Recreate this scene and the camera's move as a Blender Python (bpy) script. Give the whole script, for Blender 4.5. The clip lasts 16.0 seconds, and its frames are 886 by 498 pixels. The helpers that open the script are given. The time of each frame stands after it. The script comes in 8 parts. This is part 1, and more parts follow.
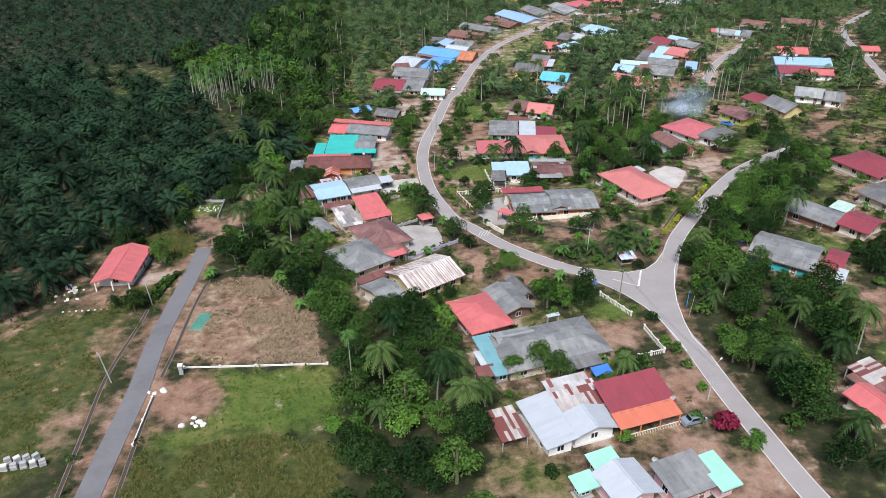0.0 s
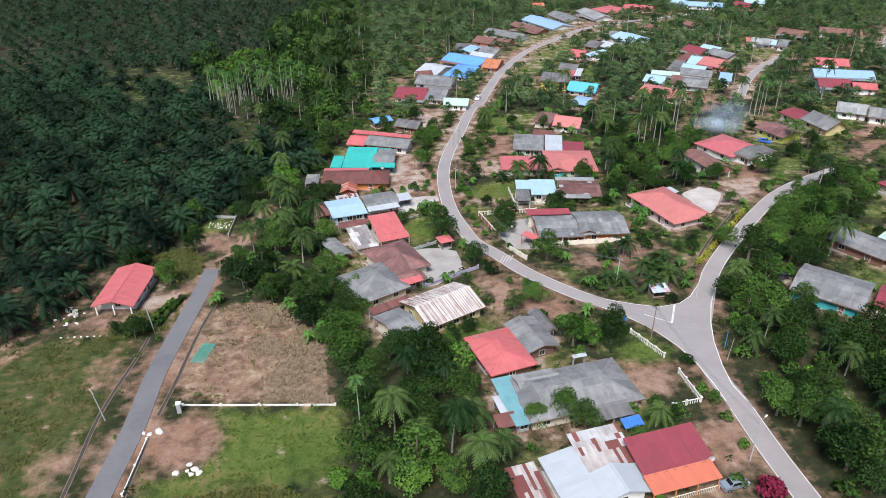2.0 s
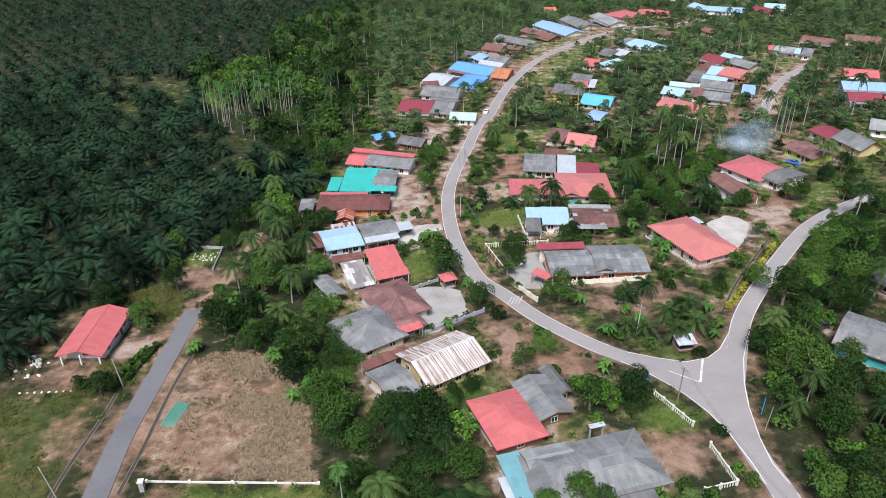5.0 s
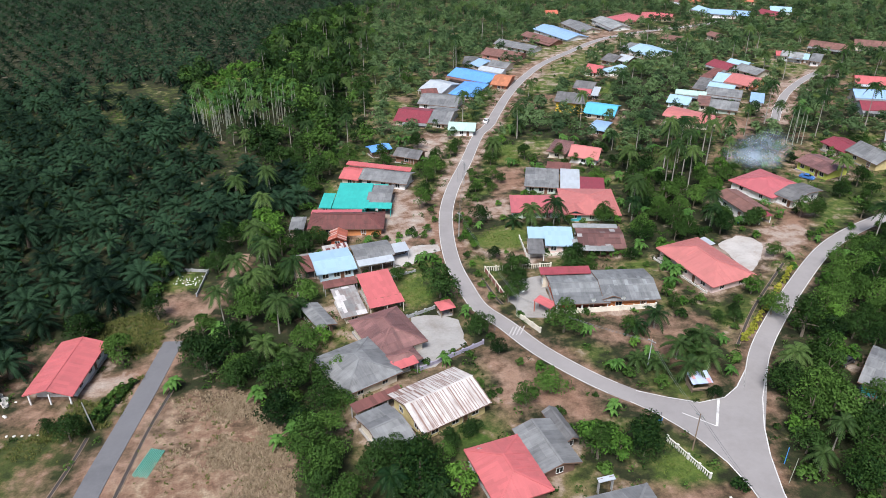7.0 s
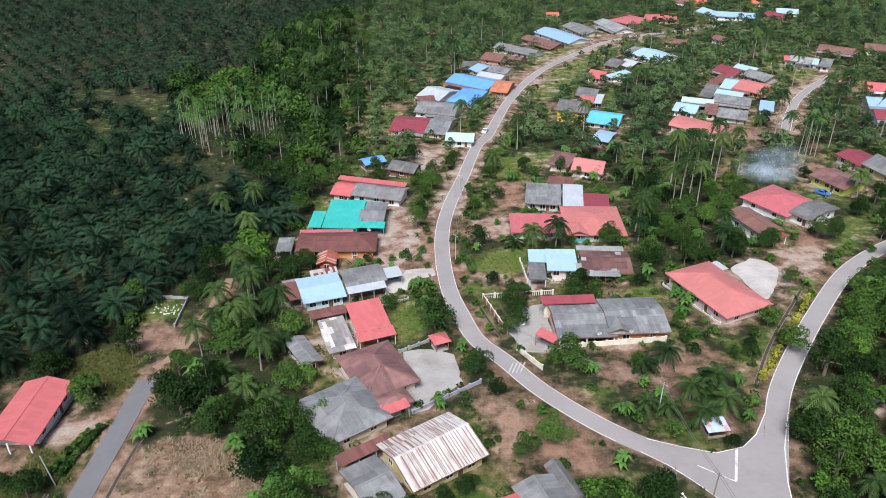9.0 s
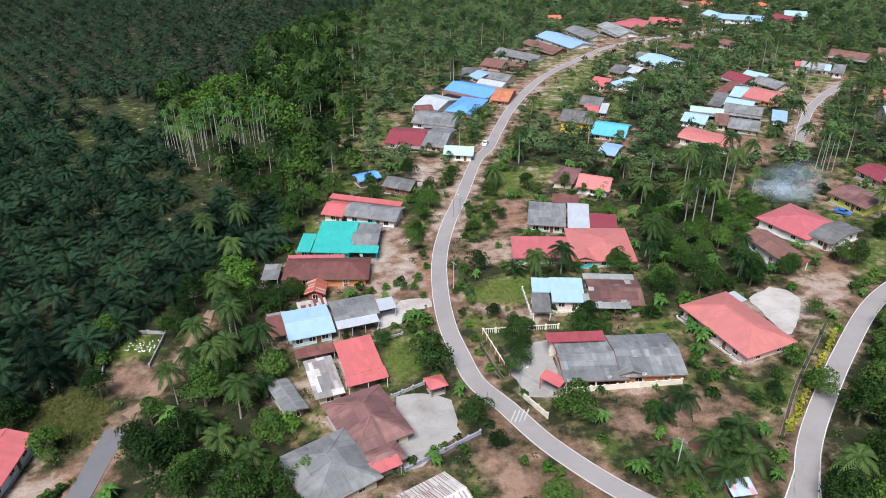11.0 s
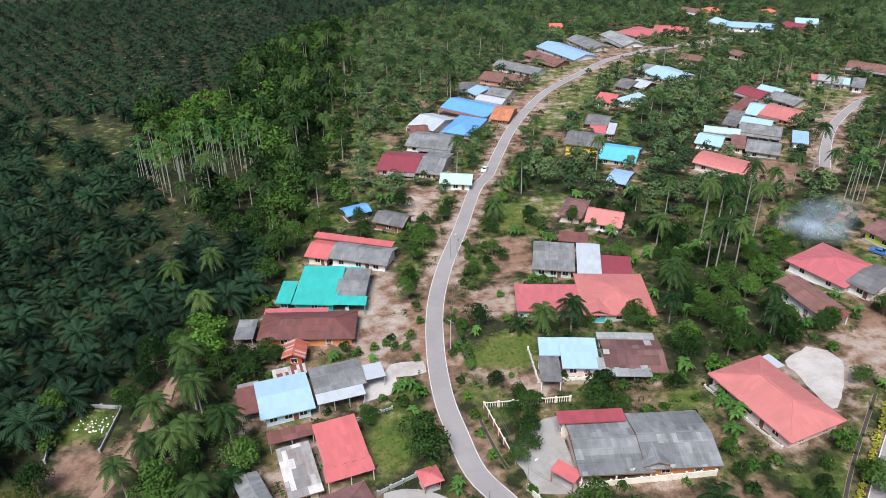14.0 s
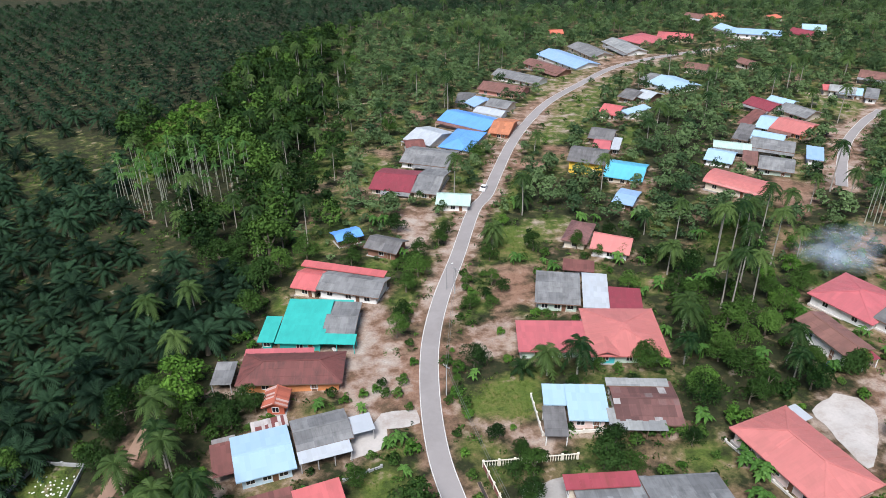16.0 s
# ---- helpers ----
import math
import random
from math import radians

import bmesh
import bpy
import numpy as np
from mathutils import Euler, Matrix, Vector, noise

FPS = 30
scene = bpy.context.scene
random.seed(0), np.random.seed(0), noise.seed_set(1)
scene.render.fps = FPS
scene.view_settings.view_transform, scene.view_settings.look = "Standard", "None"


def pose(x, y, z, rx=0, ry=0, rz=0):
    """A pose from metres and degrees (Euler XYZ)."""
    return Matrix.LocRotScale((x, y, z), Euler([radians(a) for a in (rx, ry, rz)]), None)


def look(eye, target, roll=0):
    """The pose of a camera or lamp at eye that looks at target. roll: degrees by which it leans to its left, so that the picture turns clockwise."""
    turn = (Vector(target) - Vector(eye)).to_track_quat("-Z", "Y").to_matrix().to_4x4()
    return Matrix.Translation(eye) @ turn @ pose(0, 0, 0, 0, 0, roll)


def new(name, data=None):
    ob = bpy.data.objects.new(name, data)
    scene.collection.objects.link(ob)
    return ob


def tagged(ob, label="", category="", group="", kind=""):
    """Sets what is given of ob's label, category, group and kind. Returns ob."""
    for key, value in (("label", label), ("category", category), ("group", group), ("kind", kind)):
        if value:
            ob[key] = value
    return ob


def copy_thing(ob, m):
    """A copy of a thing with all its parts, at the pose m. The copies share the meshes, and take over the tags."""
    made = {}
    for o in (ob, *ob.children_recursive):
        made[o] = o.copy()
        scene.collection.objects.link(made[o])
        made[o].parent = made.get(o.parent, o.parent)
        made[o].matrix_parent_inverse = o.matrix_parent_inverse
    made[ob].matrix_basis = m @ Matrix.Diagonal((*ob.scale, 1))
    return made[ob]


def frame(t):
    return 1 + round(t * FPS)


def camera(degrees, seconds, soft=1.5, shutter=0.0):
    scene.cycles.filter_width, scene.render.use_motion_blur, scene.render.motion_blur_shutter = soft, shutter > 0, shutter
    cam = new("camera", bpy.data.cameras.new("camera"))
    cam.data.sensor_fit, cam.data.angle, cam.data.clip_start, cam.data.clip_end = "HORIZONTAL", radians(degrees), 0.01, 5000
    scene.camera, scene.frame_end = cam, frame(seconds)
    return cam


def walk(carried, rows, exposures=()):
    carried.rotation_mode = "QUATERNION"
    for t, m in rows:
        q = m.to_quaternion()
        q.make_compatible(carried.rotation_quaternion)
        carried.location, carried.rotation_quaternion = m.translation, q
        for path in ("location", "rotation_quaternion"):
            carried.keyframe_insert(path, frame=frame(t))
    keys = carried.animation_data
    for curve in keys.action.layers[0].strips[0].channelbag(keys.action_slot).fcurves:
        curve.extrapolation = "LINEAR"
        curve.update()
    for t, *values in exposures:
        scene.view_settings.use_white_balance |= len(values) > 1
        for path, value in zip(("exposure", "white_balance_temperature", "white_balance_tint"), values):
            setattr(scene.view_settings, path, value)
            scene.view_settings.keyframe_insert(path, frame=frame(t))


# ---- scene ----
cam = camera(62.19, 16.0, soft=0.5)
PATH = [
    (0, (0.000, -0.000, 84.000), (16.580, 85.284, 34.485), 0.09),
    (0.5, (0.630, 2.864, 83.987), (16.690, 88.280, 34.528), 0.10),
    (1, (1.193, 5.578, 84.056), (16.467, 91.163, 34.640), 0.15),
    (1.5, (1.847, 8.338, 84.089), (16.331, 94.057, 34.667), 0.17),
    (2, (2.525, 11.151, 84.162), (16.222, 96.977, 34.703), 0.21),
    (2.5, (3.214, 14.049, 84.168), (16.275, 99.947, 34.661), 0.20),
    (3, (3.950, 16.933, 84.161), (16.853, 102.845, 34.637), 0.16),
    (3.5, (4.604, 19.812, 84.175), (17.525, 105.699, 34.612), 0.18),
    (4, (5.310, 22.699, 84.197), (17.899, 108.624, 34.614), 0.14),
    (6.5, (8.392, 36.562, 84.331), (20.777, 122.480, 34.683), 0.14),
    (7, (8.925, 39.215, 84.325), (21.322, 125.121, 34.661), 0.12),
    (7.5, (9.629, 41.909, 84.296), (21.981, 127.817, 34.625), 0.12),
    (8, (10.307, 44.752, 84.279), (22.634, 130.635, 34.559), 0.11),
    (8.5, (11.037, 47.710, 84.316), (23.364, 133.558, 34.535), 0.09),
    (9, (11.730, 51.026, 84.349), (24.068, 136.818, 34.473), 0.10),
    (11.5, (15.023, 67.424, 84.182), (27.236, 153.152, 34.167), -0.09),
    (12, (15.531, 70.973, 84.168), (27.824, 156.704, 34.176), -0.10),
    (12.5, (16.132, 74.585, 84.246), (28.442, 160.308, 34.244), -0.14),
    (13, (16.786, 78.207, 84.364), (29.135, 163.910, 34.339), -0.17),
    (13.5, (17.469, 81.728, 84.439), (29.838, 167.435, 34.425), -0.20),
    (14, (18.167, 85.153, 84.386), (30.554, 170.886, 34.423), -0.25),
    (14.5, (18.895, 88.531, 84.280), (31.268, 174.304, 34.380), -0.29),
    (15, (19.605, 91.903, 84.125), (32.028, 177.713, 34.301), -0.29),
    (15.5, (20.199, 95.229, 84.107), (32.680, 181.041, 34.301), -0.27),
    (16, (20.852, 98.528, 84.097), (33.375, 184.339, 34.301), -0.26),
]
walk(cam, [(t, look(eye, target, roll)) for t, eye, target, roll in PATH], ((0.0, 0.54, 6040.0, 10.5), (16.0, 0.54, 6040.0, 10.5)))

# ---- light ----
SUN_UP, SUN_AZ = 56.0, 203.0
world = bpy.data.worlds.new("sky")
scene.world = world
world.use_nodes = True
wn = world.node_tree
sky = wn.nodes.new("ShaderNodeTexSky")
sky.sky_type = "NISHITA"
sky.sun_disc = False
sky.sun_elevation = radians(SUN_UP)
sky.sun_rotation = radians(SUN_AZ)
sky.air_density, sky.dust_density, sky.ozone_density = 1.0, 2.5, 1.5
wn.links.new(sky.outputs[0], wn.nodes["Background"].inputs[0])
wn.nodes["Background"].inputs[1].default_value = 0.075
sun = new("sun", bpy.data.lights.new("sun", "SUN"))
sun.data.energy, sun.data.angle, sun.data.color = 3.9, radians(24), (1.0, 0.97, 0.93)
# sky.sun_rotation runs clockwise from +Y
az, el = radians(SUN_AZ), radians(SUN_UP)
sun.matrix_world = look((0, 0, 200), Vector((0, 0, 200)) - Vector((math.sin(az) * math.cos(el), math.cos(az) * math.cos(el), math.sin(el))))

# ---- lie of the land: a gentle tilt down ahead and up to the right ----
def gz(x, y):
    return 0.0141 * x + -0.0609 * (y - 100)


# ---- materials ----
MATS = {}


def nodes_of(name):
    m = bpy.data.materials.new(name)
    m.use_nodes = True
    nt = m.node_tree
    return m, nt, nt.nodes["Principled BSDF"]


def node(nt, kind, **inputs):
    n = nt.nodes.new(kind)
    for k, v in inputs.items():
        n.inputs[k.replace("_", " ")].default_value = v
    return n


def noise_of(nt, scale, detail=4.0, rough=0.6, vec=None):
    n = node(nt, "ShaderNodeTexNoise", Scale=scale, Detail=detail, Roughness=rough)
    if vec is None:
        tc = nt.nodes.new("ShaderNodeTexCoord")
        vec = tc.outputs["Object"]
    nt.links.new(vec, n.inputs["Vector"])
    return n.outputs["Fac"]


def ramp(nt, fac, *stops):
    r = nt.nodes.new("ShaderNodeValToRGB")
    els = r.color_ramp.elements
    while len(els) < len(stops):
        els.new(0.5)
    for e, (p, c) in zip(els, stops):
        e.position = p
        e.color = (*c, 1) if len(c) == 3 else c
    nt.links.new(fac, r.inputs[0])
    return r.outputs[0]


def mix(nt, fac, a, b, how="MIX"):
    m = nt.nodes.new("ShaderNodeMix")
    m.data_type, m.blend_type = "RGBA", how
    for sock, v in ((m.inputs[0], fac), (m.inputs[6], a), (m.inputs[7], b)):
        if isinstance(v, (int, float)):
            sock.default_value = v
        elif isinstance(v, tuple):
            sock.default_value = (*v, 1)
        else:
            nt.links.new(v, sock)
    return m.outputs[2]


def math_of(nt, op, a, b=0.0):
    m = nt.nodes.new("ShaderNodeMath")
    m.operation = op
    for sock, v in ((m.inputs[0], a), (m.inputs[1], b)):
        if isinstance(v, (int, float)):
            sock.default_value = v
        else:
            nt.links.new(v, sock)
    return m.outputs[0]


def bump(nt, bsdf, height, strength, distance=0.05):
    b = node(nt, "ShaderNodeBump", Strength=strength, Distance=distance)
    nt.links.new(height, b.inputs["Height"])
    nt.links.new(b.outputs[0], bsdf.inputs["Normal"])


def tone(c, k):
    return tuple(min(1.0, v * k) for v in c)


PATCHY = {"grey", "greypatch", "darkgrey", "palegrey", "brown", "rustpatch", "patched"}


def sheet(name, colour, stain=(0.10, 0.07, 0.05), amount=0.35, spread=0.12, rough=0.45, metal=0.0, other=None, share=0.0, size=(0.8, 2.0, 1.0)):
    """Roof sheets: tone changes from sheet to sheet, stains run down the slope, old sheets may be of another colour."""
    m, nt, p = nodes_of(name)
    uv = nt.nodes.new("ShaderNodeUVMap")
    cell = nt.nodes.new("ShaderNodeVectorMath")
    cell.operation = "FLOOR"
    dv = nt.nodes.new("ShaderNodeVectorMath")
    dv.operation = "DIVIDE"
    nt.links.new(uv.outputs[0], dv.inputs[0])
    dv.inputs[1].default_value = size
    nt.links.new(dv.outputs[0], cell.inputs[0])
    wn_ = nt.nodes.new("ShaderNodeTexWhiteNoise")
    nt.links.new(cell.outputs[0], wn_.inputs[0])
    rnd = wn_.outputs[0]
    base = ramp(nt, rnd, (0.0, tone(colour, 1 - spread)), (1.0, tone(colour, 1 + spread)))
    if name in PATCHY:
        wide = nt.nodes.new("ShaderNodeVectorMath")
        wide.operation = "DIVIDE"
        nt.links.new(uv.outputs[0], wide.inputs[0])
        wide.inputs[1].default_value = (3.1, 3.7, 1.0)
        block_ = nt.nodes.new("ShaderNodeVectorMath")
        block_.operation = "FLOOR"
        nt.links.new(wide.outputs[0], block_.inputs[0])
        wn2 = nt.nodes.new("ShaderNodeTexWhiteNoise")
        nt.links.new(block_.outputs[0], wn2.inputs[0])
        base = mix(nt, 1.0, base, ramp(nt, wn2.outputs[0], (0.0, (0.76, 0.76, 0.77)), (0.5, (1.0, 1.0, 1.0)), (1.0, (1.2, 1.2, 1.18))), "MULTIPLY")
    if other:
        pick = ramp(nt, math_of(nt, "FRACT", math_of(nt, "MULTIPLY", rnd, 7.31)), (share - 0.01, (1, 1, 1)), (share + 0.01, (0, 0, 0)))
        base = mix(nt, pick, base, other)
    mp = node(nt, "ShaderNodeMapping")
    mp.inputs["Scale"].default_value = (1.4, 0.22, 1.0)
    nt.links.new(uv.outputs[0], mp.inputs[0])
    streak = noise_of(nt, 1.0, 6.0, 0.7, mp.outputs[0])
    big = noise_of(nt, 0.35, 3.0)
    dirt = math_of(nt, "MULTIPLY", streak, big)
    f = ramp(nt, dirt, (0.20, (0, 0, 0)), (0.42, (1, 1, 1)))
    f2 = math_of(nt, "MULTIPLY", f, amount)
    col = mix(nt, f2, base, stain)
    nt.links.new(col, p.inputs["Base Color"])
    p.inputs["Roughness"].default_value = rough
    p.inputs["Metallic"].default_value = metal
    wave = node(nt, "ShaderNodeTexWave", Scale=3.0)
    wave.bands_direction = "X"
    nt.links.new(uv.outputs[0], wave.inputs["Vector"])
    bump(nt, p, wave.outputs["Fac"], 0.35, 0.03)
    MATS[name] = m
    return m


def plain(name, colour, spread=0.15, scale=1.2, rough=0.8, stain=None, amount=0.4, metal=0.0):
    m, nt, p = nodes_of(name)
    n1, n2 = noise_of(nt, scale, 5.0), noise_of(nt, scale * 9, 3.0)
    f = math_of(nt, "ADD", math_of(nt, "MULTIPLY", n1, 0.7), math_of(nt, "MULTIPLY", n2, 0.3))
    col = ramp(nt, f, (0.3, tone(colour, 1 - spread)), (0.7, tone(colour, 1 + spread)))
    if stain:
        n3 = noise_of(nt, scale * 0.6, 6.0, 0.75)
        col = mix(nt, math_of(nt, "MULTIPLY", ramp(nt, n3, (0.48, (0, 0, 0)), (0.68, (1, 1, 1))), amount), col, stain)
    nt.links.new(col, p.inputs["Base Color"])
    p.inputs["Roughness"].default_value = rough
    p.inputs["Metallic"].default_value = metal
    bump(nt, p, f, 0.25, 0.02)
    MATS[name] = m
    return m


RUST = (0.16, 0.06, 0.035)
sheet("coral", (0.49, 0.125, 0.125), (0.30, 0.09, 0.08), 0.45, 0.08)
sheet("salmonroof", (0.47, 0.16, 0.145), (0.34, 0.13, 0.11), 0.45, 0.07)
sheet("pinkroof", (0.45, 0.12, 0.13), (0.28, 0.10, 0.10), 0.45, 0.08)
sheet("maroonpink", (0.30, 0.06, 0.075), RUST, 0.4, 0.1)
sheet("maroon", (0.24, 0.045, 0.06), (0.12, 0.05, 0.045), 0.4, 0.08)
sheet("orange", (0.52, 0.15, 0.09), (0.32, 0.10, 0.05), 0.3, 0.06)
sheet("brown", (0.21, 0.105, 0.095), (0.07, 0.045, 0.04), 0.6, 0.15)
sheet("brownold", (0.145, 0.050, 0.043), (0.05, 0.028, 0.024), 0.7, 0.12, 0.7)
sheet("rustbrown", (0.20, 0.10, 0.08), (0.10, 0.06, 0.045), 0.5, 0.2)
sheet("rust", (0.17, 0.065, 0.055), (0.08, 0.04, 0.03), 0.5, 0.25, 0.7)
sheet("rustpatch", (0.13, 0.062, 0.055), (0.07, 0.035, 0.03), 0.6, 0.3, 0.7, other=(0.34, 0.32, 0.31), share=0.16, size=(1.3, 2.6, 1.0))
sheet("ruststripe", (0.43, 0.40, 0.38), RUST, 0.6, 0.15, 0.6, other=(0.16, 0.05, 0.045), share=0.42, size=(0.55, 3.1, 1.0))
sheet("rustwhite", (0.45, 0.45, 0.45), RUST, 0.6, 0.1, 0.5, other=(0.20, 0.07, 0.06), share=0.2)
sheet("patched", (0.27, 0.26, 0.25), RUST, 0.6, 0.15, 0.7, other=(0.55, 0.52, 0.50), share=0.25)
sheet("white", (0.40, 0.425, 0.455), (0.36, 0.37, 0.38), 0.3, 0.04, 0.35)
sheet("whitened", (0.56, 0.52, 0.49), (0.20, 0.11, 0.085), 0.8, 0.15, 0.7, other=(0.24, 0.15, 0.12), share=0.24, size=(0.13, 6.3, 1.0))
sheet("tin", (0.42, 0.45, 0.48), (0.35, 0.33, 0.32), 0.4, 0.08, 0.4)
sheet("grey", (0.195, 0.195, 0.195), (0.075, 0.072, 0.07), 0.7, 0.1, 0.85)
sheet("palegrey", (0.27, 0.275, 0.27), (0.11, 0.11, 0.10), 0.5, 0.1, 0.85)
sheet("greypatch", (0.185, 0.188, 0.19), (0.07, 0.07, 0.07), 0.7, 0.12, 0.85, other=(0.26, 0.27, 0.27), share=0.08)
sheet("darkgrey", (0.14, 0.135, 0.135), (0.05, 0.045, 0.04), 0.6, 0.12, 0.85)
sheet("aqua", (0.16, 0.33, 0.36), (0.12, 0.20, 0.21), 0.5, 0.08)
sheet("mint", (0.29, 0.55, 0.44), (0.3, 0.45, 0.38), 0.35, 0.06)
sheet("palegreen", (0.42, 0.55, 0.48), (0.28, 0.34, 0.30), 0.4, 0.08)
sheet("teal", (0.05, 0.40, 0.35), (0.03, 0.22, 0.19), 0.35, 0.06)
sheet("blue", (0.13, 0.32, 0.72), (0.16, 0.24, 0.42), 0.35, 0.06)
sheet("skyblue", (0.26, 0.39, 0.58), (0.35, 0.42, 0.50), 0.35, 0.05)
sheet("paleblue", (0.33, 0.47, 0.58), (0.38, 0.48, 0.54), 0.35, 0.05)
sheet("redstripe", (0.36, 0.10, 0.06), RUST, 0.5, 0.2, 0.6, other=(0.50, 0.34, 0.30), share=0.22, size=(0.5, 6.0, 1.0))
sheet("cyan", (0.12, 0.44, 0.62), (0.12, 0.30, 0.40), 0.3, 0.05)
sheet("brick", (0.42, 0.16, 0.08), (0.3, 0.12, 0.07), 0.4, 0.2, 0.9)
WALLS = {
    "white": (0.78, 0.77, 0.74), "cream": (0.66, 0.58, 0.46), "palepink": (0.74, 0.58, 0.53), "pink": (0.70, 0.42, 0.44), "yellow": (0.62, 0.50, 0.24),
    "yellowbright": (0.78, 0.50, 0.06), "lime": (0.50, 0.54, 0.10), "orange": (0.60, 0.24, 0.09), "orangered": (0.46, 0.11, 0.06), "salmon": (0.62, 0.30, 0.25),
    "paleblue": (0.52, 0.66, 0.74), "palegreen": (0.46, 0.55, 0.46), "teal": (0.04, 0.40, 0.36), "tealwall": (0.06, 0.36, 0.38), "timber": (0.17, 0.10, 0.07),
    "rustwall": (0.24, 0.12, 0.08), "grey": (0.34, 0.33, 0.32), "brick": (0.40, 0.15, 0.08),
}
for k, c in WALLS.items():
    plain("wall " + k, c, 0.08, 0.8, 0.85, tone(c, 0.45), 0.35)
plain("glass dark", (0.02, 0.024, 0.028), 0.2, 1.0, 0.12)
plain("frame white", (0.74, 0.74, 0.72), 0.05, 2.0, 0.5)
plain("door wood", (0.16, 0.08, 0.045), 0.2, 2.0, 0.55)
plain("concrete", (0.33, 0.31, 0.29), 0.18, 0.25, 0.9, (0.20, 0.17, 0.14), 0.6)
plain("concrete white", (0.45, 0.415, 0.385), 0.16, 0.25, 0.9, (0.27, 0.21, 0.17), 0.7)
plain("sand", (0.50, 0.42, 0.34), 0.12, 0.3, 0.95, (0.32, 0.24, 0.17), 0.6)
plain("asphalt", (0.285, 0.26, 0.25), 0.09, 0.12, 0.9, (0.20, 0.18, 0.172), 0.5)
plain("asphalt dark", (0.15, 0.145, 0.15), 0.10, 0.15, 0.9, (0.085, 0.085, 0.09), 0.5)
plain("road paint", (0.62, 0.60, 0.57), 0.12, 0.8, 0.7, (0.31, 0.28, 0.27), 0.75)
plain("paint worn", (0.46, 0.43, 0.41), 0.15, 1.5, 0.8, (0.30, 0.27, 0.26), 0.8)
plain("dirt", (0.26, 0.165, 0.115), 0.18, 0.3, 0.95, (0.22, 0.15, 0.09), 0.6)
plain("drain dark", (0.05, 0.04, 0.035), 0.3, 0.8, 0.9)
plain("bark", (0.17, 0.135, 0.10), 0.25, 2.0, 0.95)
plain("palm bark", (0.30, 0.27, 0.23), 0.2, 2.0, 0.95)
plain("areca bark", (0.29, 0.30, 0.23), 0.15, 1.0, 0.9)
plain("pole grey", (0.40, 0.40, 0.39), 0.1, 1.0, 0.7)
plain("steel", (0.45, 0.46, 0.47), 0.1, 2.0, 0.4, metal=0.7)


def leafy(name, dark, light, rough=0.6, thin=0.11, own=0.45):
    """Foliage: tone differs from leaf to leaf and from tree to tree; some light comes through the leaves."""
    m, nt, p = nodes_of(name)
    geo = nt.nodes.new("ShaderNodeNewGeometry")
    info = nt.nodes.new("ShaderNodeObjectInfo")
    at = nt.nodes.new("ShaderNodeAttribute")
    at.attribute_name = "tint"
    tree = math_of(nt, "FRACT", math_of(nt, "ADD", info.outputs["Random"], at.outputs["Fac"]))
    f = math_of(nt, "ADD", math_of(nt, "MULTIPLY", geo.outputs["Random Per Island"], own), math_of(nt, "MULTIPLY", tree, 1.0 - own))
    col = ramp(nt, f, (0.1, dark), (0.62, tuple((a + b) / 2 for a, b in zip(dark, light))), (1.0, light))
    nt.links.new(col, p.inputs["Base Color"])
    p.inputs["Roughness"].default_value = rough
    p.inputs["Specular IOR Level"].default_value = 0.05
    tr = nt.nodes.new("ShaderNodeBsdfTranslucent")
    nt.links.new(mix(nt, 0.5, col, (0.25, 0.35, 0.05)), tr.inputs[0])
    ms = nt.nodes.new("ShaderNodeMixShader")
    ms.inputs[0].default_value = thin
    nt.links.new(p.outputs[0], ms.inputs[1])
    nt.links.new(tr.outputs[0], ms.inputs[2])
    nt.links.new(ms.outputs[0], nt.nodes["Material Output"].inputs[0])
    MATS[name] = m
    return m


leafy("leaf", (0.006, 0.021, 0.006), (0.100, 0.185, 0.036), own=0.32)
# paler leaves for far trees: aerial haze is put into their colour
leafy("leaf far hazed", (0.026, 0.054, 0.025), (0.140, 0.210, 0.085), own=0.22)
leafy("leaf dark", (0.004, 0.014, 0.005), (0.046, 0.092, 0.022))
leafy("leaf bright", (0.026, 0.07, 0.012), (0.135, 0.26, 0.04))
leafy("leaf red", (0.10, 0.010, 0.025), (0.28, 0.03, 0.07))
leafy("leaf dry", (0.19, 0.135, 0.085), (0.36, 0.28, 0.19), 0.8)
leafy("frond", (0.007, 0.024, 0.008), (0.090, 0.138, 0.038), 0.5, own=0.3)
# oil palm green, darkened: cloud shade over the plantation is in the colour
leafy("frond oil shaded", (0.0015, 0.006, 0.004), (0.034, 0.070, 0.034), 0.7, 0.10, own=0.3)
leafy("frond areca", (0.025, 0.07, 0.018), (0.10, 0.19, 0.05), own=0.25)
leafy("banana leaf", (0.035, 0.09, 0.018), (0.12, 0.23, 0.05), 0.4)
leafy("grass blade", (0.06, 0.10, 0.018), (0.135, 0.165, 0.04), 0.8)
leafy("grass rank", (0.05, 0.072, 0.016), (0.155, 0.135, 0.05), 0.8)


# ---- small builders ----
def obj(name, bm, material, parent=None, label=""):
    me = bpy.data.meshes.new(name)
    bm.normal_update()
    bm.to_mesh(me)
    bm.free()
    for m in material if isinstance(material, (list, tuple)) else (material,):
        me.materials.append(MATS[m])
    ob = new(name, me)
    if parent is not None:
        ob.parent = parent
    if label:
        ob["label"] = label
    return ob


def part(name, bm, material, parent, label=""):
    return obj(name, bm, material, parent, label)


def thing(name, label, category, m, group="", kind=""):
    ob = new(name)
    ob.empty_display_size = 0.3
    ob.matrix_world = m
    return tagged(ob, label, category, group, kind)


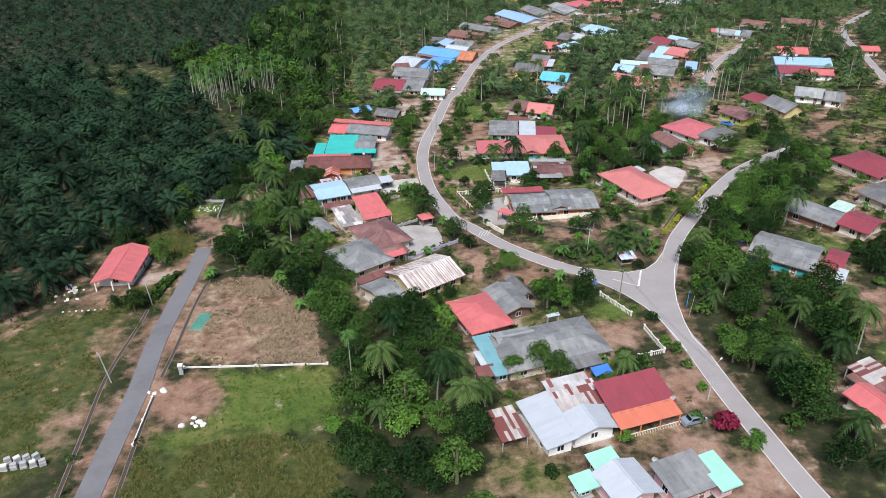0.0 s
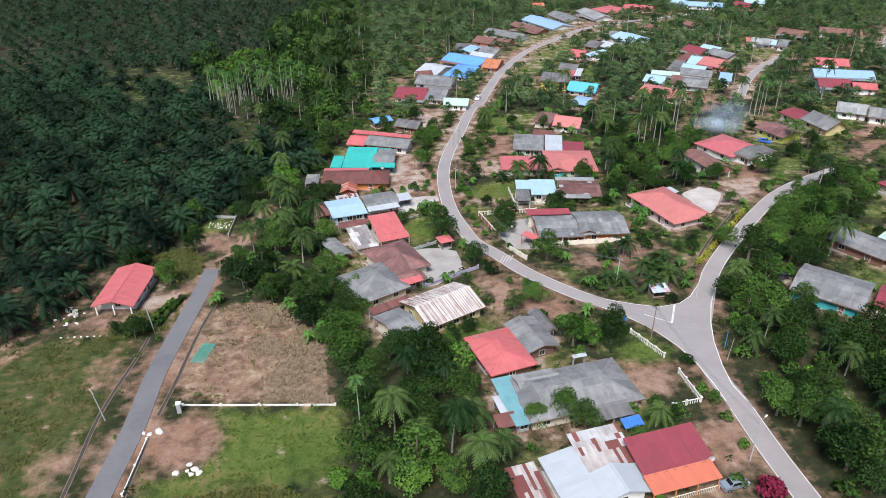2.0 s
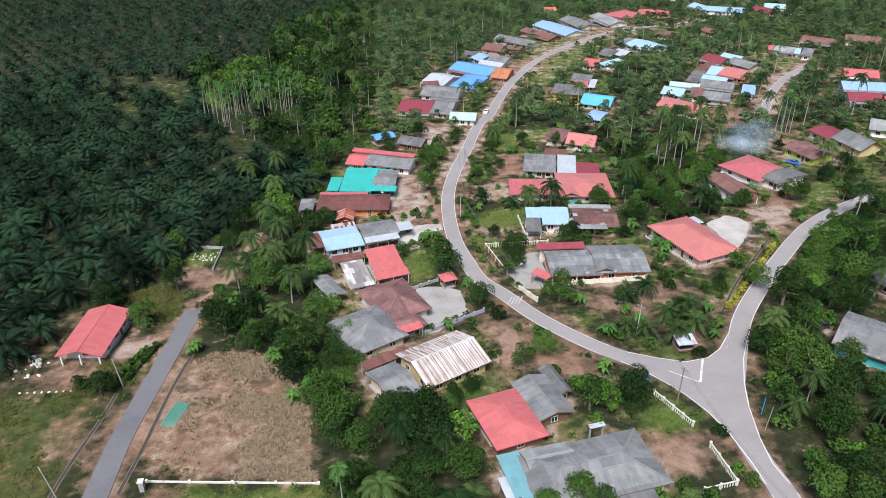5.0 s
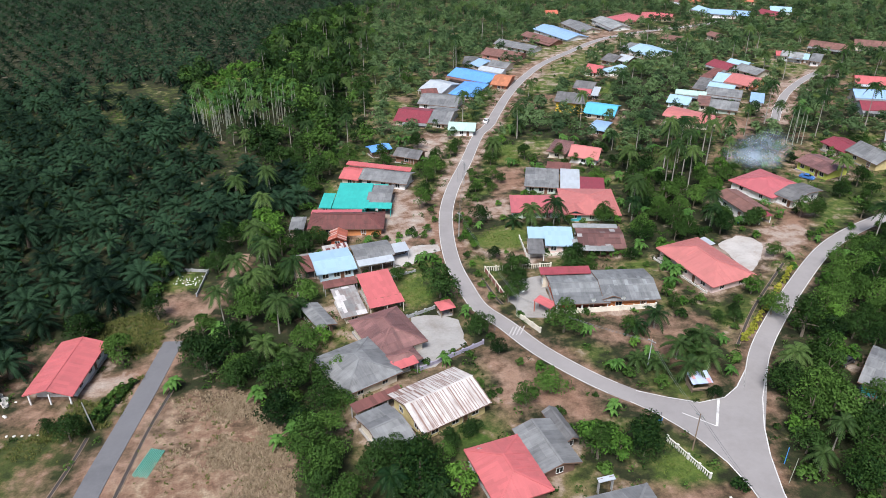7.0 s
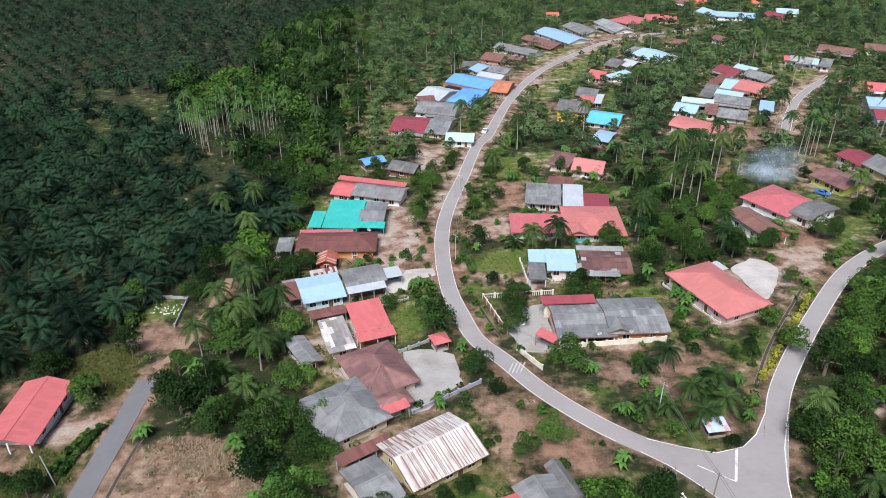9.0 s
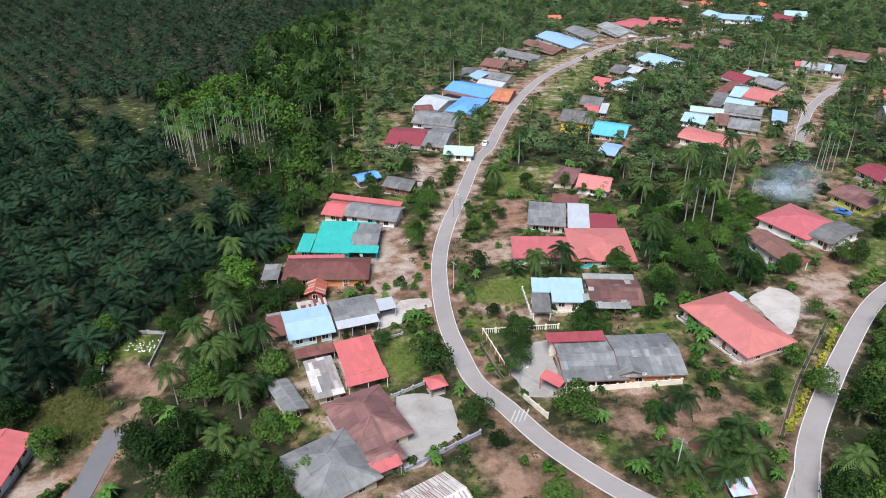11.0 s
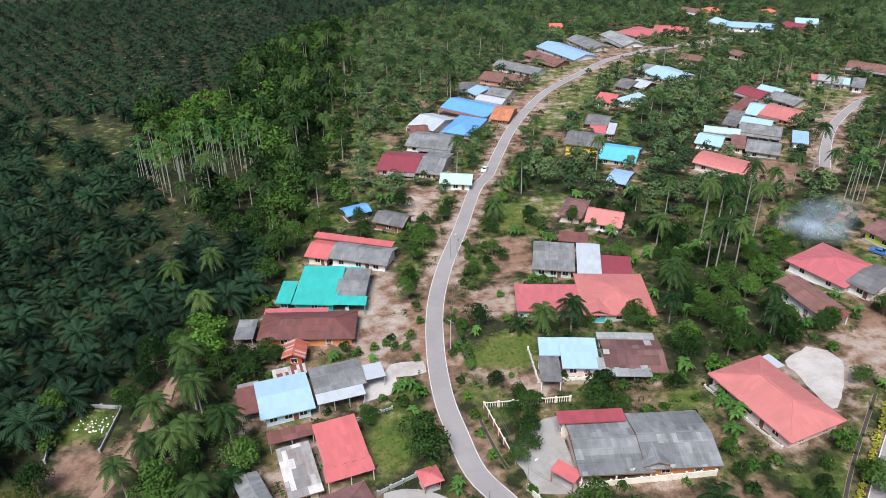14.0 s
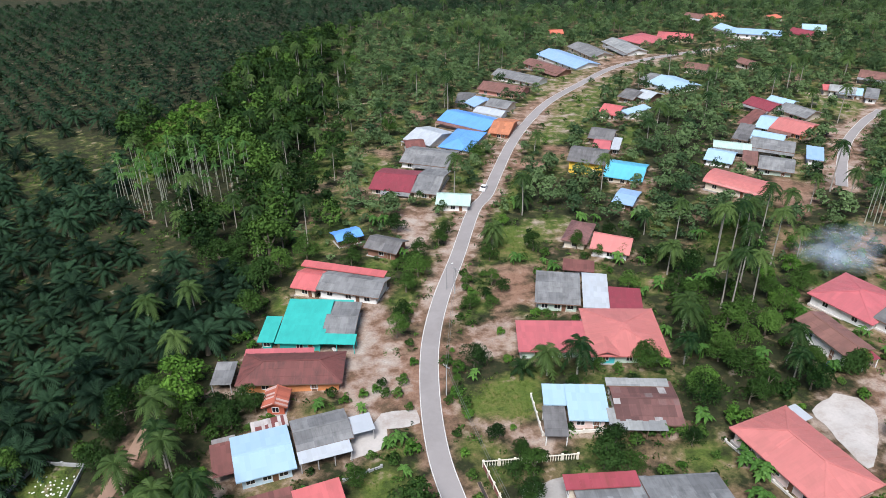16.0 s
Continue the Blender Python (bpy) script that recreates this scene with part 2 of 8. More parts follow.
def box(bm, x0, y0, z0, x1, y1, z1, m=None):
    vs = [bm.verts.new((x, y, z)) for z in (z0, z1) for y in (y0, y1) for x in (x0, x1)]
    for f in ((0, 2, 3, 1), (4, 5, 7, 6), (0, 1, 5, 4), (1, 3, 7, 5), (3, 2, 6, 7), (2, 0, 4, 6)):
        bm.faces.new([vs[i] for i in f])
    if m is not None:
        bmesh.ops.transform(bm, matrix=m, verts=vs)
    return vs


def prism(bm, pts, z0, z1):
    """An upright prism over a plan polygon."""
    a = [bm.verts.new((x, y, z0)) for x, y in pts]
    b = [bm.verts.new((x, y, z1)) for x, y in pts]
    bm.faces.new(b)
    bm.faces.new(a[::-1])
    n = len(pts)
    for i in range(n):
        bm.faces.new((a[i], a[(i + 1) % n], b[(i + 1) % n], b[i]))


def tube(bm, pts, radii, sides=6):
    rings = []
    for i, p in enumerate(pts):
        p = Vector(p)
        d = (Vector(pts[min(i + 1, len(pts) - 1)]) - Vector(pts[max(i - 1, 0)])).normalized()
        q = d.to_track_quat("Z", "Y")
        rings.append([bm.verts.new(p + q @ Vector((radii[i] * math.cos(a), radii[i] * math.sin(a), 0))) for a in (2 * math.pi * k / sides for k in range(sides))])
    for a, b in zip(rings, rings[1:]):
        for k in range(sides):
            bm.faces.new((a[k], a[(k + 1) % sides], b[(k + 1) % sides], b[k]))
    bm.faces.new(rings[-1])
    bm.faces.new(rings[0][::-1])


def smooth_line(pts, step=2.0):
    """A smooth curve through plan points, with its points about step metres apart."""
    P = [Vector((*p, 0)) for p in pts]
    P = [2 * P[0] - P[1]] + P + [2 * P[-1] - P[-2]]
    out = []
    for i in range(1, len(P) - 2):
        a, b, c, d = P[i - 1 : i + 3]
        n = max(2, int((c - b).length / step))
        for k in range(n):
            t = k / n
            q = 0.5 * ((2 * b) + (c - a) * t + (2 * a - 5 * b + 4 * c - d) * t * t + (3 * b - a - 3 * c + d) * t ** 3)
            out.append((q.x, q.y))
    out.append((P[-2].x, P[-2].y))
    return out


def side_line(line, off):
    out = []
    for i, (x, y) in enumerate(line):
        x0, y0 = line[max(i - 1, 0)]
        x1, y1 = line[min(i + 1, len(line) - 1)]
        l = math.hypot(x1 - x0, y1 - y0) or 1
        out.append((x - (y1 - y0) / l * off, y + (x1 - x0) / l * off))
    return out


def ribbon(bm, line, w0, w1, lift, drop=0.25):
    """A strip along a plan line between two offsets, its top lift above the ground, with sides."""
    a, b = side_line(line, w0), side_line(line, w1)
    rows = []
    for (ax, ay), (bx, by) in zip(a, b):
        rows.append([bm.verts.new((x, y, gz(x, y) + z)) for x, y, z in ((ax, ay, lift - drop), (ax, ay, lift), (bx, by, lift), (bx, by, lift - drop))])
    for r, s in zip(rows, rows[1:]):
        for k in range(3):
            bm.faces.new((r[k], s[k], s[k + 1], r[k + 1]))


def inside(poly, x, y):
    hit = False
    j = len(poly) - 1
    for i in range(len(poly)):
        xi, yi = poly[i]
        xj, yj = poly[j]
        if (yi > y) != (yj > y) and x < (xj - xi) * (y - yi) / (yj - yi) + xi:
            hit = not hit
        j = i
    return hit


# ---- plan: roads, yards and woods ----
ROADS = {
    "main": [(65.2, 52.5), (64.6, 62.7), (64.9, 74.5), (65.3, 85.4), (66.2, 96.8), (66.2, 101.4), (66.6, 106.7), (67.2, 113.0)],
    "left": [(67.2, 113.0), (65.3, 120.1), (60.4, 127.8), (55.7, 131.5), (50.0, 137.8), (43.4, 147.8), (38.8, 157.9), (34.9, 165.7), (33.5, 175.2), (32.6, 185.6), (33.2, 200.3), (35.5, 217.1), (40.1, 234.3), (47.2, 254.3), (56.3, 281.2), (62.4, 292.2), (69.4, 310.1), (80.2, 336.6), (92.8, 361.7), (108.3, 387.1), (129.1, 411.4), (153.1, 437.3), (176.3, 451.8), (198.1, 459.8), (229.4, 469.0), (255.8, 484.1)],
    "right": [(67.2, 113.0), (71.8, 120.7), (75.9, 127.6), (80.4, 135.1), (84.7, 141.2), (92.0, 149.4), (104.9, 162.5), (121.0, 177.2), (135.2, 186.2), (151.3, 193.4)],
    "lane": [(231.2, 241.3), (240.6, 262.7), (262.1, 303.0), (285.3, 347.8), (316.0, 383.8), (358.0, 417.9)],
    "lane_upper": [(166.1, 276.7), (177.9, 294.0), (193.4, 313.7), (213.4, 332.9), (228.9, 344.6)],
    "plot_road": [(-36.3, 74.3), (-36.0, 82.3), (-34.8, 93.8), (-33.2, 107.6), (-32.5, 121.8), (-31.1, 133.1), (-28.9, 148.8), (-27.2, 163.1)],
    "track": [(-26.4, 166.3), (-23.3, 170.5), (-20.7, 180.0), (-18.3, 189.4), (-16.3, 200.2)],
}
LINES = {k: smooth_line(v) for k, v in ROADS.items()}
HALF = {"main": 2.0, "left": 1.9, "right": 1.9, "lane": 1.7, "lane_upper": 1.7, "plot_road": 1.9, "track": 1.15}
YARDS = []


def yard(kind, poly):
    YARDS.append((kind, poly))


yard("field", [(-70.5, 134.6), (-54.7, 138.6), (-38.4, 134.8), (-41.7, 94.7), (-48.5, 85.0), (-53.4, 86.1)])
yard("soil", [(-46.5, 129.5), (-39.5, 134.9), (-37.0, 120.6), (-42.2, 116.7)])
yard("soil", [(-48.1, 103.6), (-43.7, 108.8), (-39.6, 103.4), (-41.5, 92.9), (-46.4, 93.8)])
yard("brush", [(-25.2, 145.2), (-12.3, 144.9), (-3.3, 130.1), (-0.9, 108.0), (-25.9, 114.6), (-29.0, 123.0)])
yard("lawn", [(-28.5, 111.2), (0.6, 106.7), (1.6, 92.1), (-15.5, 91.6), (-28.3, 90.4), (-30.9, 96.4)])
yard("earth", [(-30.8, 110.0), (-19.4, 108.6), (-17.8, 99.3), (-27.1, 94.2), (-30.3, 99.2)])
yard("weeds", [(-30.0, 90.8), (-10.2, 90.4), (0.2, 85.5), (-1.4, 72.9), (-31.9, 79.5)])
yard("weeds", [(-47.0, 139.0), (-44.0, 145.0), (-30.2, 152.5), (-32.2, 139.3), (-42.8, 135.2)])
yard("earth", [(-54.5, 139.6), (-50.5, 146.6), (-44.5, 147.0), (-40.5, 144.5), (-44.0, 138.5)])
yard("earth", [(-33.4, 174.3), (-31.0, 191.7), (-24.7, 192.4), (-24.7, 176.1), (-28.2, 170.3)])
yard("lawn", [(-33.2, 193.4), (-25.0, 191.8), (-25.4, 182.5), (-33.4, 184.5)])
yard("weeds", [(-43.0, 163.0), (-30.2, 158.5), (-29.2, 168.0), (-33.8, 176.0), (-43.0, 173.0)])
yard("gravel", [(-38.2, 155.6), (-31.4, 154.2), (-33.4, 148.5), (-37.4, 145.0), (-39.6, 146.4)])
yard("cement", [(20.1, 164.0), (25.3, 164.1), (29.5, 161.3), (29.9, 152.4), (22.9, 145.7), (19.3, 145.5)])
yard("earth", [(32.3, 149.3), (37.6, 149.3), (41.1, 141.8), (48.2, 132.1), (52.8, 128.9), (45.2, 126.1), (39.3, 131.5), (32.6, 135.5)])
yard("soil", [(45.2, 153.6), (53.7, 152.1), (65.5, 137.7), (70.5, 129.1), (74.4, 134.6), (80.5, 155.5), (62.2, 156.6)])
yard("cement", [(44.2, 175.7), (51.4, 176.5), (49.5, 158.8), (43.5, 159.9), (41.6, 166.7)])
yard("lawn", [(39.6, 199.1), (44.9, 204.0), (53.7, 201.3), (51.6, 190.2), (36.3, 191.8)])
yard("gravel", [(35.1, 197.0), (41.1, 194.1), (49.4, 188.2), (54.3, 183.7), (47.2, 183.7), (40.3, 189.9), (34.7, 190.9)])
yard("earth", [(53.7, 248.0), (64.4, 246.8), (60.3, 228.3), (50.2, 226.8)])
yard("gravel", [(39.0, 217.1), (51.6, 225.7), (56.1, 222.8), (51.2, 209.7), (41.1, 211.6)])
yard("lawn", [(55.4, 256.9), (63.9, 270.4), (70.8, 270.8), (69.5, 257.8), (63.0, 250.1)])
yard("earth", [(69.9, 270.9), (81.0, 268.7), (76.5, 261.4), (68.2, 256.5)])
yard("gravel", [(22.2, 235.6), (31.3, 228.8), (29.6, 217.4), (22.2, 215.2), (21.3, 223.5)])
yard("gravel", [(18.5, 215.8), (32.8, 213.9), (30.2, 200.8), (17.9, 196.3)])
yard("earth", [(26.4, 237.0), (31.8, 248.4), (32.0, 238.1)])
yard("white", [(24.3, 197.1), (30.5, 196.9), (30.3, 193.1), (25.0, 192.6), (23.6, 188.0), (18.5, 186.5), (18.8, 192.1), (21.7, 193.2)])
yard("lawn", [(19.5, 184.0), (24.4, 179.3), (26.0, 169.5), (20.0, 167.8)])
yard("lawn", [(-0.0, 164.4), (8.9, 164.9), (8.7, 158.0), (2.3, 156.3)])
yard("gravel", [(96.7, 186.6), (105.8, 190.1), (111.0, 184.8), (106.6, 176.2), (100.0, 168.3), (95.9, 168.3), (95.9, 181.4)])
yard("white", [(97.6, 184.6), (104.5, 188.1), (107.8, 186.4), (108.3, 182.6), (104.0, 175.9), (99.0, 170.2), (97.8, 170.1), (97.5, 177.0)])
yard("gravel", [(112.3, 191.5), (125.7, 192.3), (116.5, 178.9), (106.8, 174.4)])
yard("earth", [(122.6, 199.9), (132.1, 202.5), (132.5, 194.5), (115.3, 185.2)])
yard("earth", [(106.4, 109.1), (118.6, 111.1), (103.3, 92.5), (98.3, 93.7)])
yard("earth", [(49.3, 104.6), (58.9, 111.0), (62.3, 108.1), (53.9, 99.7)])
yard("lawn", [(50.8, 112.9), (55.5, 117.5), (60.9, 112.8), (57.1, 109.7)])
yard("earth", [(41.4, 75.1), (57.2, 76.9), (58.6, 72.6), (62.9, 60.8), (54.3, 60.8), (54.2, 65.1)])
yard("earth", [(56.9, 93.1), (60.6, 93.1), (61.5, 83.9), (57.2, 84.4)])
yard("earth", [(148.3, 289.2), (159.8, 278.1), (148.1, 262.6), (138.0, 257.0)])
yard("lawn", [(-46.6, 322.7), (-54.2, 385.1), (-44.0, 415.7), (-23.3, 421.7), (-26.0, 374.8), (-35.9, 330.6)])
yard("earth", [(19.7, 342.2), (37.4, 340.7), (38.3, 327.9), (26.8, 326.5)])
yard("earth", [(73.5, 311.8), (88.5, 325.4), (95.1, 320.9), (84.1, 309.4)])
yard("earth", [(102.3, 359.4), (119.2, 384.4), (128.8, 383.8), (120.4, 362.9)])
yard("earth", [(219.0, 373.3), (235.7, 351.2), (228.0, 340.8), (208.7, 353.6)])
yard("earth", [(95.1, 320.9), (98.8, 327.9), (90.9, 334.1), (85.1, 320.3)])
yard("gravel", [(34.4, 288.9), (45.7, 283.4), (39.8, 255.8), (34.3, 262.2)])
yard("earth", [(57.9, 384.8), (48.7, 387.0), (49.3, 369.9), (58.9, 373.2)])

yard("meadow", [(116.8, 392.5), (137.8, 418.2), (150.2, 430.7), (189.4, 450.2), (233.1, 470.9), (227.2, 456.2), (198.1, 440.5), (185.3, 434.5), (167.7, 426.0), (148.9, 407.3), (129.1, 382.1), (120.1, 362.8), (106.5, 358.4)])
yard("meadow", [(89.2, 331.0), (86.3, 339.9), (96.9, 359.4), (111.5, 381.2), (116.6, 362.7), (115.1, 351.2), (105.5, 346.0), (97.5, 330.7)])
yard("meadow", [(84.0, 315.5), (91.0, 312.5), (95.2, 324.9), (88.2, 323.4)])
yard("earth", [(83.0, 344.2), (92.4, 364.4), (105.7, 387.2), (120.9, 408.4), (119.3, 414.3), (99.8, 388.7), (91.0, 373.0), (82.4, 353.3)])
yard("earth", [(125.0, 412.8), (140.1, 429.1), (155.6, 444.1), (171.2, 457.1), (172.3, 464.1), (151.1, 448.6), (130.9, 427.3)])
yard("meadow", [(214.2, 375.8), (224.1, 375.6), (230.0, 355.3), (215.6, 336.0), (205.3, 334.8), (209.1, 349.0), (205.9, 364.3)])
yard("gravel", [(193.2, 332.4), (201.2, 328.7), (191.2, 316.3), (186.2, 322.2)])
yard("meadow", [(19.7, 342.0), (30.8, 339.5), (37.7, 325.8), (29.6, 320.5), (19.4, 329.9)])
yard("meadow", [(140.8, 207.5), (147.0, 200.2), (138.1, 191.8), (127.3, 189.6), (128.5, 197.9)])
yard("earth", [(162.0, 205.7), (181.9, 216.9), (182.9, 213.6), (162.5, 199.0)])
yard("earth", [(177.3, 224.9), (194.9, 234.5), (212.3, 249.9), (211.0, 243.0), (192.4, 225.4), (173.8, 216.9)])
yard("meadow", [(67.5, 270.8), (80.0, 275.3), (81.9, 266.7), (67.8, 255.6), (64.6, 258.9)])
yard("gravel", [(113.3, 191.7), (124.2, 190.4), (116.8, 181.3), (108.5, 183.5)])
yard("meadow", [(109.3, 418.3), (142.2, 458.1), (152.5, 447.5), (132.6, 399.1), (114.6, 379.0), (101.1, 364.4)])

PLANTATION = [(-420.0, 100.0), (-64.0, 124.2), (-60.0, 130.5), (-54.4, 139.5), (-50.0, 146.7), (-50.0, 160.0), (-48.0, 167.0), (-35.0, 175.8), (-34.4, 191.1), (-23.2, 196.5), (-14.8, 214.0), (-3.2, 226.2), (-3.2, 247.6), (-15.1, 264.3), (-33.5, 294.1), (-48.1, 333.2), (-52.6, 345.3), (-60.5, 382.9), (-29.0, 429.0), (-13.2, 498.4), (24.4, 571.6), (64.9, 625.9), (167.3, 612.8), (266.9, 611.7), (397.0, 572.7), (900.0, 560.0), (1000.0, 1000.0), (-520.0, 1000.0)]
GROVE = [(-44.7, 298.5), (-46.6, 327.1), (-28.6, 326.9), (-2.9, 324.6), (-7.9, 298.6), (-24.3, 288.4)]
OPEN = [(-78.7, 134.4), (-47.8, 143.0), (-28.9, 163.5), (-24.1, 146.3), (-3.3, 131.3), (-0.3, 108.7), (2.1, 87.7), (-1.0, 66.7), (-61.0, 79.6)]
OPENING = [(-46.0, 325.0), (-72.0, 312.0), (-112.0, 378.0), (-98.0, 398.0), (-62.0, 378.0)]
MASSES = []


def mass(poly):
    MASSES.append(poly)


mass([(-1.4, 131.0), (7.3, 123.2), (23.9, 119.3), (26.8, 107.1), (26.6, 90.0), (22.4, 77.1), (16.7, 67.1), (-0.6, 70.8), (2.4, 89.5), (-1.3, 106.2)])
mass([(42.5, 124.5), (51.5, 121.0), (51.5, 114.5), (42.1, 113.9)])
mass([(78.0, 122.3), (90.8, 121.9), (101.2, 111.6), (98.0, 98.7), (98.7, 90.6), (85.1, 73.9), (71.5, 73.4), (69.5, 82.6), (69.5, 97.7), (72.9, 113.5)])
mass([(69.3, 75.3), (86.6, 70.7), (73.2, 54.9), (68.0, 58.0)])
mass([(98.6, 151.8), (113.6, 144.4), (94.0, 129.6), (83.8, 130.6)])
mass([(119.2, 176.3), (157.4, 198.9), (136.2, 158.3), (110.5, 151.9)])
mass([(125.7, 134.5), (140.2, 134.3), (119.5, 109.8), (108.6, 111.9)])
mass([(-18.2, 170.0), (-0.1, 165.6), (3.5, 154.7), (5.1, 139.7), (2.9, 125.3), (-4.9, 127.2), (-13.0, 133.8), (-16.0, 150.4)])
mass([(-20.0, 206.1), (-6.5, 206.8), (-0.5, 190.8), (-0.9, 162.6), (-7.6, 165.8), (-17.3, 183.3)])
mass([(62.5, 156.7), (74.1, 157.8), (79.3, 152.7), (75.1, 138.5), (67.6, 143.2), (60.6, 144.4)])
mass([(94.5, 239.5), (119.7, 239.6), (106.3, 199.3), (98.8, 190.5), (81.8, 184.4), (72.7, 180.3), (86.6, 214.4)])
mass([(69.3, 315.2), (90.6, 298.7), (102.7, 271.8), (94.5, 239.5), (83.2, 266.5), (62.3, 267.8)])
mass([(94.3, 152.1), (128.5, 170.1), (137.2, 168.5), (86.4, 104.8), (70.1, 107.4), (81.3, 130.9)])
mass([(128.8, 243.0), (119.0, 220.7), (110.5, 213.8), (111.3, 222.2)])
mass([(156.4, 254.4), (134.4, 250.1), (144.3, 272.9), (168.7, 274.7)])
mass([(140.6, 368.4), (170.5, 349.8), (142.6, 291.3), (104.2, 265.2), (114.9, 305.2)])
mass([(92.4, 205.6), (110.1, 209.8), (102.8, 189.8), (84.3, 186.9)])
mass([(182.4, 282.7), (215.8, 291.3), (192.6, 259.4), (168.8, 258.0)])



# ---- ground: one sheet to the horizon ----
def axis(parts):
    out = []
    for a, b, s in parts:
        out += list(np.arange(a, b, s))
    return np.array(out + [parts[-1][1]])


def vec_inside(poly, X, Y):
    hit = np.zeros(X.shape, bool)
    j = len(poly) - 1
    for i in range(len(poly)):
        xi, yi = poly[i]
        xj, yj = poly[j]
        if yi != yj:
            hit ^= ((yi > Y) != (yj > Y)) & (X < (xj - xi) * (Y - yi) / (yj - yi) + xi)
        j = i
    return hit


def vec_dist(line, X, Y):
    best = np.full(X.shape, 1e9)
    for (ax, ay), (bx, by) in zip(line, line[1:]):
        dx, dy = bx - ax, by - ay
        t = np.clip(((X - ax) * dx + (Y - ay) * dy) / (dx * dx + dy * dy + 1e-9), 0, 1)
        best = np.minimum(best, np.hypot(X - ax - t * dx, Y - ay - t * dy))
    return best


def build_ground():
    xs = axis([(-3000, -600, 300), (-600, -120, 12), (-120, 240, 1.9), (240, 600, 10), (600, 3000, 300)])
    ys = axis([(-600, 50, 30), (50, 400, 1.9), (400, 700, 6), (700, 3600, 200)])
    X, Y = np.meshgrid(xs, ys)
    # uneven outlines for the patches
    rng = np.random.default_rng(3)
    wob = lambda s: sum(np.sin(X * a + Y * b + c) for a, b, c in rng.uniform(-s, s, (6, 3)) * (1, 1, 6)) * 0.45
    PX, PY = X + wob(1.3), Y + wob(1.3)
    masks = {k: np.zeros(X.shape) for k in ("earth", "lawn", "dry", "pale", "rough")}
    for kind, poly in YARDS:
        m = vec_inside(poly, PX, PY)
        if kind in ("earth", "soil"):
            masks["earth"][m] = 0.82 if kind == "earth" else 0.6
            masks["lawn"][m] = 0
        elif kind in ("lawn", "field", "weeds"):
            masks["lawn"][m], masks["earth"][m] = {"lawn": 1.0, "field": 0.3, "weeds": 0.4}[kind], 0.0
            if kind != "lawn":
                masks["rough"][m] = 1.0
        elif kind == "brush":
            masks["earth"][m], masks["dry"][m] = 0.75, 0.62
        elif kind == "gravel":
            masks["earth"][m], masks["pale"][m] = 0.9, 0.46
        elif kind == "meadow":
            masks["lawn"][m], masks["pale"][m], masks["earth"][m] = 0.8, 0.2, 0.3
        else:
            masks["earth"][m] = 0.5
    for k, w in (("main", 3.1), ("left", 3.4), ("right", 3.1), ("plot_road", 3.9), ("track", 2.5), ("lane", 4.0), ("lane_upper", 4.0)):
        d = vec_dist(LINES[k][::3] + LINES[k][-1:], PX, PY)
        w = w + np.where((Y > 225) & (k in ("left", "lane", "lane_upper")), 2.5, 0.0)
        masks["earth"] = np.maximum(masks["earth"], np.clip((w - d) / 1.5, 0, 0.8))
        masks["pale"] = np.maximum(masks["pale"], np.clip((w - d) / 3.0, 0, 0.35) * (Y > 225))
        masks["lawn"] = np.where((k == "left") & (Y > 225) & (d < w + 5) & (masks["earth"] < 0.4), np.maximum(masks["lawn"], 0.8), masks["lawn"])
    clear = vec_inside(PLANTATION, X, Y)
    town = ~clear & (X > -1 + np.maximum(0, Y - 180) * 0.06)
    base = (masks["lawn"] + masks["earth"]) == 0
    # under tree masses grass and earth thin out, baring the shade-dark base
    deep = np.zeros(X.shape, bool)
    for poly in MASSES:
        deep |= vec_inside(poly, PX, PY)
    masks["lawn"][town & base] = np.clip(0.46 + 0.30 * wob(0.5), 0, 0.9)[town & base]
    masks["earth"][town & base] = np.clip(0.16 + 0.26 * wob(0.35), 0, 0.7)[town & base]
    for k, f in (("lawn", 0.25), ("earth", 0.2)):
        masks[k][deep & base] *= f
    # worn ground round the houses
    apron = np.full(X.shape, 9.0)
    for hx, hy, a, l, w in FOOT:
        i0, i1 = np.searchsorted(ys, (hy - 20, hy + 20))
        j0, j1 = np.searchsorted(xs, (hx - 20, hx + 20))
        dx, dy = PX[i0:i1, j0:j1] - hx, PY[i0:i1, j0:j1] - hy
        d = np.maximum(np.abs(dx * math.cos(a) + dy * math.sin(a)) - l, np.abs(-dx * math.sin(a) + dy * math.cos(a)) - w)
        apron[i0:i1, j0:j1] = np.minimum(apron[i0:i1, j0:j1], d)
    masks["earth"] = np.maximum(masks["earth"], np.clip((2.3 - apron) / 2.0, 0, 0.58))
    masks["pale"] = np.maximum(masks["pale"], np.clip((1.6 - apron) / 2.0, 0, 0.3))
    for v in masks.values():
        for _ in range(4):
            v[1:-1, 1:-1] = (v[1:-1, 1:-1] * 4 + v[:-2, 1:-1] + v[2:, 1:-1] + v[1:-1, :-2] + v[1:-1, 2:]) / 8
    # plantation floor: mostly the base with its painted shade
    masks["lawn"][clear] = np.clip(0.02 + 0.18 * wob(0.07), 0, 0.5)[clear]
    masks["earth"][clear & (wob(0.06) > 1.5)] = 0.4
    strip = vec_inside(OPENING, PX, PY) & clear
    masks["lawn"][strip], masks["earth"][strip] = 0.34, 0.12
    n, k = X.shape
    Z = gz(X, Y) + 0.03 * np.sin(X * 0.31) * np.sin(Y * 0.27)
    me = bpy.data.meshes.new("ground")
    co = np.stack([X, Y, Z], -1).reshape(-1, 3)
    idx = np.arange(n * k).reshape(n, k)
    q = np.stack([idx[:-1, :-1], idx[:-1, 1:], idx[1:, 1:], idx[1:, :-1]], -1).reshape(-1, 4)
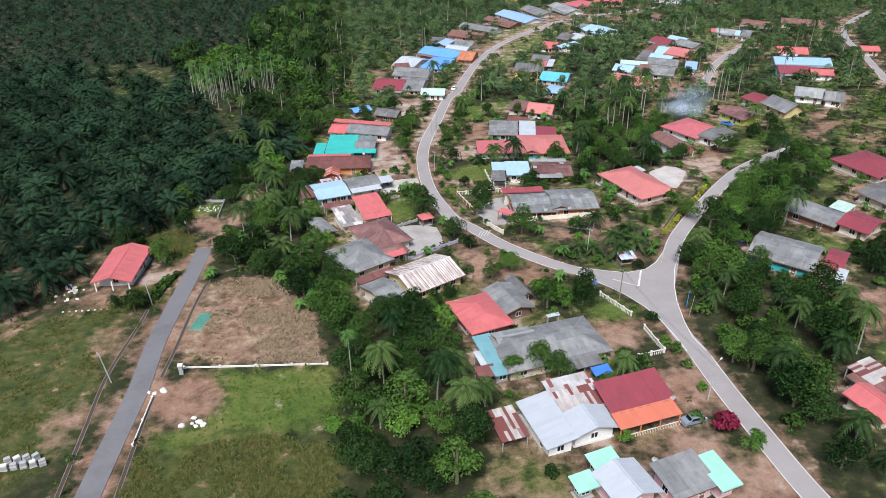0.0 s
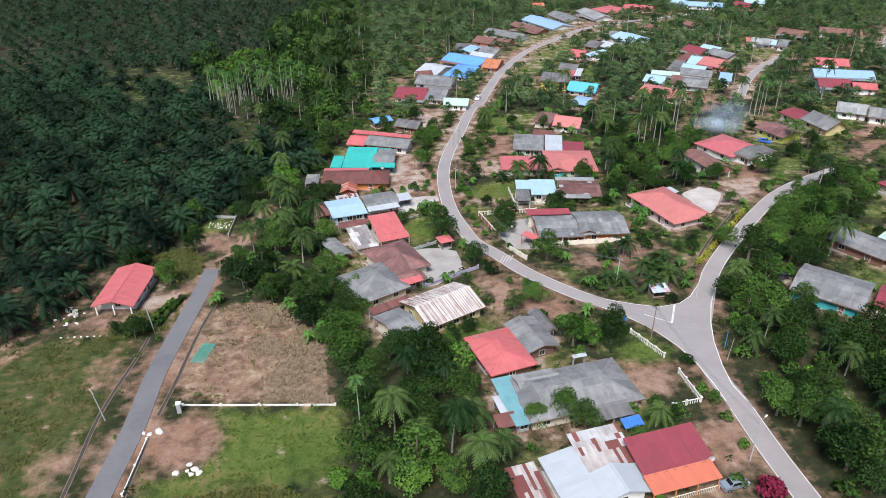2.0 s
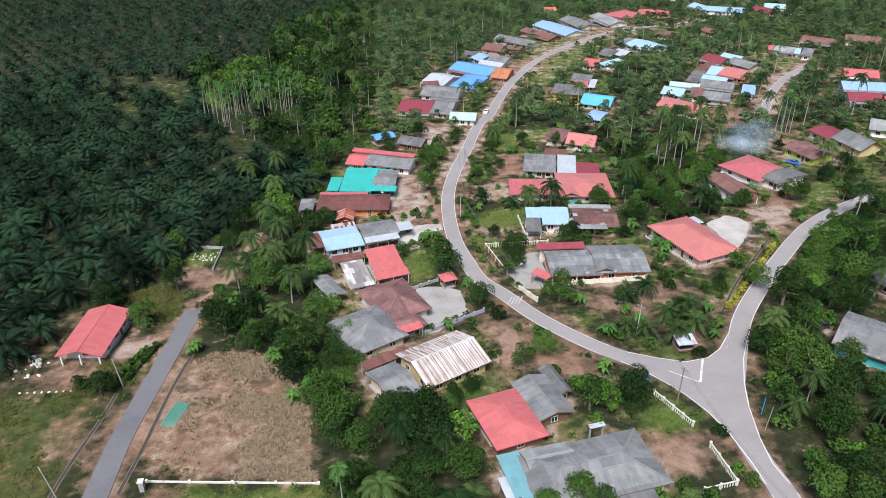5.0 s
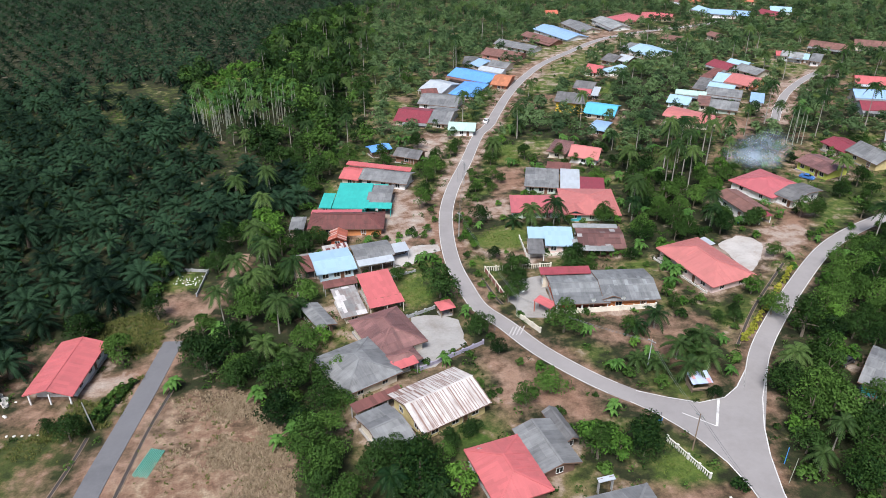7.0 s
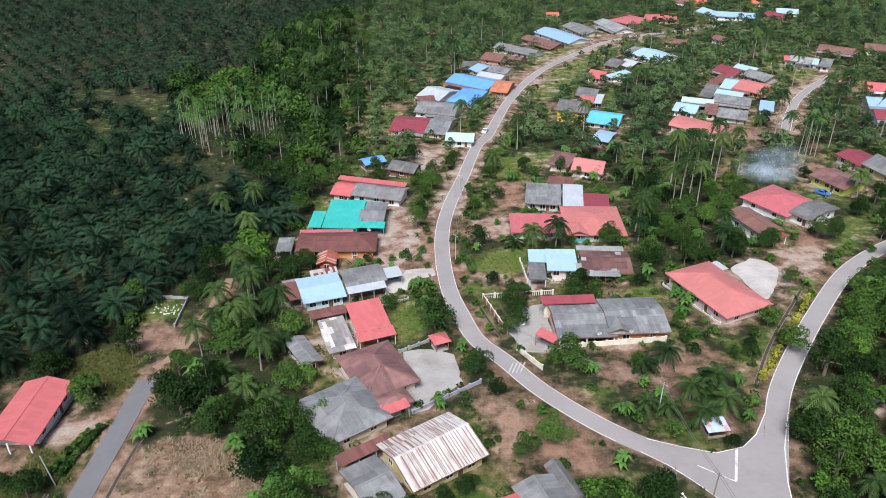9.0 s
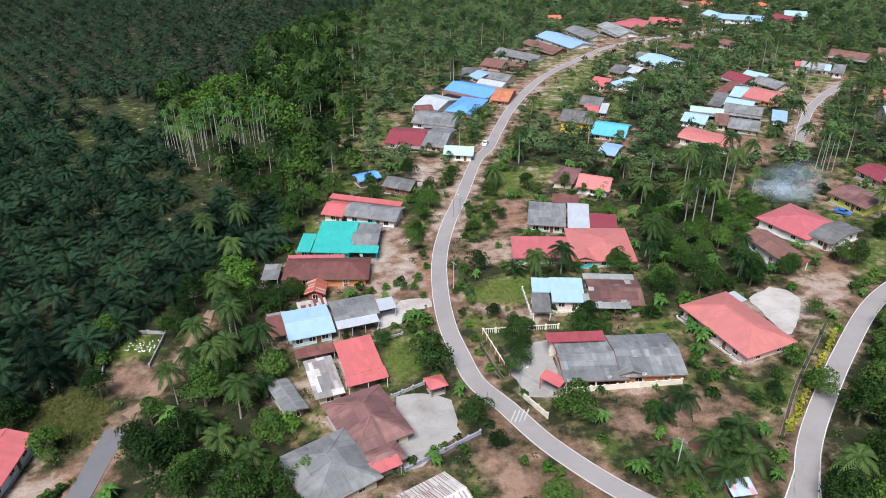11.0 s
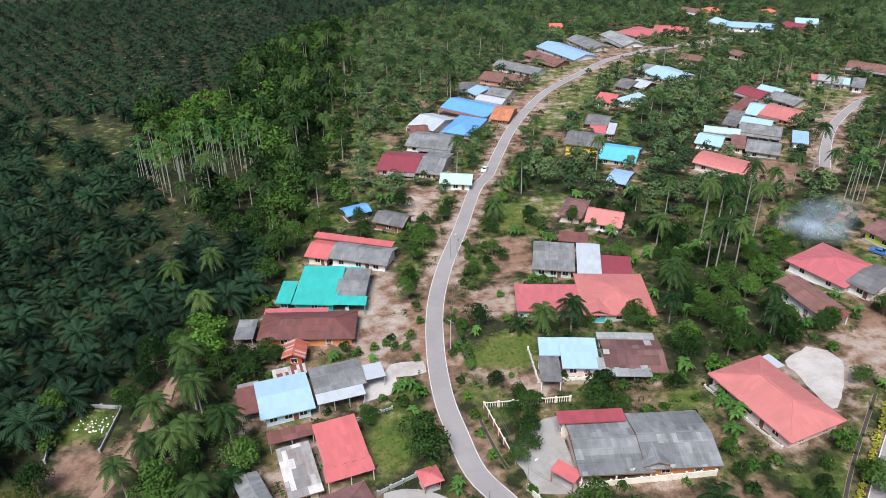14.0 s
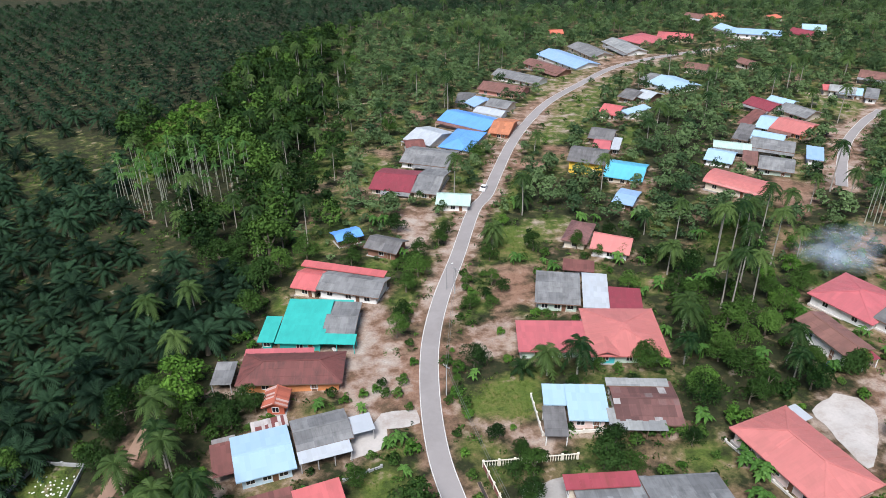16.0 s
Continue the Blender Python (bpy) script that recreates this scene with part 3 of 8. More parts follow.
    fill_mesh(me, co, q)
    for name, v in masks.items():
        a = me.attributes.new(name, "FLOAT", "POINT")
        a.data.foreach_set("value", v.reshape(-1).astype(np.float32))
    m, nt, p = nodes_of("ground cover")
    big, mid, fine = noise_of(nt, 0.06, 5.0), noise_of(nt, 0.5, 6.0, 0.7), noise_of(nt, 3.2, 5.0, 0.8)
    att = {}
    for name in masks:
        a = nt.nodes.new("ShaderNodeAttribute")
        a.attribute_name = name
        att[name] = a.outputs["Fac"]
    rim = noise_of(nt, 0.25, 4.0, 0.6)
    # leaf litter taken near black, with the shade under trees in its colour
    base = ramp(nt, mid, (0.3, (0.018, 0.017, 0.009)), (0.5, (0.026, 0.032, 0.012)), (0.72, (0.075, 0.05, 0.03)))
    grass = ramp(nt, math_of(nt, "ADD", math_of(nt, "MULTIPLY", big, 0.55), math_of(nt, "MULTIPLY", mid, 0.45)), (0.36, (0.040, 0.078, 0.013)), (0.50, (0.088, 0.122, 0.024)), (0.58, (0.135, 0.135, 0.04)), (0.68, (0.20, 0.12, 0.075)))
    soil = ramp(nt, math_of(nt, "ADD", math_of(nt, "MULTIPLY", big, 0.6), math_of(nt, "MULTIPLY", mid, 0.4)), (0.36, (0.18, 0.095, 0.064)), (0.48, (0.245, 0.138, 0.097)), (0.62, (0.325, 0.22, 0.165)))
    soil = mix(nt, ramp(nt, fine, (0.35, (0, 0, 0)), (0.7, (0.7, 0.7, 0.7))), soil, (0.24, 0.15, 0.095))
    dry = ramp(nt, mid, (0.3, (0.12, 0.08, 0.05)), (0.5, (0.22, 0.155, 0.10)), (0.7, (0.38, 0.28, 0.19)))
    edge = lambda f: ramp(nt, math_of(nt, "ADD", f, math_of(nt, "MULTIPLY", math_of(nt, "SUBTRACT", rim, 0.5), 1.7)), (0.24, (0, 0, 0)), (0.80, (1, 1, 1)))
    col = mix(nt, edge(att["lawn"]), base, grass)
    rank = ramp(nt, math_of(nt, "ADD", math_of(nt, "MULTIPLY", rim, 0.5), math_of(nt, "MULTIPLY", mid, 0.5)), (0.36, (0.030, 0.040, 0.012)), (0.50, (0.058, 0.072, 0.019)), (0.60, (0.105, 0.088, 0.033)), (0.68, (0.19, 0.11, 0.07)))
    col = mix(nt, att["rough"], col, rank)
    col = mix(nt, edge(att["earth"]), col, soil)
    col = mix(nt, math_of(nt, "MULTIPLY", edge(att["dry"]), ramp(nt, mid, (0.4, (0, 0, 0)), (0.6, (1, 1, 1)))), col, dry)
    col = mix(nt, edge(att["pale"]), col, (0.42, 0.37, 0.32))
    tuft = ramp(nt, fine, (0.34, (0.62, 0.62, 0.62)), (0.50, (1.0, 1.0, 1.0)), (0.66, (1.32, 1.32, 1.28)))
    col = mix(nt, 0.7, col, tuft, "MULTIPLY")
    nt.links.new(col, p.inputs["Base Color"])
    p.inputs["Roughness"].default_value = 0.95
    p.inputs["Specular IOR Level"].default_value = 0.2
    bump(nt, p, math_of(nt, "ADD", mid, fine), 0.6, 0.15)
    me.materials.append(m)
    return tagged(new("ground", me), "red earth, grass and leaf litter with tree shade painted in, over gently sloping ground", "ground", kind="structure")


def fill_mesh(me, co, quads):
    """Fill a mesh from arrays of corners and four-cornered faces."""
    nf, s = quads.shape
    me.vertices.add(len(co))
    me.vertices.foreach_set("co", np.ascontiguousarray(co, np.float32).reshape(-1))
    me.loops.add(nf * s)
    me.loops.foreach_set("vertex_index", np.ascontiguousarray(quads, np.int32).reshape(-1))
    me.polygons.add(nf)
    me.polygons.foreach_set("loop_start", np.arange(0, nf * s, s, dtype=np.int32))
    me.update(calc_edges=True)



# ---- roads ----
def road(name, label, line, half, material, lines=True, lift=0.10, cut=(0, None)):
    bm = bmesh.new()
    ribbon(bm, line, half, -half, lift)
    ob = tagged(obj(name, bm, material), label, "road", kind="structure")
    if lines:
        for side in (1, -1):
            bm = bmesh.new()
            ribbon(bm, line[cut[0] : cut[1]], side * (half - 0.12) + 0.065, side * (half - 0.12) - 0.065, lift + 0.008, 0.02)
            part("edge_line", bm, "road paint", ob)
    return ob


J = LINES["main"][-1]
road("road_1", "narrow asphalt village road with white edge lines", LINES["main"], HALF["main"], "asphalt", cut=(0, -8))
road("road_2", "winding grey asphalt road with white edge lines", LINES["left"], HALF["left"], "asphalt", lift=0.104, cut=(11, None))
road("road_3", "asphalt side road curving uphill with white edge lines", LINES["right"], HALF["right"], "asphalt", lift=0.108, cut=(9, None))
road("road_4", "narrow grey lane between far houses", LINES["lane"], HALF["lane"], "asphalt")
road("road_5", "narrow paved lane with pale kerbs", LINES["lane_upper"], HALF["lane_upper"], "asphalt")
road("road_6", "plain dark asphalt road beside open plots", LINES["plot_road"], HALF["plot_road"], "asphalt dark", False)
road("track", "red dirt track beyond the end of the asphalt", LINES["track"], HALF["track"], "dirt", False, 0.08)


FLARE = [(54.6, 130.1), (57.7, 126.5), (60.0, 122.8), (62.0, 118.9), (63.8, 113.6), (64.6, 108.1), (64.7, 101.7), (64.5, 97.1), (67.9, 96.5), (67.7, 101.1), (68.8, 106.6), (71.0, 114.0), (73.6, 120.4), (77.2, 127.3), (82.2, 134.8), (78.5, 135.5), (74.4, 130.9), (70.9, 128.5), (66.1, 127.9), (61.4, 130.1), (56.7, 132.8)]


def flare():
    """The widened mouth where the three roads meet, with its stop line."""
    pts = FLARE
    bm = bmesh.new()
    a = [bm.verts.new((x, y, gz(x, y) + 0.116)) for x, y in pts]
    b = [bm.verts.new((x, y, gz(x, y) - 0.2)) for x, y in pts]
    bm.faces.new(a)
    for i in range(len(pts)):
        j = (i + 1) % len(pts)
        bm.faces.new((a[i], b[i], b[j], a[j]))
    bmesh.ops.recalc_face_normals(bm, faces=bm.faces)
    ob = tagged(obj("road_junction", bm, "asphalt"), "widened asphalt junction with a white stop line", "road", kind="structure")
    for name, line, wd in (("stop_line", [(69.7, 128.3), (66.1, 121.7)], 0.2), ("centre_line", [(62.0, 125.8), (66.1, 121.7)], 0.1), ("edge_line", [(54.6, 130.1), (57.7, 126.5), (60.0, 122.8), (62.0, 118.9), (63.8, 113.6), (64.6, 108.1), (64.7, 101.7), (64.5, 97.1)], 0.09), ("edge_line", [(67.9, 96.5), (67.7, 101.1), (68.8, 106.6), (71.0, 114.0), (73.6, 120.4), (77.2, 127.3), (82.2, 134.8)], 0.09), ("edge_line", [(78.5, 135.5), (74.4, 130.9), (70.9, 128.5), (66.1, 127.9), (61.4, 130.1), (56.7, 132.8)], 0.09)):
        bm = bmesh.new()
        ribbon(bm, line, wd, -wd, 0.124, 0.02)
        part(name, bm, "road paint", ob)


flare()


def slab(kind, poly):
    bm = bmesh.new()
    jit = random.Random(len(poly) + int(poly[0][0]))
    fine = []
    for (ax, ay), (bx, by) in zip(poly, poly[1:] + poly[:1]):
        n = max(1, int(math.hypot(bx - ax, by - ay) / 1.6))
        fine += [(ax + (bx - ax) * i / n + jit.uniform(-0.28, 0.28), ay + (by - ay) * i / n + jit.uniform(-0.28, 0.28)) for i in range(n)]
    a = [bm.verts.new((x, y, gz(x, y) + 0.09)) for x, y in fine]
    b = [bm.verts.new((x, y, gz(x, y) - 0.2)) for x, y in fine]
    bm.faces.new(a)
    for i in range(len(fine)):
        j = (i + 1) % len(fine)
        bm.faces.new((a[i], b[i], b[j], a[j]))
    bmesh.ops.recalc_face_normals(bm, faces=bm.faces)
    mat, lab = {"cement": ("concrete", "stained grey cement yard"), "white": ("concrete white", "pale bleached cement yard"), "sand": ("sand", "sandy gravel driveway")}[kind]
    return tagged(obj("pavement", bm, mat), lab, "yard", kind="structure")


for kind, poly in YARDS:
    if kind in ("cement", "white", "sand"):
        slab(kind, poly)


# ---- houses ----
FOOT = []  # plan of every roof: x, y, turn, half length, half width


def house(label, category):
    """A house as a whole, placed when its first block is built."""
    ob = thing({"house": "house", "shed": "shed", "hut": "hut", "kiosk": "kiosk"}[category], label, category, Matrix())
    ob["fresh"] = 1
    return ob


def roof_plane(bm, a, b, c, d, width, length, jitter=0.03):
    """Lapped sheets over a roof plane, in one skin: a-b the eave, d-c the top (d over a)."""
    uvl = bm.loops.layers.uv.verify()
    a, b, c, d = map(Vector, (a, b, c, d))
    ex = (b - a).normalized()
    L = (b - a).length
    mid = (c + d) / 2 - a
    up = (mid - ex * mid.dot(ex))
    H = up.length
    ey = up / H
    nrm = ex.cross(ey)
    ul, ur = (d - a).dot(ex), (c - a).dot(ex)
    cuts = sorted({0.0, L, *(u for u in (ul, ur) if 0.05 < u < L - 0.05), *np.linspace(0, L, max(2, round(L / width)) + 1)[1:-1].tolist()})
    cuts = [u for i, u in enumerate(cuts) if i == 0 or u - cuts[i - 1] > 0.05]

    def top(u):
        v = 1.0
        if ul > 0.05:
            v = min(v, u / ul)
        if ur < L - 0.05:
            v = min(v, (L - u) / (L - ur))
        return max(0.0, v) * H

    rows = max(1, round(H / length))
    s0, s1 = random.random() * 40, random.random() * 40
    info = {}

    def face(pts):
        if (pts[0].co - pts[2].co).length < 0.01 or (pts[1].co - pts[3].co).length < 0.01:
            return
        f = bm.faces.new(pts)
        for l in f.loops:
            l[uvl].uv = info[l.vert]

    last = None
    for i, (u0, u1) in enumerate(zip(cuts, cuts[1:])):
        lifts = [random.random() * jitter + (i % 2) * 0.02 for _ in range(rows)]
        chains = []
        for u in (u0, u1):
            ch = []
            for r in range(rows):
                for v, dz in ((H * r / rows, 0.035), (H * (r + 1) / rows, 0.0)):
                    vv = min(v, top(u))
                    p = bm.verts.new(a + ex * u + ey * vv + nrm * (lifts[r] + dz))
                    info[p] = ((u0 + u1) / 2 + (u - (u0 + u1) / 2) * 0.98 + s0, vv + s1)
                    ch.append(p)
            foot = bm.verts.new(ch[0].co - nrm * 0.09)
            info[foot] = info[ch[0]]
            chains.append([foot] + ch)
        l, r = chains
        for k in range(len(l) - 1):
            face((l[k], r[k], r[k + 1], l[k + 1]))
            if last is not None:
                face((last[k], l[k], l[k + 1], last[k + 1]))
        last = r


def bar(bm, p, q, w=0.12, h=0.08):
    """A flat bar between two points."""
    p, q = Vector(p), Vector(q)
    d = q - p
    m = Matrix.Translation(p) @ d.to_track_quat("X", "Z").to_matrix().to_4x4()
    box(bm, 0, -w / 2, -h / 2, d.length, w / 2, h / 2, m)


CEMENT = {"grey", "palegrey", "greypatch", "darkgrey", "brown", "rustbrown", "patched", "whitened", "rustpatch", "brownold"}


def window_at(parent, x, y, z, w, hgt, turn, far=False):
    """A window proud of a wall: frame, dark panes, sill. turn: degrees, 0 faces -y."""
    m = Matrix.Translation((x, y, z)) @ Matrix.Rotation(radians(turn), 4, "Z")
    bm = bmesh.new()
    f = 0.08
    for b in ((-w / 2 - f, -0.07, -hgt / 2 - f, w / 2 + f, 0.05, -hgt / 2), (-w / 2 - f, -0.07, hgt / 2, w / 2 + f, 0.05, hgt / 2 + f), (-w / 2 - f, -0.07, -hgt / 2, -w / 2, 0.05, hgt / 2), (w / 2, -0.07, -hgt / 2, w / 2 + f, 0.05, hgt / 2), (-0.03, -0.06, -hgt / 2, 0.03, 0.05, hgt / 2)):
        box(bm, *b, m)
    win = part("window", bm, "frame white", parent)
    if far:
        bm = bmesh.new()
        box(bm, -w / 2, -0.03, -hgt / 2, w / 2, 0.04, hgt / 2, m)
        part("pane", bm, "glass dark", win)
        return win
    for s in (-1, 1):
        bm = bmesh.new()
        box(bm, min(0.03 * s, w / 2 * s), -0.03, -hgt / 2, max(0.03 * s, w / 2 * s), 0.04, hgt / 2, m)
        part("pane", bm, "glass dark", win)
    return win


def door_at(parent, x, y, z, turn, colour="door wood"):
    m = Matrix.Translation((x, y, z)) @ Matrix.Rotation(radians(turn), 4, "Z")
    bm = bmesh.new()
    box(bm, -0.45, -0.04, 0, 0.45, 0.04, 2.05, m)
    d = part("door", bm, colour, parent)
    bm = bmesh.new()
    for b in ((-0.53, -0.06, 0, -0.45, 0.05, 2.12), (0.45, -0.06, 0, 0.53, 0.05, 2.12), (-0.45, -0.06, 2.05, 0.45, 0.05, 2.12)):
        box(bm, *b, m)
    part("door_frame", bm, "frame white", d)


def block(h, x, y, turn, L, W, eave, rise, kind, roof, wall, porch=0.0, win=0, rail=0):
    """One roofed block of a house. Its eave of length L on the -y side is the low edge."""
    FOOT.append((x, y, radians(turn), L / 2, W / 2))
    if y > 250:
        rise = min(rise, 0.2 * W)
    world_m = Matrix.Translation((x, y, gz(x, y))) @ Matrix.Rotation(radians(turn), 4, "Z")
    if "fresh" in h:
        del h["fresh"]
        h.matrix_world = world_m
        bpy.context.view_layer.update()
    rel = h.matrix_world.inverted() @ world_m
    made = []

    def add(name, bm, mat, parent=None, label=""):
        bmesh.ops.transform(bm, matrix=rel, verts=bm.verts)
        ob = part(name, bm, mat, parent or h, label)
        made.append(ob)
        return ob

    if kind == "gablex":
        inner = Matrix.Rotation(radians(90), 4, "Z")
        rel = rel @ inner
        L, W, kind, swapped = W, L, "gable", True
    else:
        swapped = False
    l, w = L / 2, W / 2
    top = eave + rise
    sw, sl = (1.0, 1.9) if roof in CEMENT else (0.78, 30.0)
    caps, slopes = [], []

    def roof_plane_of(*corners, jitter=0.03):
        bm = bmesh.new()
        roof_plane(bm, *corners, jitter=jitter)
        slopes.append(bm)

    if kind == "gable":
        roof_plane_of((-l, -w, eave), (l, -w, eave), (l, 0, top), (-l, 0, top), sw, sl)
        roof_plane_of((l, w, eave), (-l, w, eave), (-l, 0, top), (l, 0, top), sw, sl)
        caps = [((-l, 0, top + 0.04), (l, 0, top + 0.04))]
    elif kind == "hip":
        if l < w:
            rel = rel @ Matrix.Rotation(radians(90), 4, "Z")
            l, w, swapped = w, l, not swapped
        k = max(0.0, l - w * 0.95)
        roof_plane_of((-l, -w, eave), (l, -w, eave), (k, 0, top), (-k, 0, top), sw, sl)
        roof_plane_of((l, w, eave), (-l, w, eave), (-k, 0, top), (k, 0, top), sw, sl)
        roof_plane_of((l, -w, eave), (l, w, eave), (k, 0, top), (k, 0, top), sw, sl)
        roof_plane_of((-l, w, eave), (-l, -w, eave), (-k, 0, top), (-k, 0, top), sw, sl)
        e = 0.05
        caps = [((sx * l, sy * w, eave + e), (sx * k, 0, top + e)) for sx in (1, -1) for sy in (1, -1)]
        if k > 0.2:
            caps.append(((-k, 0, top + e), (k, 0, top + e)))
    elif kind == "barrel":
        n = 8
        arc = [(-w * math.cos(math.pi * i / n), eave + rise * math.sin(math.pi * i / n)) for i in range(n + 1)]
        for (y0, z0), (y1, z1) in zip(arc, arc[1:]):
            roof_plane_of((-l, y0, z0), (l, y0, z0), (l, y1, z1), (-l, y1, z1), 0.8, 30, jitter=0.01)
    else:
        roof_plane_of((-l, -w, eave), (l, -w, eave), (l, w, top), (-l, w, top), sw, sl)
    for bm in slopes:
        add("roof" if len(slopes) == 1 else "roof_slope", bm, roof)
    if caps:
        for p, q in caps:
            bm = bmesh.new()
            bar(bm, p, q, 0.34, 0.07)
            uvl = bm.loops.layers.uv.verify()
            add("ridge_cap", bm, roof)
    base = -0.7
    if kind == "open":
        n = max(2, round(L / 3.2) + 1)
        for i in range(n):
            for yy, zz in ((-w + 0.25, eave), (w - 0.25, top)):
                bm = bmesh.new()
                px = -l + 0.25 + (L - 0.5) * i / (n - 1)
                box(bm, px - 0.07, yy - 0.07, base, px + 0.07, yy + 0.07, zz - 0.05)
                add("post", bm, "wall " + wall)
        for yy, zz in ((-w + 0.25, eave - 0.06), (w - 0.25, top - 0.1)):
            bm = bmesh.new()
            bar(bm, (-l + 0.1, yy, zz), (l - 0.1, yy, zz), 0.1, 0.14)
            add("beam", bm, "wall timber")
        if rail:
            bm = bmesh.new()
            bar(bm, (-l + 0.2, -w + 0.25, 0.9), (l - 0.2, -w + 0.25, 0.9), 0.1, 0.1)
            for i in range(int(L / 0.3)):
                box(bm, -l + 0.3 + i * 0.3, -w + 0.22, base, -l + 0.4 + i * 0.3, -w + 0.28, 0.9)
            add("railing", bm, "wall cream")
        return
    if y > 250 and kind in ("gable", "hip") and 9.5 < L and not swapped and int(x + y) % 3:
        # a lean-to veranda along the front
        pick = random.Random(int(x * 7 + y * 3))
        u0 = -l + pick.choice((0.0, 0.0, 0.3)) * L
        u1 = l - (pick.choice((0.0, 0.35)) * L if u0 == -l else 0.0)
        deep = pick.uniform(1.4, 2.2)
        bm = bmesh.new()
        roof_plane(bm, (u0, -w - deep, eave - 0.65), (u1, -w - deep, eave - 0.65), (u1, -w + 0.3, eave - 0.14), (u0, -w + 0.3, eave - 0.14), sw, sl)
        add("veranda_roof", bm, pick.choice((roof, "grey", "tin", "rustbrown", "darkgrey", "palegrey")))
        for i in range(3):
            bm = bmesh.new()
            px = u0 + 0.3 + (u1 - u0 - 0.6) * i / 2
            box(bm, px - 0.08, -w - deep + 0.2, base, px + 0.08, -w - deep + 0.36, eave - 0.66)
            add("column", bm, "wall " + wall)
        ca, sa = math.cos(radians(turn)), math.sin(radians(turn))
        mx, my = (u0 + u1) / 2, -w - deep / 2
        FOOT.append((x + mx * ca - my * sa, y + mx * sa + my * ca, radians(turn), (u1 - u0) / 2, deep / 2))
    # walls, set in under the eaves
    o = 0.8
    x0, x1, y0, y1 = -l + o, l - o, -w + o, w - o
    if porch and not swapped:
        y0 += porch
    if porch and swapped:
        x0 += porch
    bm = bmesh.new()
    slope = rise / (w if kind in ("gable", "hip", "barrel") else 2 * w)
    zt = lambda yy: eave - 0.1 + ((w - abs(yy)) * slope if kind == "gable" else 0 if kind in ("hip", "barrel") else (yy + w) * slope)
    prof = [(y0, base), (y1, base), (y1, zt(y1))] + ([(0, zt(0))] if kind == "gable" else []) + [(y0, zt(y0))]
    A = [bm.verts.new((x0, yy, z)) for yy, z in prof]
    B = [bm.verts.new((x1, yy, z)) for yy, z in prof]
    bm.faces.new(A[::-1])
    bm.faces.new(B)
    for i in range(len(prof)):
        j = (i + 1) % len(prof)
        bm.faces.new((A[i], A[j], B[j], B[i]))
    wl = add("wall", bm, "wall " + wall)
    bm = bmesh.new()
    box(bm, x0 - 0.35, y0 - 0.35 - (porch if porch and not swapped else 0), base, x1 + 0.35, y1 + 0.35, 0.16)
    if porch and swapped:
        box(bm, x0 - porch - 0.2, y0 - 0.35, base, x0 - 0.352, y1 + 0.35, 0.158)
    add("plinth", bm, "concrete white" if wall == "white" else "concrete")
    boards = [((-l, -w - 0.02, eave - 0.07), (l, -w - 0.02, eave - 0.07))]
    if kind == "hip":
        for s in (-1, 1):
            boards.append(((s * (l + 0.02), -w, eave - 0.07), (s * (l + 0.02), w, eave - 0.07)))
    if kind == "gable":
        for s in (-1, 1):
            for t in (-1, 1):
                boards.append(((s * (l + 0.02), t * w, eave - 0.06), (s * (l + 0.02), 0, top - 0.06)))
    for p, q in boards:
        bm = bmesh.new()
        bar(bm, p, q, 0.04, 0.2)
        add("fascia", bm, roof if roof not in CEMENT else "wall timber")
    far = y > 210
    zc = min(1.55, eave - 1.1)
    def openings(n, length, place):
        for i in range(n):
            u = (i + 0.5) / n
            place((u - 0.5) * length, i)
    hold = []
    n = win or max(1, int((x1 - x0) / 4.2))
    def front(u, i):
        hold.append(window_at(wl, (x0 + x1) / 2 + u, y0, zc, 1.25, 1.1, 0, far))
    openings(n, x1 - x0, front)
    m = max(1, int((y1 - y0) / 4.5))
    for sx, tt in ((x1, 90), (x0, -90)) if not far else ((x0, -90),):
        openings(m, y1 - y0, lambda u, i: hold.append(window_at(wl, sx, (y0 + y1) / 2 + u, zc, 1.1, 1.0, tt, far)))
    if n >= 2 or L > 6:
        door_at(wl, (x0 + x1) / 2 + (x1 - x0) / n * 0.5 * (1 if n > 1 else 0.55), y0, 0.16, 0)
    for ob in wl.children_recursive:
        ob.data.transform(rel)
    if porch:
        for s in (-0.92, 0.0, 0.92):
            bm = bmesh.new()
            px, py = (s * l, -w + 0.4) if not swapped else (-l + 0.4, s * w * 0.97)
            if swapped:
                py = s * (w - 0.5)
            box(bm, px - 0.12, py - 0.12, base, px + 0.12, py + 0.12, eave - 0.05)
            add("column", bm, "wall white")


h = house("white bungalow with a coral red metal roof and front porch", "house")
block(h, -43.9, 153.4, -8.0, 8.8, 15.4, 2.7, 1.3, "gablex", "coral", "white", porch=1.8, win=3)
h = house("white and maroon metal-roofed house with an orange porch roof", "house")
block(h, 47.8, 84.0, 8.4, 11.7, 6.8, 3.0, 1.6, "mono", "maroon", "cream")
block(h, 47.9, 79.3, 8.4, 11.1, 3.2, 2.6, 0.6, "open", "orange", "orange", rail=1)
block(h, 32.3, 81.4, -81.6, 11.3, 5.4, 2.5, 0.9, "mono", "white", "white")
block(h, 38.6, 84.9, 8.4, 7.9, 5.0, 2.75, 0.7, "mono", "ruststripe", "grey")
block(h, 38.7, 80.0, 8.4, 8.1, 5.4, 2.5, 1.3, "gablex", "white", "white", win=2)
block(h, 38.8, 89.0, 8.4, 8.5, 4.3, 2.5, 0.6, "mono", "rustwhite", "grey")
block(h, 26.2, 82.3, 8.4, 4.6, 6.9, 2.3, 0.4, "open", "ruststripe", "grey")
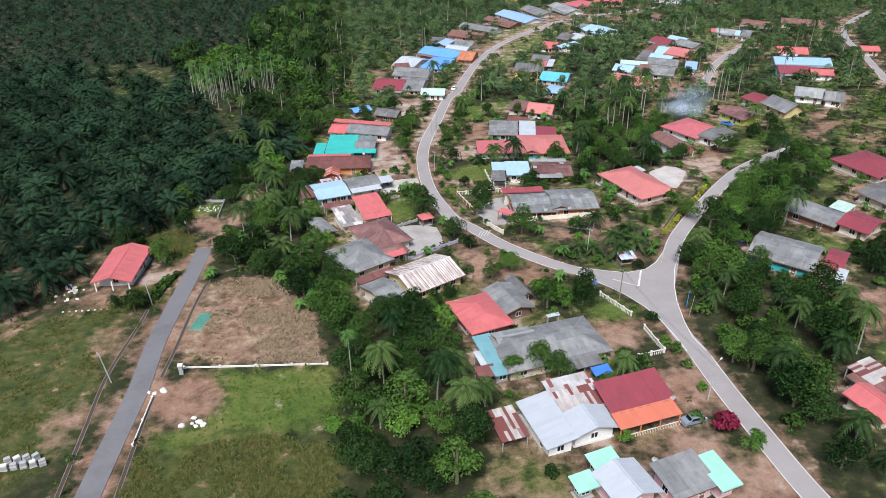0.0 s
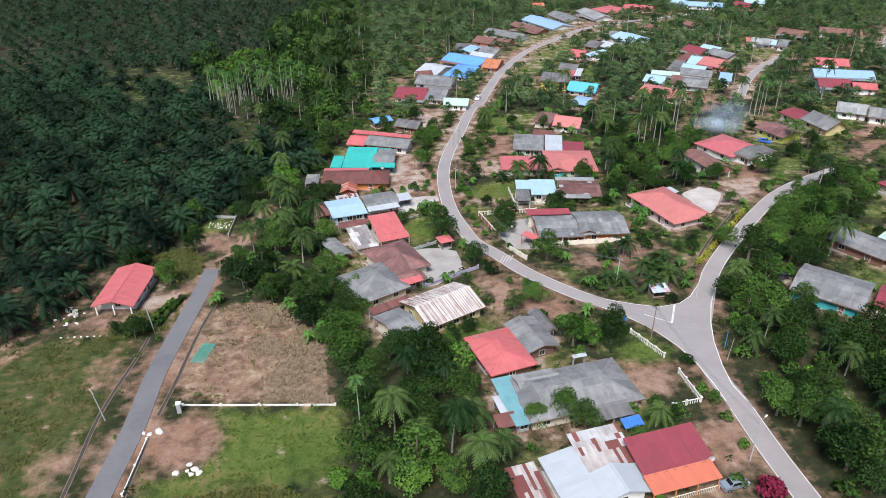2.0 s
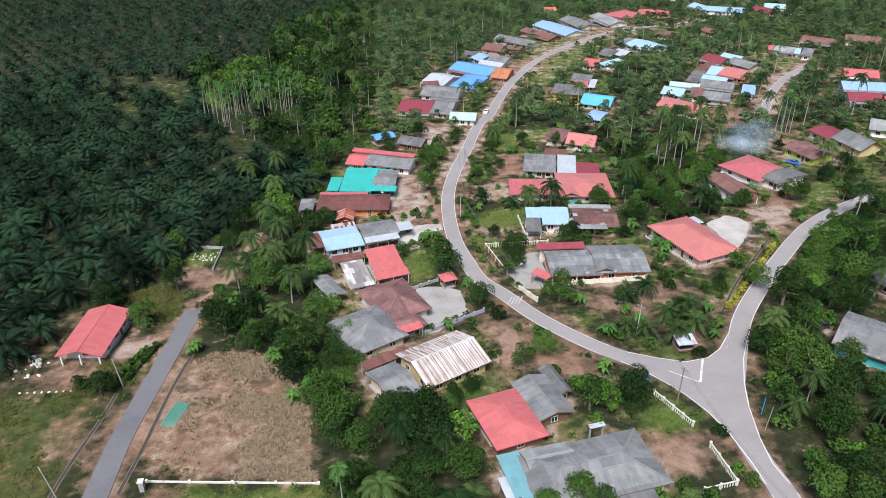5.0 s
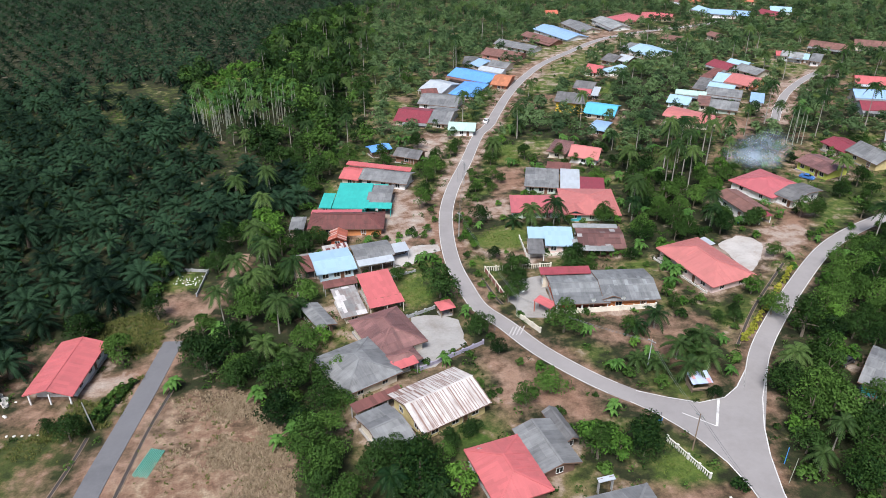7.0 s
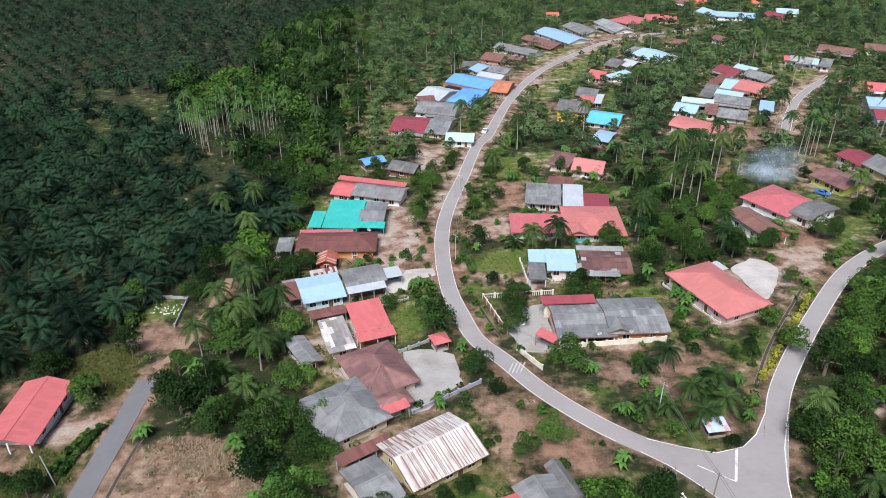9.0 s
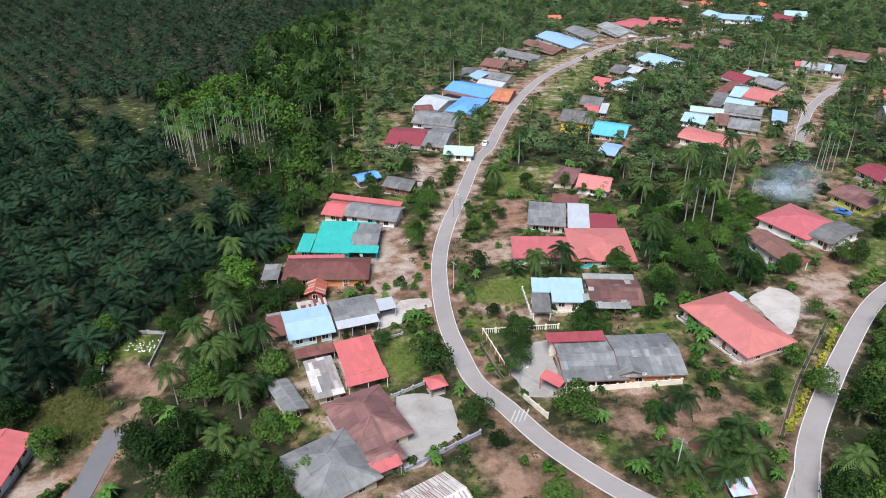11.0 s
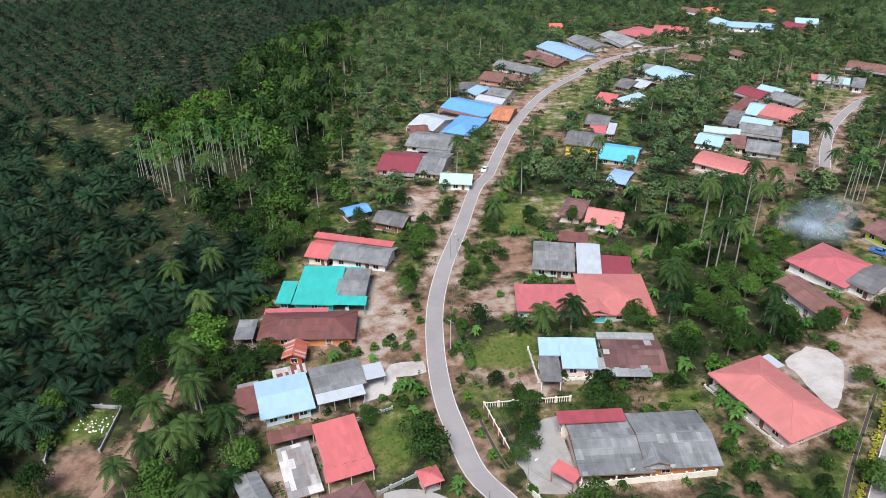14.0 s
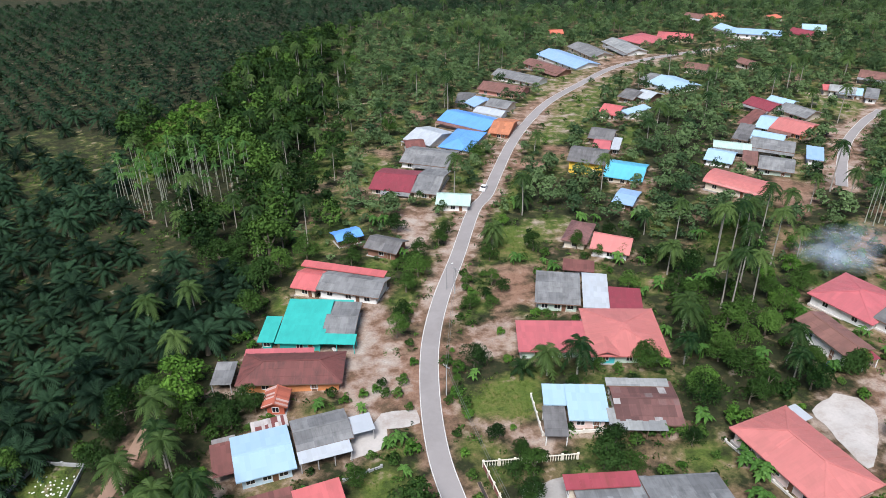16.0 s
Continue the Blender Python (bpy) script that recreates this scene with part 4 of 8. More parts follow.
h = house("house with mint green, white and grey sheet roofs", "house")
block(h, 37.6, 71.7, 12.4, 4.6, 2.8, 2.5, 0.5, "mono", "mint", "grey")
block(h, 33.3, 67.9, 12.4, 3.6, 2.9, 2.5, 0.5, "mono", "mint", "grey")
block(h, 39.0, 66.5, 12.4, 7.3, 6.8, 2.7, 1.3, "gablex", "white", "pink")
block(h, 47.2, 65.8, 12.4, 7.6, 6.4, 2.7, 1.0, "mono", "grey", "pink", win=2)
block(h, 52.2, 65.7, 12.4, 3.7, 6.3, 2.6, 0.7, "mono", "mint", "pink")
h = house("low grey hip-roofed house with an aqua sheet-roofed annex", "house")
block(h, 39.3, 101.9, 7.9, 20.3, 11.4, 2.6, 1.8, "hip", "grey", "cream")
block(h, 33.7, 104.5, 7.9, 7.6, 5.6, 2.8, 1.0, "gable", "palegrey", "grey")
block(h, 43.3, 95.0, 7.9, 7.3, 2.4, 2.3, 0.3, "open", "darkgrey", "grey")
block(h, 28.5, 100.7, 7.9, 3.5, 11.6, 2.6, 0.3, "mono", "aqua", "grey")
block(h, 27.0, 100.5, 7.9, 2.7, 3.9, 2.2, 0.3, "open", "tin", "grey")
block(h, 26.4, 96.4, 7.9, 3.6, 3.0, 2.2, 0.3, "open", "rust", "grey")
block(h, 43.3, 111.0, 7.9, 2.7, 0.8, 2.5, 0.2, "open", "white", "grey")
h = house("timber house with a bright red roof and grey main roof", "house")
block(h, 29.7, 115.4, -76.6, 12.0, 9.1, 2.4, 1.4, "hip", "coral", "timber")
block(h, 36.7, 119.5, -76.6, 10.2, 6.8, 2.4, 1.0, "gable", "grey", "timber")
block(h, 40.2, 123.8, -76.6, 7.8, 2.7, 2.3, 0.8, "gable", "darkgrey", "timber")
h = house("yellow house under a whitened weathered corrugated roof", "house")
block(h, 21.9, 133.2, 25.3, 13.6, 11.3, 2.7, 1.9, "gable", "whitened", "yellow", win=3)
block(h, 12.5, 127.3, 25.3, 6.1, 10.3, 2.6, 1.2, "gable", "grey", "cream", win=2)
block(h, 11.6, 134.9, 25.3, 9.4, 2.3, 2.6, 0.3, "open", "rust", "grey")
h = house("grey hip-roofed house with stained cement sheets", "house")
block(h, 8.6, 145.4, 26.6, 11.6, 12.6, 2.6, 2.1, "hip", "grey", "cream")
h = house("brown hip-roofed house with a front porch wing", "house")
block(h, 14.8, 155.9, 21.2, 10.8, 13.5, 2.6, 2.1, "hip", "brown", "cream")
block(h, 16.8, 146.7, 21.2, 6.5, 4.2, 2.4, 0.9, "hip", "brown", "cream")
block(h, 17.1, 144.8, 21.2, 4.8, 2.4, 2.4, 0.4, "open", "coral", "grey")
h = house("house with a stepped coral red roof and patched grey wing", "house")
block(h, 14.1, 173.2, 13.4, 7.2, 8.5, 2.8, 1.5, "mono", "coral", "cream")
block(h, 15.3, 167.2, 13.4, 7.6, 2.7, 2.5, 0.5, "open", "coral", "cream")
block(h, 7.7, 168.5, 13.4, 5.3, 10.3, 2.3, 0.8, "mono", "patched", "cream")
h = house("small grey sheet-roofed shed beside a lawn", "shed")
block(h, 1.4, 164.3, 25.3, 4.0, 9.3, 2.3, 0.6, "gablex", "grey", "timber")
h = house("house with a pale blue metal roof and grey gabled wing", "house")
block(h, 4.5, 187.6, 11.3, 9.3, 10.2, 2.7, 0.6, "gable", "paleblue", "paleblue", win=3)
block(h, 13.8, 191.7, 11.3, 9.4, 7.5, 2.6, 0.8, "gable", "grey", "cream")
block(h, -1.8, 187.4, 11.3, 3.5, 7.1, 2.4, 0.3, "open", "rust", "grey")
block(h, 5.2, 194.1, 11.3, 6.1, 2.5, 3.0, 0.2, "mono", "ruststripe", "grey")
block(h, 20.0, 191.9, 11.3, 4.8, 4.0, 2.5, 0.3, "open", "white", "grey")
block(h, 14.4, 186.2, 11.3, 8.6, 2.5, 2.4, 0.3, "open", "tin", "grey")
block(h, 6.0, 177.4, 11.3, 7.5, 2.7, 2.3, 0.3, "open", "rust", "grey")
block(h, -1.9, 190.8, 11.3, 3.8, 3.3, 2.3, 0.3, "open", "patched", "grey")
h = house("red-brown hip-roofed house with a gabled orange entrance", "house")
block(h, 8.4, 210.2, -6.7, 19.5, 9.5, 2.6, 1.8, "hip", "brownold", "orange", win=2)
block(h, 5.9, 201.7, -6.7, 4.6, 5.0, 2.4, 1.0, "gablex", "redstripe", "orangered")
block(h, 5.8, 214.9, -6.7, 13.3, 2.9, 2.9, 0.3, "mono", "pinkroof", "cream")
block(h, -4.2, 210.9, -6.7, 3.9, 6.3, 2.4, 0.4, "open", "grey", "grey")
h = house("house with bright teal sheet roofs and a grey middle roof", "house")
block(h, 10.6, 226.0, -10.8, 9.6, 14.7, 2.7, 0.8, "mono", "teal", "teal")
block(h, 3.4, 224.9, -10.8, 3.4, 8.4, 2.4, 0.4, "mono", "teal", "teal")
block(h, 18.2, 226.1, -10.8, 6.7, 12.2, 2.7, 0.5, "gable", "grey", "teal")
block(h, 17.0, 218.4, -10.8, 7.4, 3.3, 2.6, 0.2, "open", "teal", "teal")
block(h, 14.8, 233.2, -10.8, 12.2, 1.3, 2.9, 0.2, "mono", "teal", "teal")
h = house("long house with red and grey metal roofing", "house")
block(h, 11.4, 244.9, -23.2, 6.3, 9.0, 2.6, 1.4, "gable", "coral", "cream")
block(h, 21.1, 240.8, -23.2, 14.9, 9.0, 2.6, 1.4, "gable", "grey", "white", win=3)
block(h, 19.1, 246.3, -23.2, 20.6, 2.4, 3.8, 0.2, "mono", "coral", "cream")
h = house("timber house with a blue sheet roof and brown-grey gables", "house")
block(h, 20.3, 267.9, 19.9, 7.3, 5.6, 2.5, 0.8, "gable", "blue", "timber")
block(h, 30.0, 259.8, -31.0, 9.2, 7.5, 2.5, 2.6, "gable", "darkgrey", "rustwall")
h = house("maroon-roofed house with a grey wing", "house")
block(h, 36.6, 305.0, -20.5, 13.0, 15.9, 2.1, 1.9, "gable", "maroon", "cream", win=3)
block(h, 47.0, 301.4, -22.3, 8.1, 18.0, 2.1, 1.9, "gable", "grey", "cream")
h = house("long grey-roofed house with a white veranda front", "house")
block(h, 49.5, 323.8, -25.3, 16.6, 14.5, 2.1, 1.9, "gable", "grey", "white", win=3)
block(h, 52.2, 346.1, -43.6, 11.7, 15.6, 2.1, 1.9, "gable", "tin", "white")
block(h, 45.7, 337.0, 3.8, 6.8, 9.6, 2.3, 1.4, "gable", "rust", "cream")
h = house("two-part house with bright blue metal roofs", "house")
block(h, 70.2, 361.0, -42.5, 21.6, 14.3, 2.4, 1.9, "gable", "blue", "palepink", win=3)
block(h, 63.2, 339.2, -30.7, 11.3, 18.9, 2.1, 1.9, "hip", "blue", "cream")
h = house("orange brick house under construction by the road", "house")
block(h, 80.8, 351.2, -27.2, 7.9, 16.4, 2.1, 1.9, "gable", "brick", "brick")
h = house("house with white, blue and grey sheet roofs", "house")
block(h, 78.6, 385.7, -66.7, 7.6, 11.1, 2.1, 1.7, "gable", "skyblue", "cream")
block(h, 86.2, 380.7, -39.7, 10.3, 10.2, 2.2, 1.5, "gable", "grey", "cream")
block(h, 80.2, 371.6, -39.0, 12.5, 7.0, 2.1, 1.1, "gable", "tin", "white", win=3)
block(h, 74.2, 393.5, -19.7, 7.4, 15.0, 2.1, 1.9, "gable", "darkgrey", "timber")
h = house("brown-roofed house with a salmon gable wall", "house")
block(h, 93.0, 405.3, -37.2, 20.3, 13.2, 2.1, 1.9, "gable", "rustbrown", "salmon", win=3)
h = house("grey-roofed house with a white side wall", "house")
block(h, 104.7, 424.1, -47.8, 25.1, 11.4, 2.1, 1.7, "gable", "grey", "white", win=3)
h = house("house with a brown-grey roof by the far road", "house")
block(h, 122.3, 440.4, -60.5, 25.2, 10.1, 2.2, 1.5, "gable", "rustbrown", "rustwall", win=3)
h = house("large house with a pale blue metal roof and open veranda", "house")
block(h, 136.8, 454.5, -67.1, 31.4, 15.9, 2.1, 1.9, "gable", "skyblue", "white", win=3)
h = house("grey gabled house behind a small bare yard", "house")
block(h, 154.0, 470.3, -75.8, 25.7, 13.5, 2.1, 1.9, "gable", "grey", "cream", win=3)
h = house("white house with a grey-green gabled roof", "house")
block(h, 174.9, 475.8, -79.8, 27.0, 13.3, 2.1, 1.9, "gable", "palegrey", "white", win=3)
h = house("large bungalow with salmon pink hip roofs", "house")
block(h, 192.3, 493.5, -59.8, 18.5, 21.6, 2.1, 1.9, "hip", "pinkroof", "cream", win=3)
block(h, 212.4, 496.2, -27.9, 19.5, 15.3, 2.1, 1.9, "hip", "coral", "cream", win=3)
h = house("house with a pale blue metal roof and grey annex", "house")
block(h, 166.8, 395.0, -67.7, 16.3, 16.7, 2.1, 1.9, "gable", "paleblue", "white", win=3)
block(h, 162.3, 405.3, -67.0, 6.5, 15.0, 2.1, 1.9, "gable", "grey", "cream")
h = house("dark-roofed long house with white sheets", "house")
block(h, 142.9, 382.0, -51.3, 7.4, 13.6, 2.1, 1.9, "gable", "darkgrey", "timber")
block(h, 148.7, 379.6, -57.8, 7.5, 11.2, 2.1, 1.7, "gable", "tin", "timber")
h = house("small house with a salmon roof and white walls", "house")
block(h, 126.9, 362.4, -40.1, 7.8, 12.4, 2.1, 1.9, "gable", "coral", "white")
block(h, 134.4, 357.9, -77.1, 5.4, 10.6, 2.4, 1.3, "mono", "paleblue", "white")
h = house("two-storey house with yellow walls and a grey roof", "house")
block(h, 98.5, 307.3, -27.6, 12.0, 13.2, 4.5, 1.9, "gable", "darkgrey", "yellowbright")
block(h, 108.5, 322.6, -25.0, 5.8, 8.7, 2.4, 1.3, "gable", "pinkroof", "cream")
block(h, 112.8, 320.7, -27.4, 2.9, 8.7, 2.5, 1.0, "mono", "tin", "timber")
h = house("cream house with a cyan metal roof", "house")
block(h, 107.5, 297.8, -30.5, 12.0, 13.9, 2.1, 1.9, "gable", "cyan", "cream", win=3)
h = house("grey-roofed timber house among trees", "house")
block(h, 112.9, 334.0, -31.2, 8.8, 11.8, 2.1, 1.8, "gable", "darkgrey", "timber")
h = house("house with a white-blue sheet roof and pale green rear roof", "house")
block(h, 141.6, 303.6, -37.5, 8.7, 10.9, 2.2, 1.6, "gable", "paleblue", "white")
block(h, 149.6, 311.7, -27.6, 12.0, 6.3, 2.5, 0.9, "gable", "palegreen", "white")
h = house("house with a grey roof and green trimmed eave", "house")
block(h, 154.6, 293.2, -31.7, 10.5, 11.7, 2.1, 1.8, "gable", "grey", "palegreen")
block(h, 148.5, 298.2, -28.5, 4.7, 9.5, 2.4, 1.1, "mono", "rustbrown", "cream")
h = house("small white house with a pale blue roof by the lane", "house")
block(h, 170.4, 297.8, -30.5, 5.2, 9.1, 2.4, 1.1, "mono", "skyblue", "white")
h = house("orange house with a salmon corrugated roof", "house")
block(h, 181.8, 327.1, -52.3, 12.6, 15.2, 2.1, 1.9, "gable", "salmonroof", "orange", win=3)
block(h, 175.3, 333.8, -42.0, 6.1, 15.3, 2.1, 1.9, "gable", "paleblue", "white")
block(h, 171.8, 338.8, -52.3, 4.7, 14.4, 2.1, 1.7, "mono", "rust", "cream")
h = house("long grey house with a pale blue ridge roof", "house")
block(h, 163.3, 310.2, -32.7, 13.8, 10.7, 2.2, 1.6, "gable", "grey", "cream", win=3)
block(h, 159.8, 322.9, -40.0, 5.3, 13.1, 2.2, 1.6, "mono", "darkgrey", "cream")
block(h, 165.6, 316.8, -40.9, 10.5, 6.3, 3.2, 0.9, "gable", "paleblue", "cream")
h = house("row house with a maroon sheet roof", "house")
block(h, 186.3, 355.5, -65.7, 12.3, 11.2, 2.1, 1.7, "gable", "maroon", "cream", win=3)
block(h, 195.2, 357.7, -55.8, 10.2, 7.1, 2.4, 1.1, "gable", "paleblue", "cream")
h = house("grey gabled house with a cream wall", "house")
block(h, 193.9, 343.9, -65.8, 12.9, 11.4, 2.1, 1.7, "gable", "grey", "cream", win=3)
h = house("white house with a red porch roof", "house")
block(h, 224.8, 371.6, -26.6, 6.7, 8.2, 2.4, 1.2, "gable", "coral", "cream")
block(h, 229.9, 365.5, -36.5, 8.8, 10.2, 2.2, 1.5, "gable", "paleblue", "white")
block(h, 233.3, 357.3, -38.9, 5.0, 10.9, 2.4, 1.3, "mono", "grey", "white")
h = house("pale green roofed kiosk by the road", "kiosk")
block(h, 51.4, 285.5, -15.5, 9.8, 7.9, 2.4, 2.6, "gable", "palegreen", "white")
h = house("small orange-roofed house among far trees", "house")
block(h, 150.9, 524.1, -4.0, 8.0, 7.5, 2.5, 2.3, "gable", "orange", "cream")
h = house("small hut with a pale blue roof", "hut")
block(h, 99.7, 277.1, -35.5, 6.0, 10.2, 2.3, 0.6, "gable", "skyblue", "timber")
h = house("hall with a long curved salmon roof", "house")
block(h, 134.6, 279.3, -48.1, 17.7, 10.3, 2.7, 1.6, "barrel", "salmonroof", "cream")
h = house("large far house with pale blue roofs", "house")
block(h, 257.6, 489.4, -24.1, 26.3, 10.0, 2.7, 2.6, "gable", "skyblue", "white")
block(h, 248.6, 502.9, -77.6, 16.4, 10.0, 2.6, 2.6, "gable", "paleblue", "white")
h = house("far house with a red roof", "house")
block(h, 281.0, 481.3, -64.3, 13.6, 10.0, 2.6, 2.6, "gable", "maroon", "salmon")
block(h, 295.3, 493.9, -24.9, 13.0, 10.0, 2.6, 2.6, "gable", "paleblue", "white")
h = house("far house with an orange tiled roof", "house")
block(h, 263.4, 549.5, -17.9, 11.0, 8.8, 2.6, 2.6, "hip", "orange", "cream")
h = house("far small cottage with an orange roof", "house")
block(h, 296.0, 535.5, -2.7, 8.1, 7.5, 2.5, 2.6, "hip", "orange", "cream")
h = house("far cottage with a salmon brown roof", "house")
block(h, 250.2, 550.7, -50.1, 12.1, 9.6, 2.5, 2.6, "gable", "rustbrown", "cream")
h = house("far cottage with a rusty brown roof", "house")
block(h, 189.4, 420.2, -41.2, 10.4, 8.4, 2.5, 2.6, "gable", "rustbrown", "cream")
h = house("far cottage with a tan roof", "house")
block(h, 215.8, 422.5, -67.8, 9.1, 7.5, 2.5, 2.6, "gable", "rustbrown", "cream")
h = house("pink hip-roofed house beside drifting smoke", "house")
block(h, 126.4, 213.8, -64.6, 14.4, 14.6, 2.7, 1.9, "hip", "pinkroof", "white", win=2)
block(h, 131.6, 206.3, -64.6, 6.4, 13.3, 2.5, 1.0, "gable", "darkgrey", "white")
h = house("white plastered house with a faded maroon roof", "house")
block(h, 112.4, 201.5, -78.8, 13.2, 7.1, 3.3, 0.9, "gable", "rustbrown", "white", win=2)
block(h, 114.7, 195.1, 11.2, 3.8, 3.5, 2.3, 0.4, "open", "maroon", "white")
h = house("lime yellow house with a long grey roof", "house")
block(h, 151.0, 225.0, -71.0, 11.7, 10.7, 2.7, 1.1, "gable", "brown", "lime", win=3)
h = house("long house with red and grey roofs beyond the lane", "house")
block(h, 168.0, 239.7, -80.2, 10.3, 10.3, 2.6, 1.1, "gable", "maroon", "cream")
block(h, 170.2, 228.9, -80.2, 12.5, 10.0, 2.6, 2.6, "gable", "grey", "yellow", win=2)
h = house("salmon-roofed house with a white rear annex", "house")
block(h, 88.0, 172.3, -73.8, 18.9, 12.3, 2.7, 2.0, "hip", "salmonroof", "palepink", win=3)
block(h, 92.3, 181.4, -73.8, 3.8, 3.5, 2.6, 0.2, "mono", "white", "white")
h = house("pale blue roofed house with white carport and rusty wing", "house")
block(h, 59.1, 190.2, -10.4, 7.0, 8.3, 2.7, 0.8, "mono", "paleblue", "palepink", win=2)
block(h, 54.3, 193.3, -10.4, 4.3, 4.9, 2.8, 0.5, "mono", "paleblue", "white")
block(h, 52.6, 187.0, -10.4, 3.9, 7.0, 2.4, 0.2, "open", "darkgrey", "white")
block(h, 69.1, 189.1, -10.4, 11.2, 11.3, 2.5, 0.9, "gable", "rustpatch", "timber")
block(h, 66.1, 185.1, -10.4, 9.5, 5.0, 2.3, 0.3, "open", "palegrey", "timber")
block(h, 69.3, 193.6, -10.4, 11.0, 2.0, 3.3, 0.2, "mono", "palegrey", "timber")
h = house("long house with grey cement sheet roofs and orange walls", "house")
block(h, 56.0, 166.1, -4.7, 11.6, 13.0, 2.6, 1.2, "gable", "greypatch", "orangered", porch=1.5)
block(h, 66.5, 165.3, -4.7, 12.0, 12.3, 2.6, 1.4, "gable", "greypatch", "orange", win=2)
block(h, 54.9, 171.3, -4.7, 11.1, 2.7, 4.0, 0.2, "mono", "maroonpink", "cream")
block(h, 47.9, 161.3, 45.7, 2.8, 4.1, 2.3, 0.4, "open", "coral", "orangered")
block(h, 62.3, 162.9, -4.7, 4.8, 6.0, 2.6, 0.9, "gablex", "greypatch", "orange")
h = house("salmon pink hip-roofed house behind coconut palms", "house")
block(h, 73.3, 210.7, -9.3, 15.1, 16.0, 2.6, 1.5, "hip", "salmonroof", "palegreen")
block(h, 59.1, 211.9, -9.3, 13.8, 9.6, 2.3, 0.5, "mono", "pinkroof", "palegreen")
block(h, 67.9, 205.9, -9.3, 5.1, 5.0, 2.6, 1.0, "gablex", "salmonroof", "tealwall")
h = house("row house with grey, white and maroon roofs", "house")
block(h, 65.5, 229.6, -15.8, 9.8, 12.0, 2.6, 0.8, "mono", "grey", "palegreen", win=3)
block(h, 73.2, 227.0, -15.8, 5.6, 12.9, 2.6, 0.7, "mono", "tin", "white")
block(h, 78.4, 222.6, -15.8, 6.9, 8.0, 2.4, 0.6, "mono", "maroon", "timber", win=1)
h = house("brown and pink roofed cottage by a lawn", "house")
block(h, 79.2, 257.1, -30.3, 6.5, 11.5, 2.5, 1.2, "hip", "brown", "cream")
block(h, 85.0, 248.6, -30.3, 9.6, 7.7, 2.4, 2.6, "gable", "salmonroof", "white")
h = house("long shed with a rusty tin roof", "shed")
block(h, 73.5, 239.6, -18.5, 7.3, 4.9, 2.3, 0.3, "open", "rust", "timber")
h = house("teal-walled house with a long grey roof", "house")
block(h, 102.3, 125.1, -45.9, 13.9, 12.9, 2.7, 1.5, "gable", "grey", "tealwall", win=2)
block(h, 110.6, 119.1, -45.9, 4.0, 9.5, 2.5, 1.0, "gable", "maroon", "cream")
block(h, 106.2, 111.9, -45.9, 2.0, 7.0, 2.4, 0.3, "open", "tin", "grey")
h = house("long grey-roofed house with a maroon wing", "house")
block(h, 122.3, 142.7, -60.6, 13.6, 9.5, 2.5, 1.3, "gable", "grey", "rustwall")
block(h, 128.8, 134.7, -60.6, 7.6, 10.5, 2.5, 1.2, "gable", "maroon", "cream")
block(h, 130.5, 143.9, -60.6, 4.5, 5.6, 2.6, 0.3, "open", "palegreen", "cream")
h = house("red-roofed house with dark red gables", "house")
block(h, 158.8, 169.3, -74.3, 15.5, 15.4, 2.6, 1.6, "hip", "maroon", "cream")
block(h, 146.9, 147.4, -74.3, 11.2, 11.7, 2.5, 1.3, "gable", "darkgrey", "cream")
h = house("house with orange-red roof and striped tin annex", "house")
block(h, 84.5, 74.4, -77.0, 7.7, 6.0, 2.5, 1.2, "gable", "coral", "cream")
block(h, 88.4, 79.5, -77.0, 6.1, 6.5, 2.3, 0.4, "mono", "rustbrown", "grey")
block(h, 89.3, 81.7, -77.0, 5.4, 5.5, 2.6, 0.4, "open", "ruststripe", "grey")
h = house("red-roofed house by the far lane", "house")
block(h, 215.3, 270.7, -23.1, 9.2, 7.5, 2.6, 2.6, "gable", "coral", "white", win=2)
h = house("long house with a pale blue roof", "house")
block(h, 219.9, 291.3, -17.2, 24.6, 10.0, 2.6, 2.6, "gable", "skyblue", "cream")
block(h, 207.0, 278.5, -17.2, 12.8, 10.0, 2.4, 2.6, "gable", "maroon", "white")
h = house("yellow house with a coral roof", "house")
block(h, 229.6, 312.8, -22.9, 13.9, 10.0, 2.6, 2.6, "gable", "coral", "yellow", win=2)
h = house("long white house with grey roofs", "house")
block(h, 189.2, 241.3, -34.0, 10.6, 8.5, 2.6, 2.6, "gable", "palegrey", "white")
block(h, 194.3, 234.0, -34.0, 6.8, 7.5, 2.5, 2.6, "gable", "grey", "white")
h = house("small house with a coral red roof", "house")
block(h, 266.2, 306.5, -17.7, 8.5, 7.5, 2.5, 2.6, "gable", "coral", "cream")
h = house("distant house with a rusty red roof", "house")
block(h, 280.1, 379.2, -29.1, 21.2, 10.0, 2.6, 2.6, "gable", "rustbrown", "cream")
h = house("distant white-walled cottage among trees", "house")
block(h, 226.9, 366.8, -37.7, 10.1, 8.1, 2.6, 2.6, "gable", "palegrey", "white")
h = house("distant long tan-roofed house", "house")
block(h, 255.6, 381.5, -42.8, 18.0, 10.0, 2.6, 2.6, "gable", "rustbrown", "cream")

build_ground()


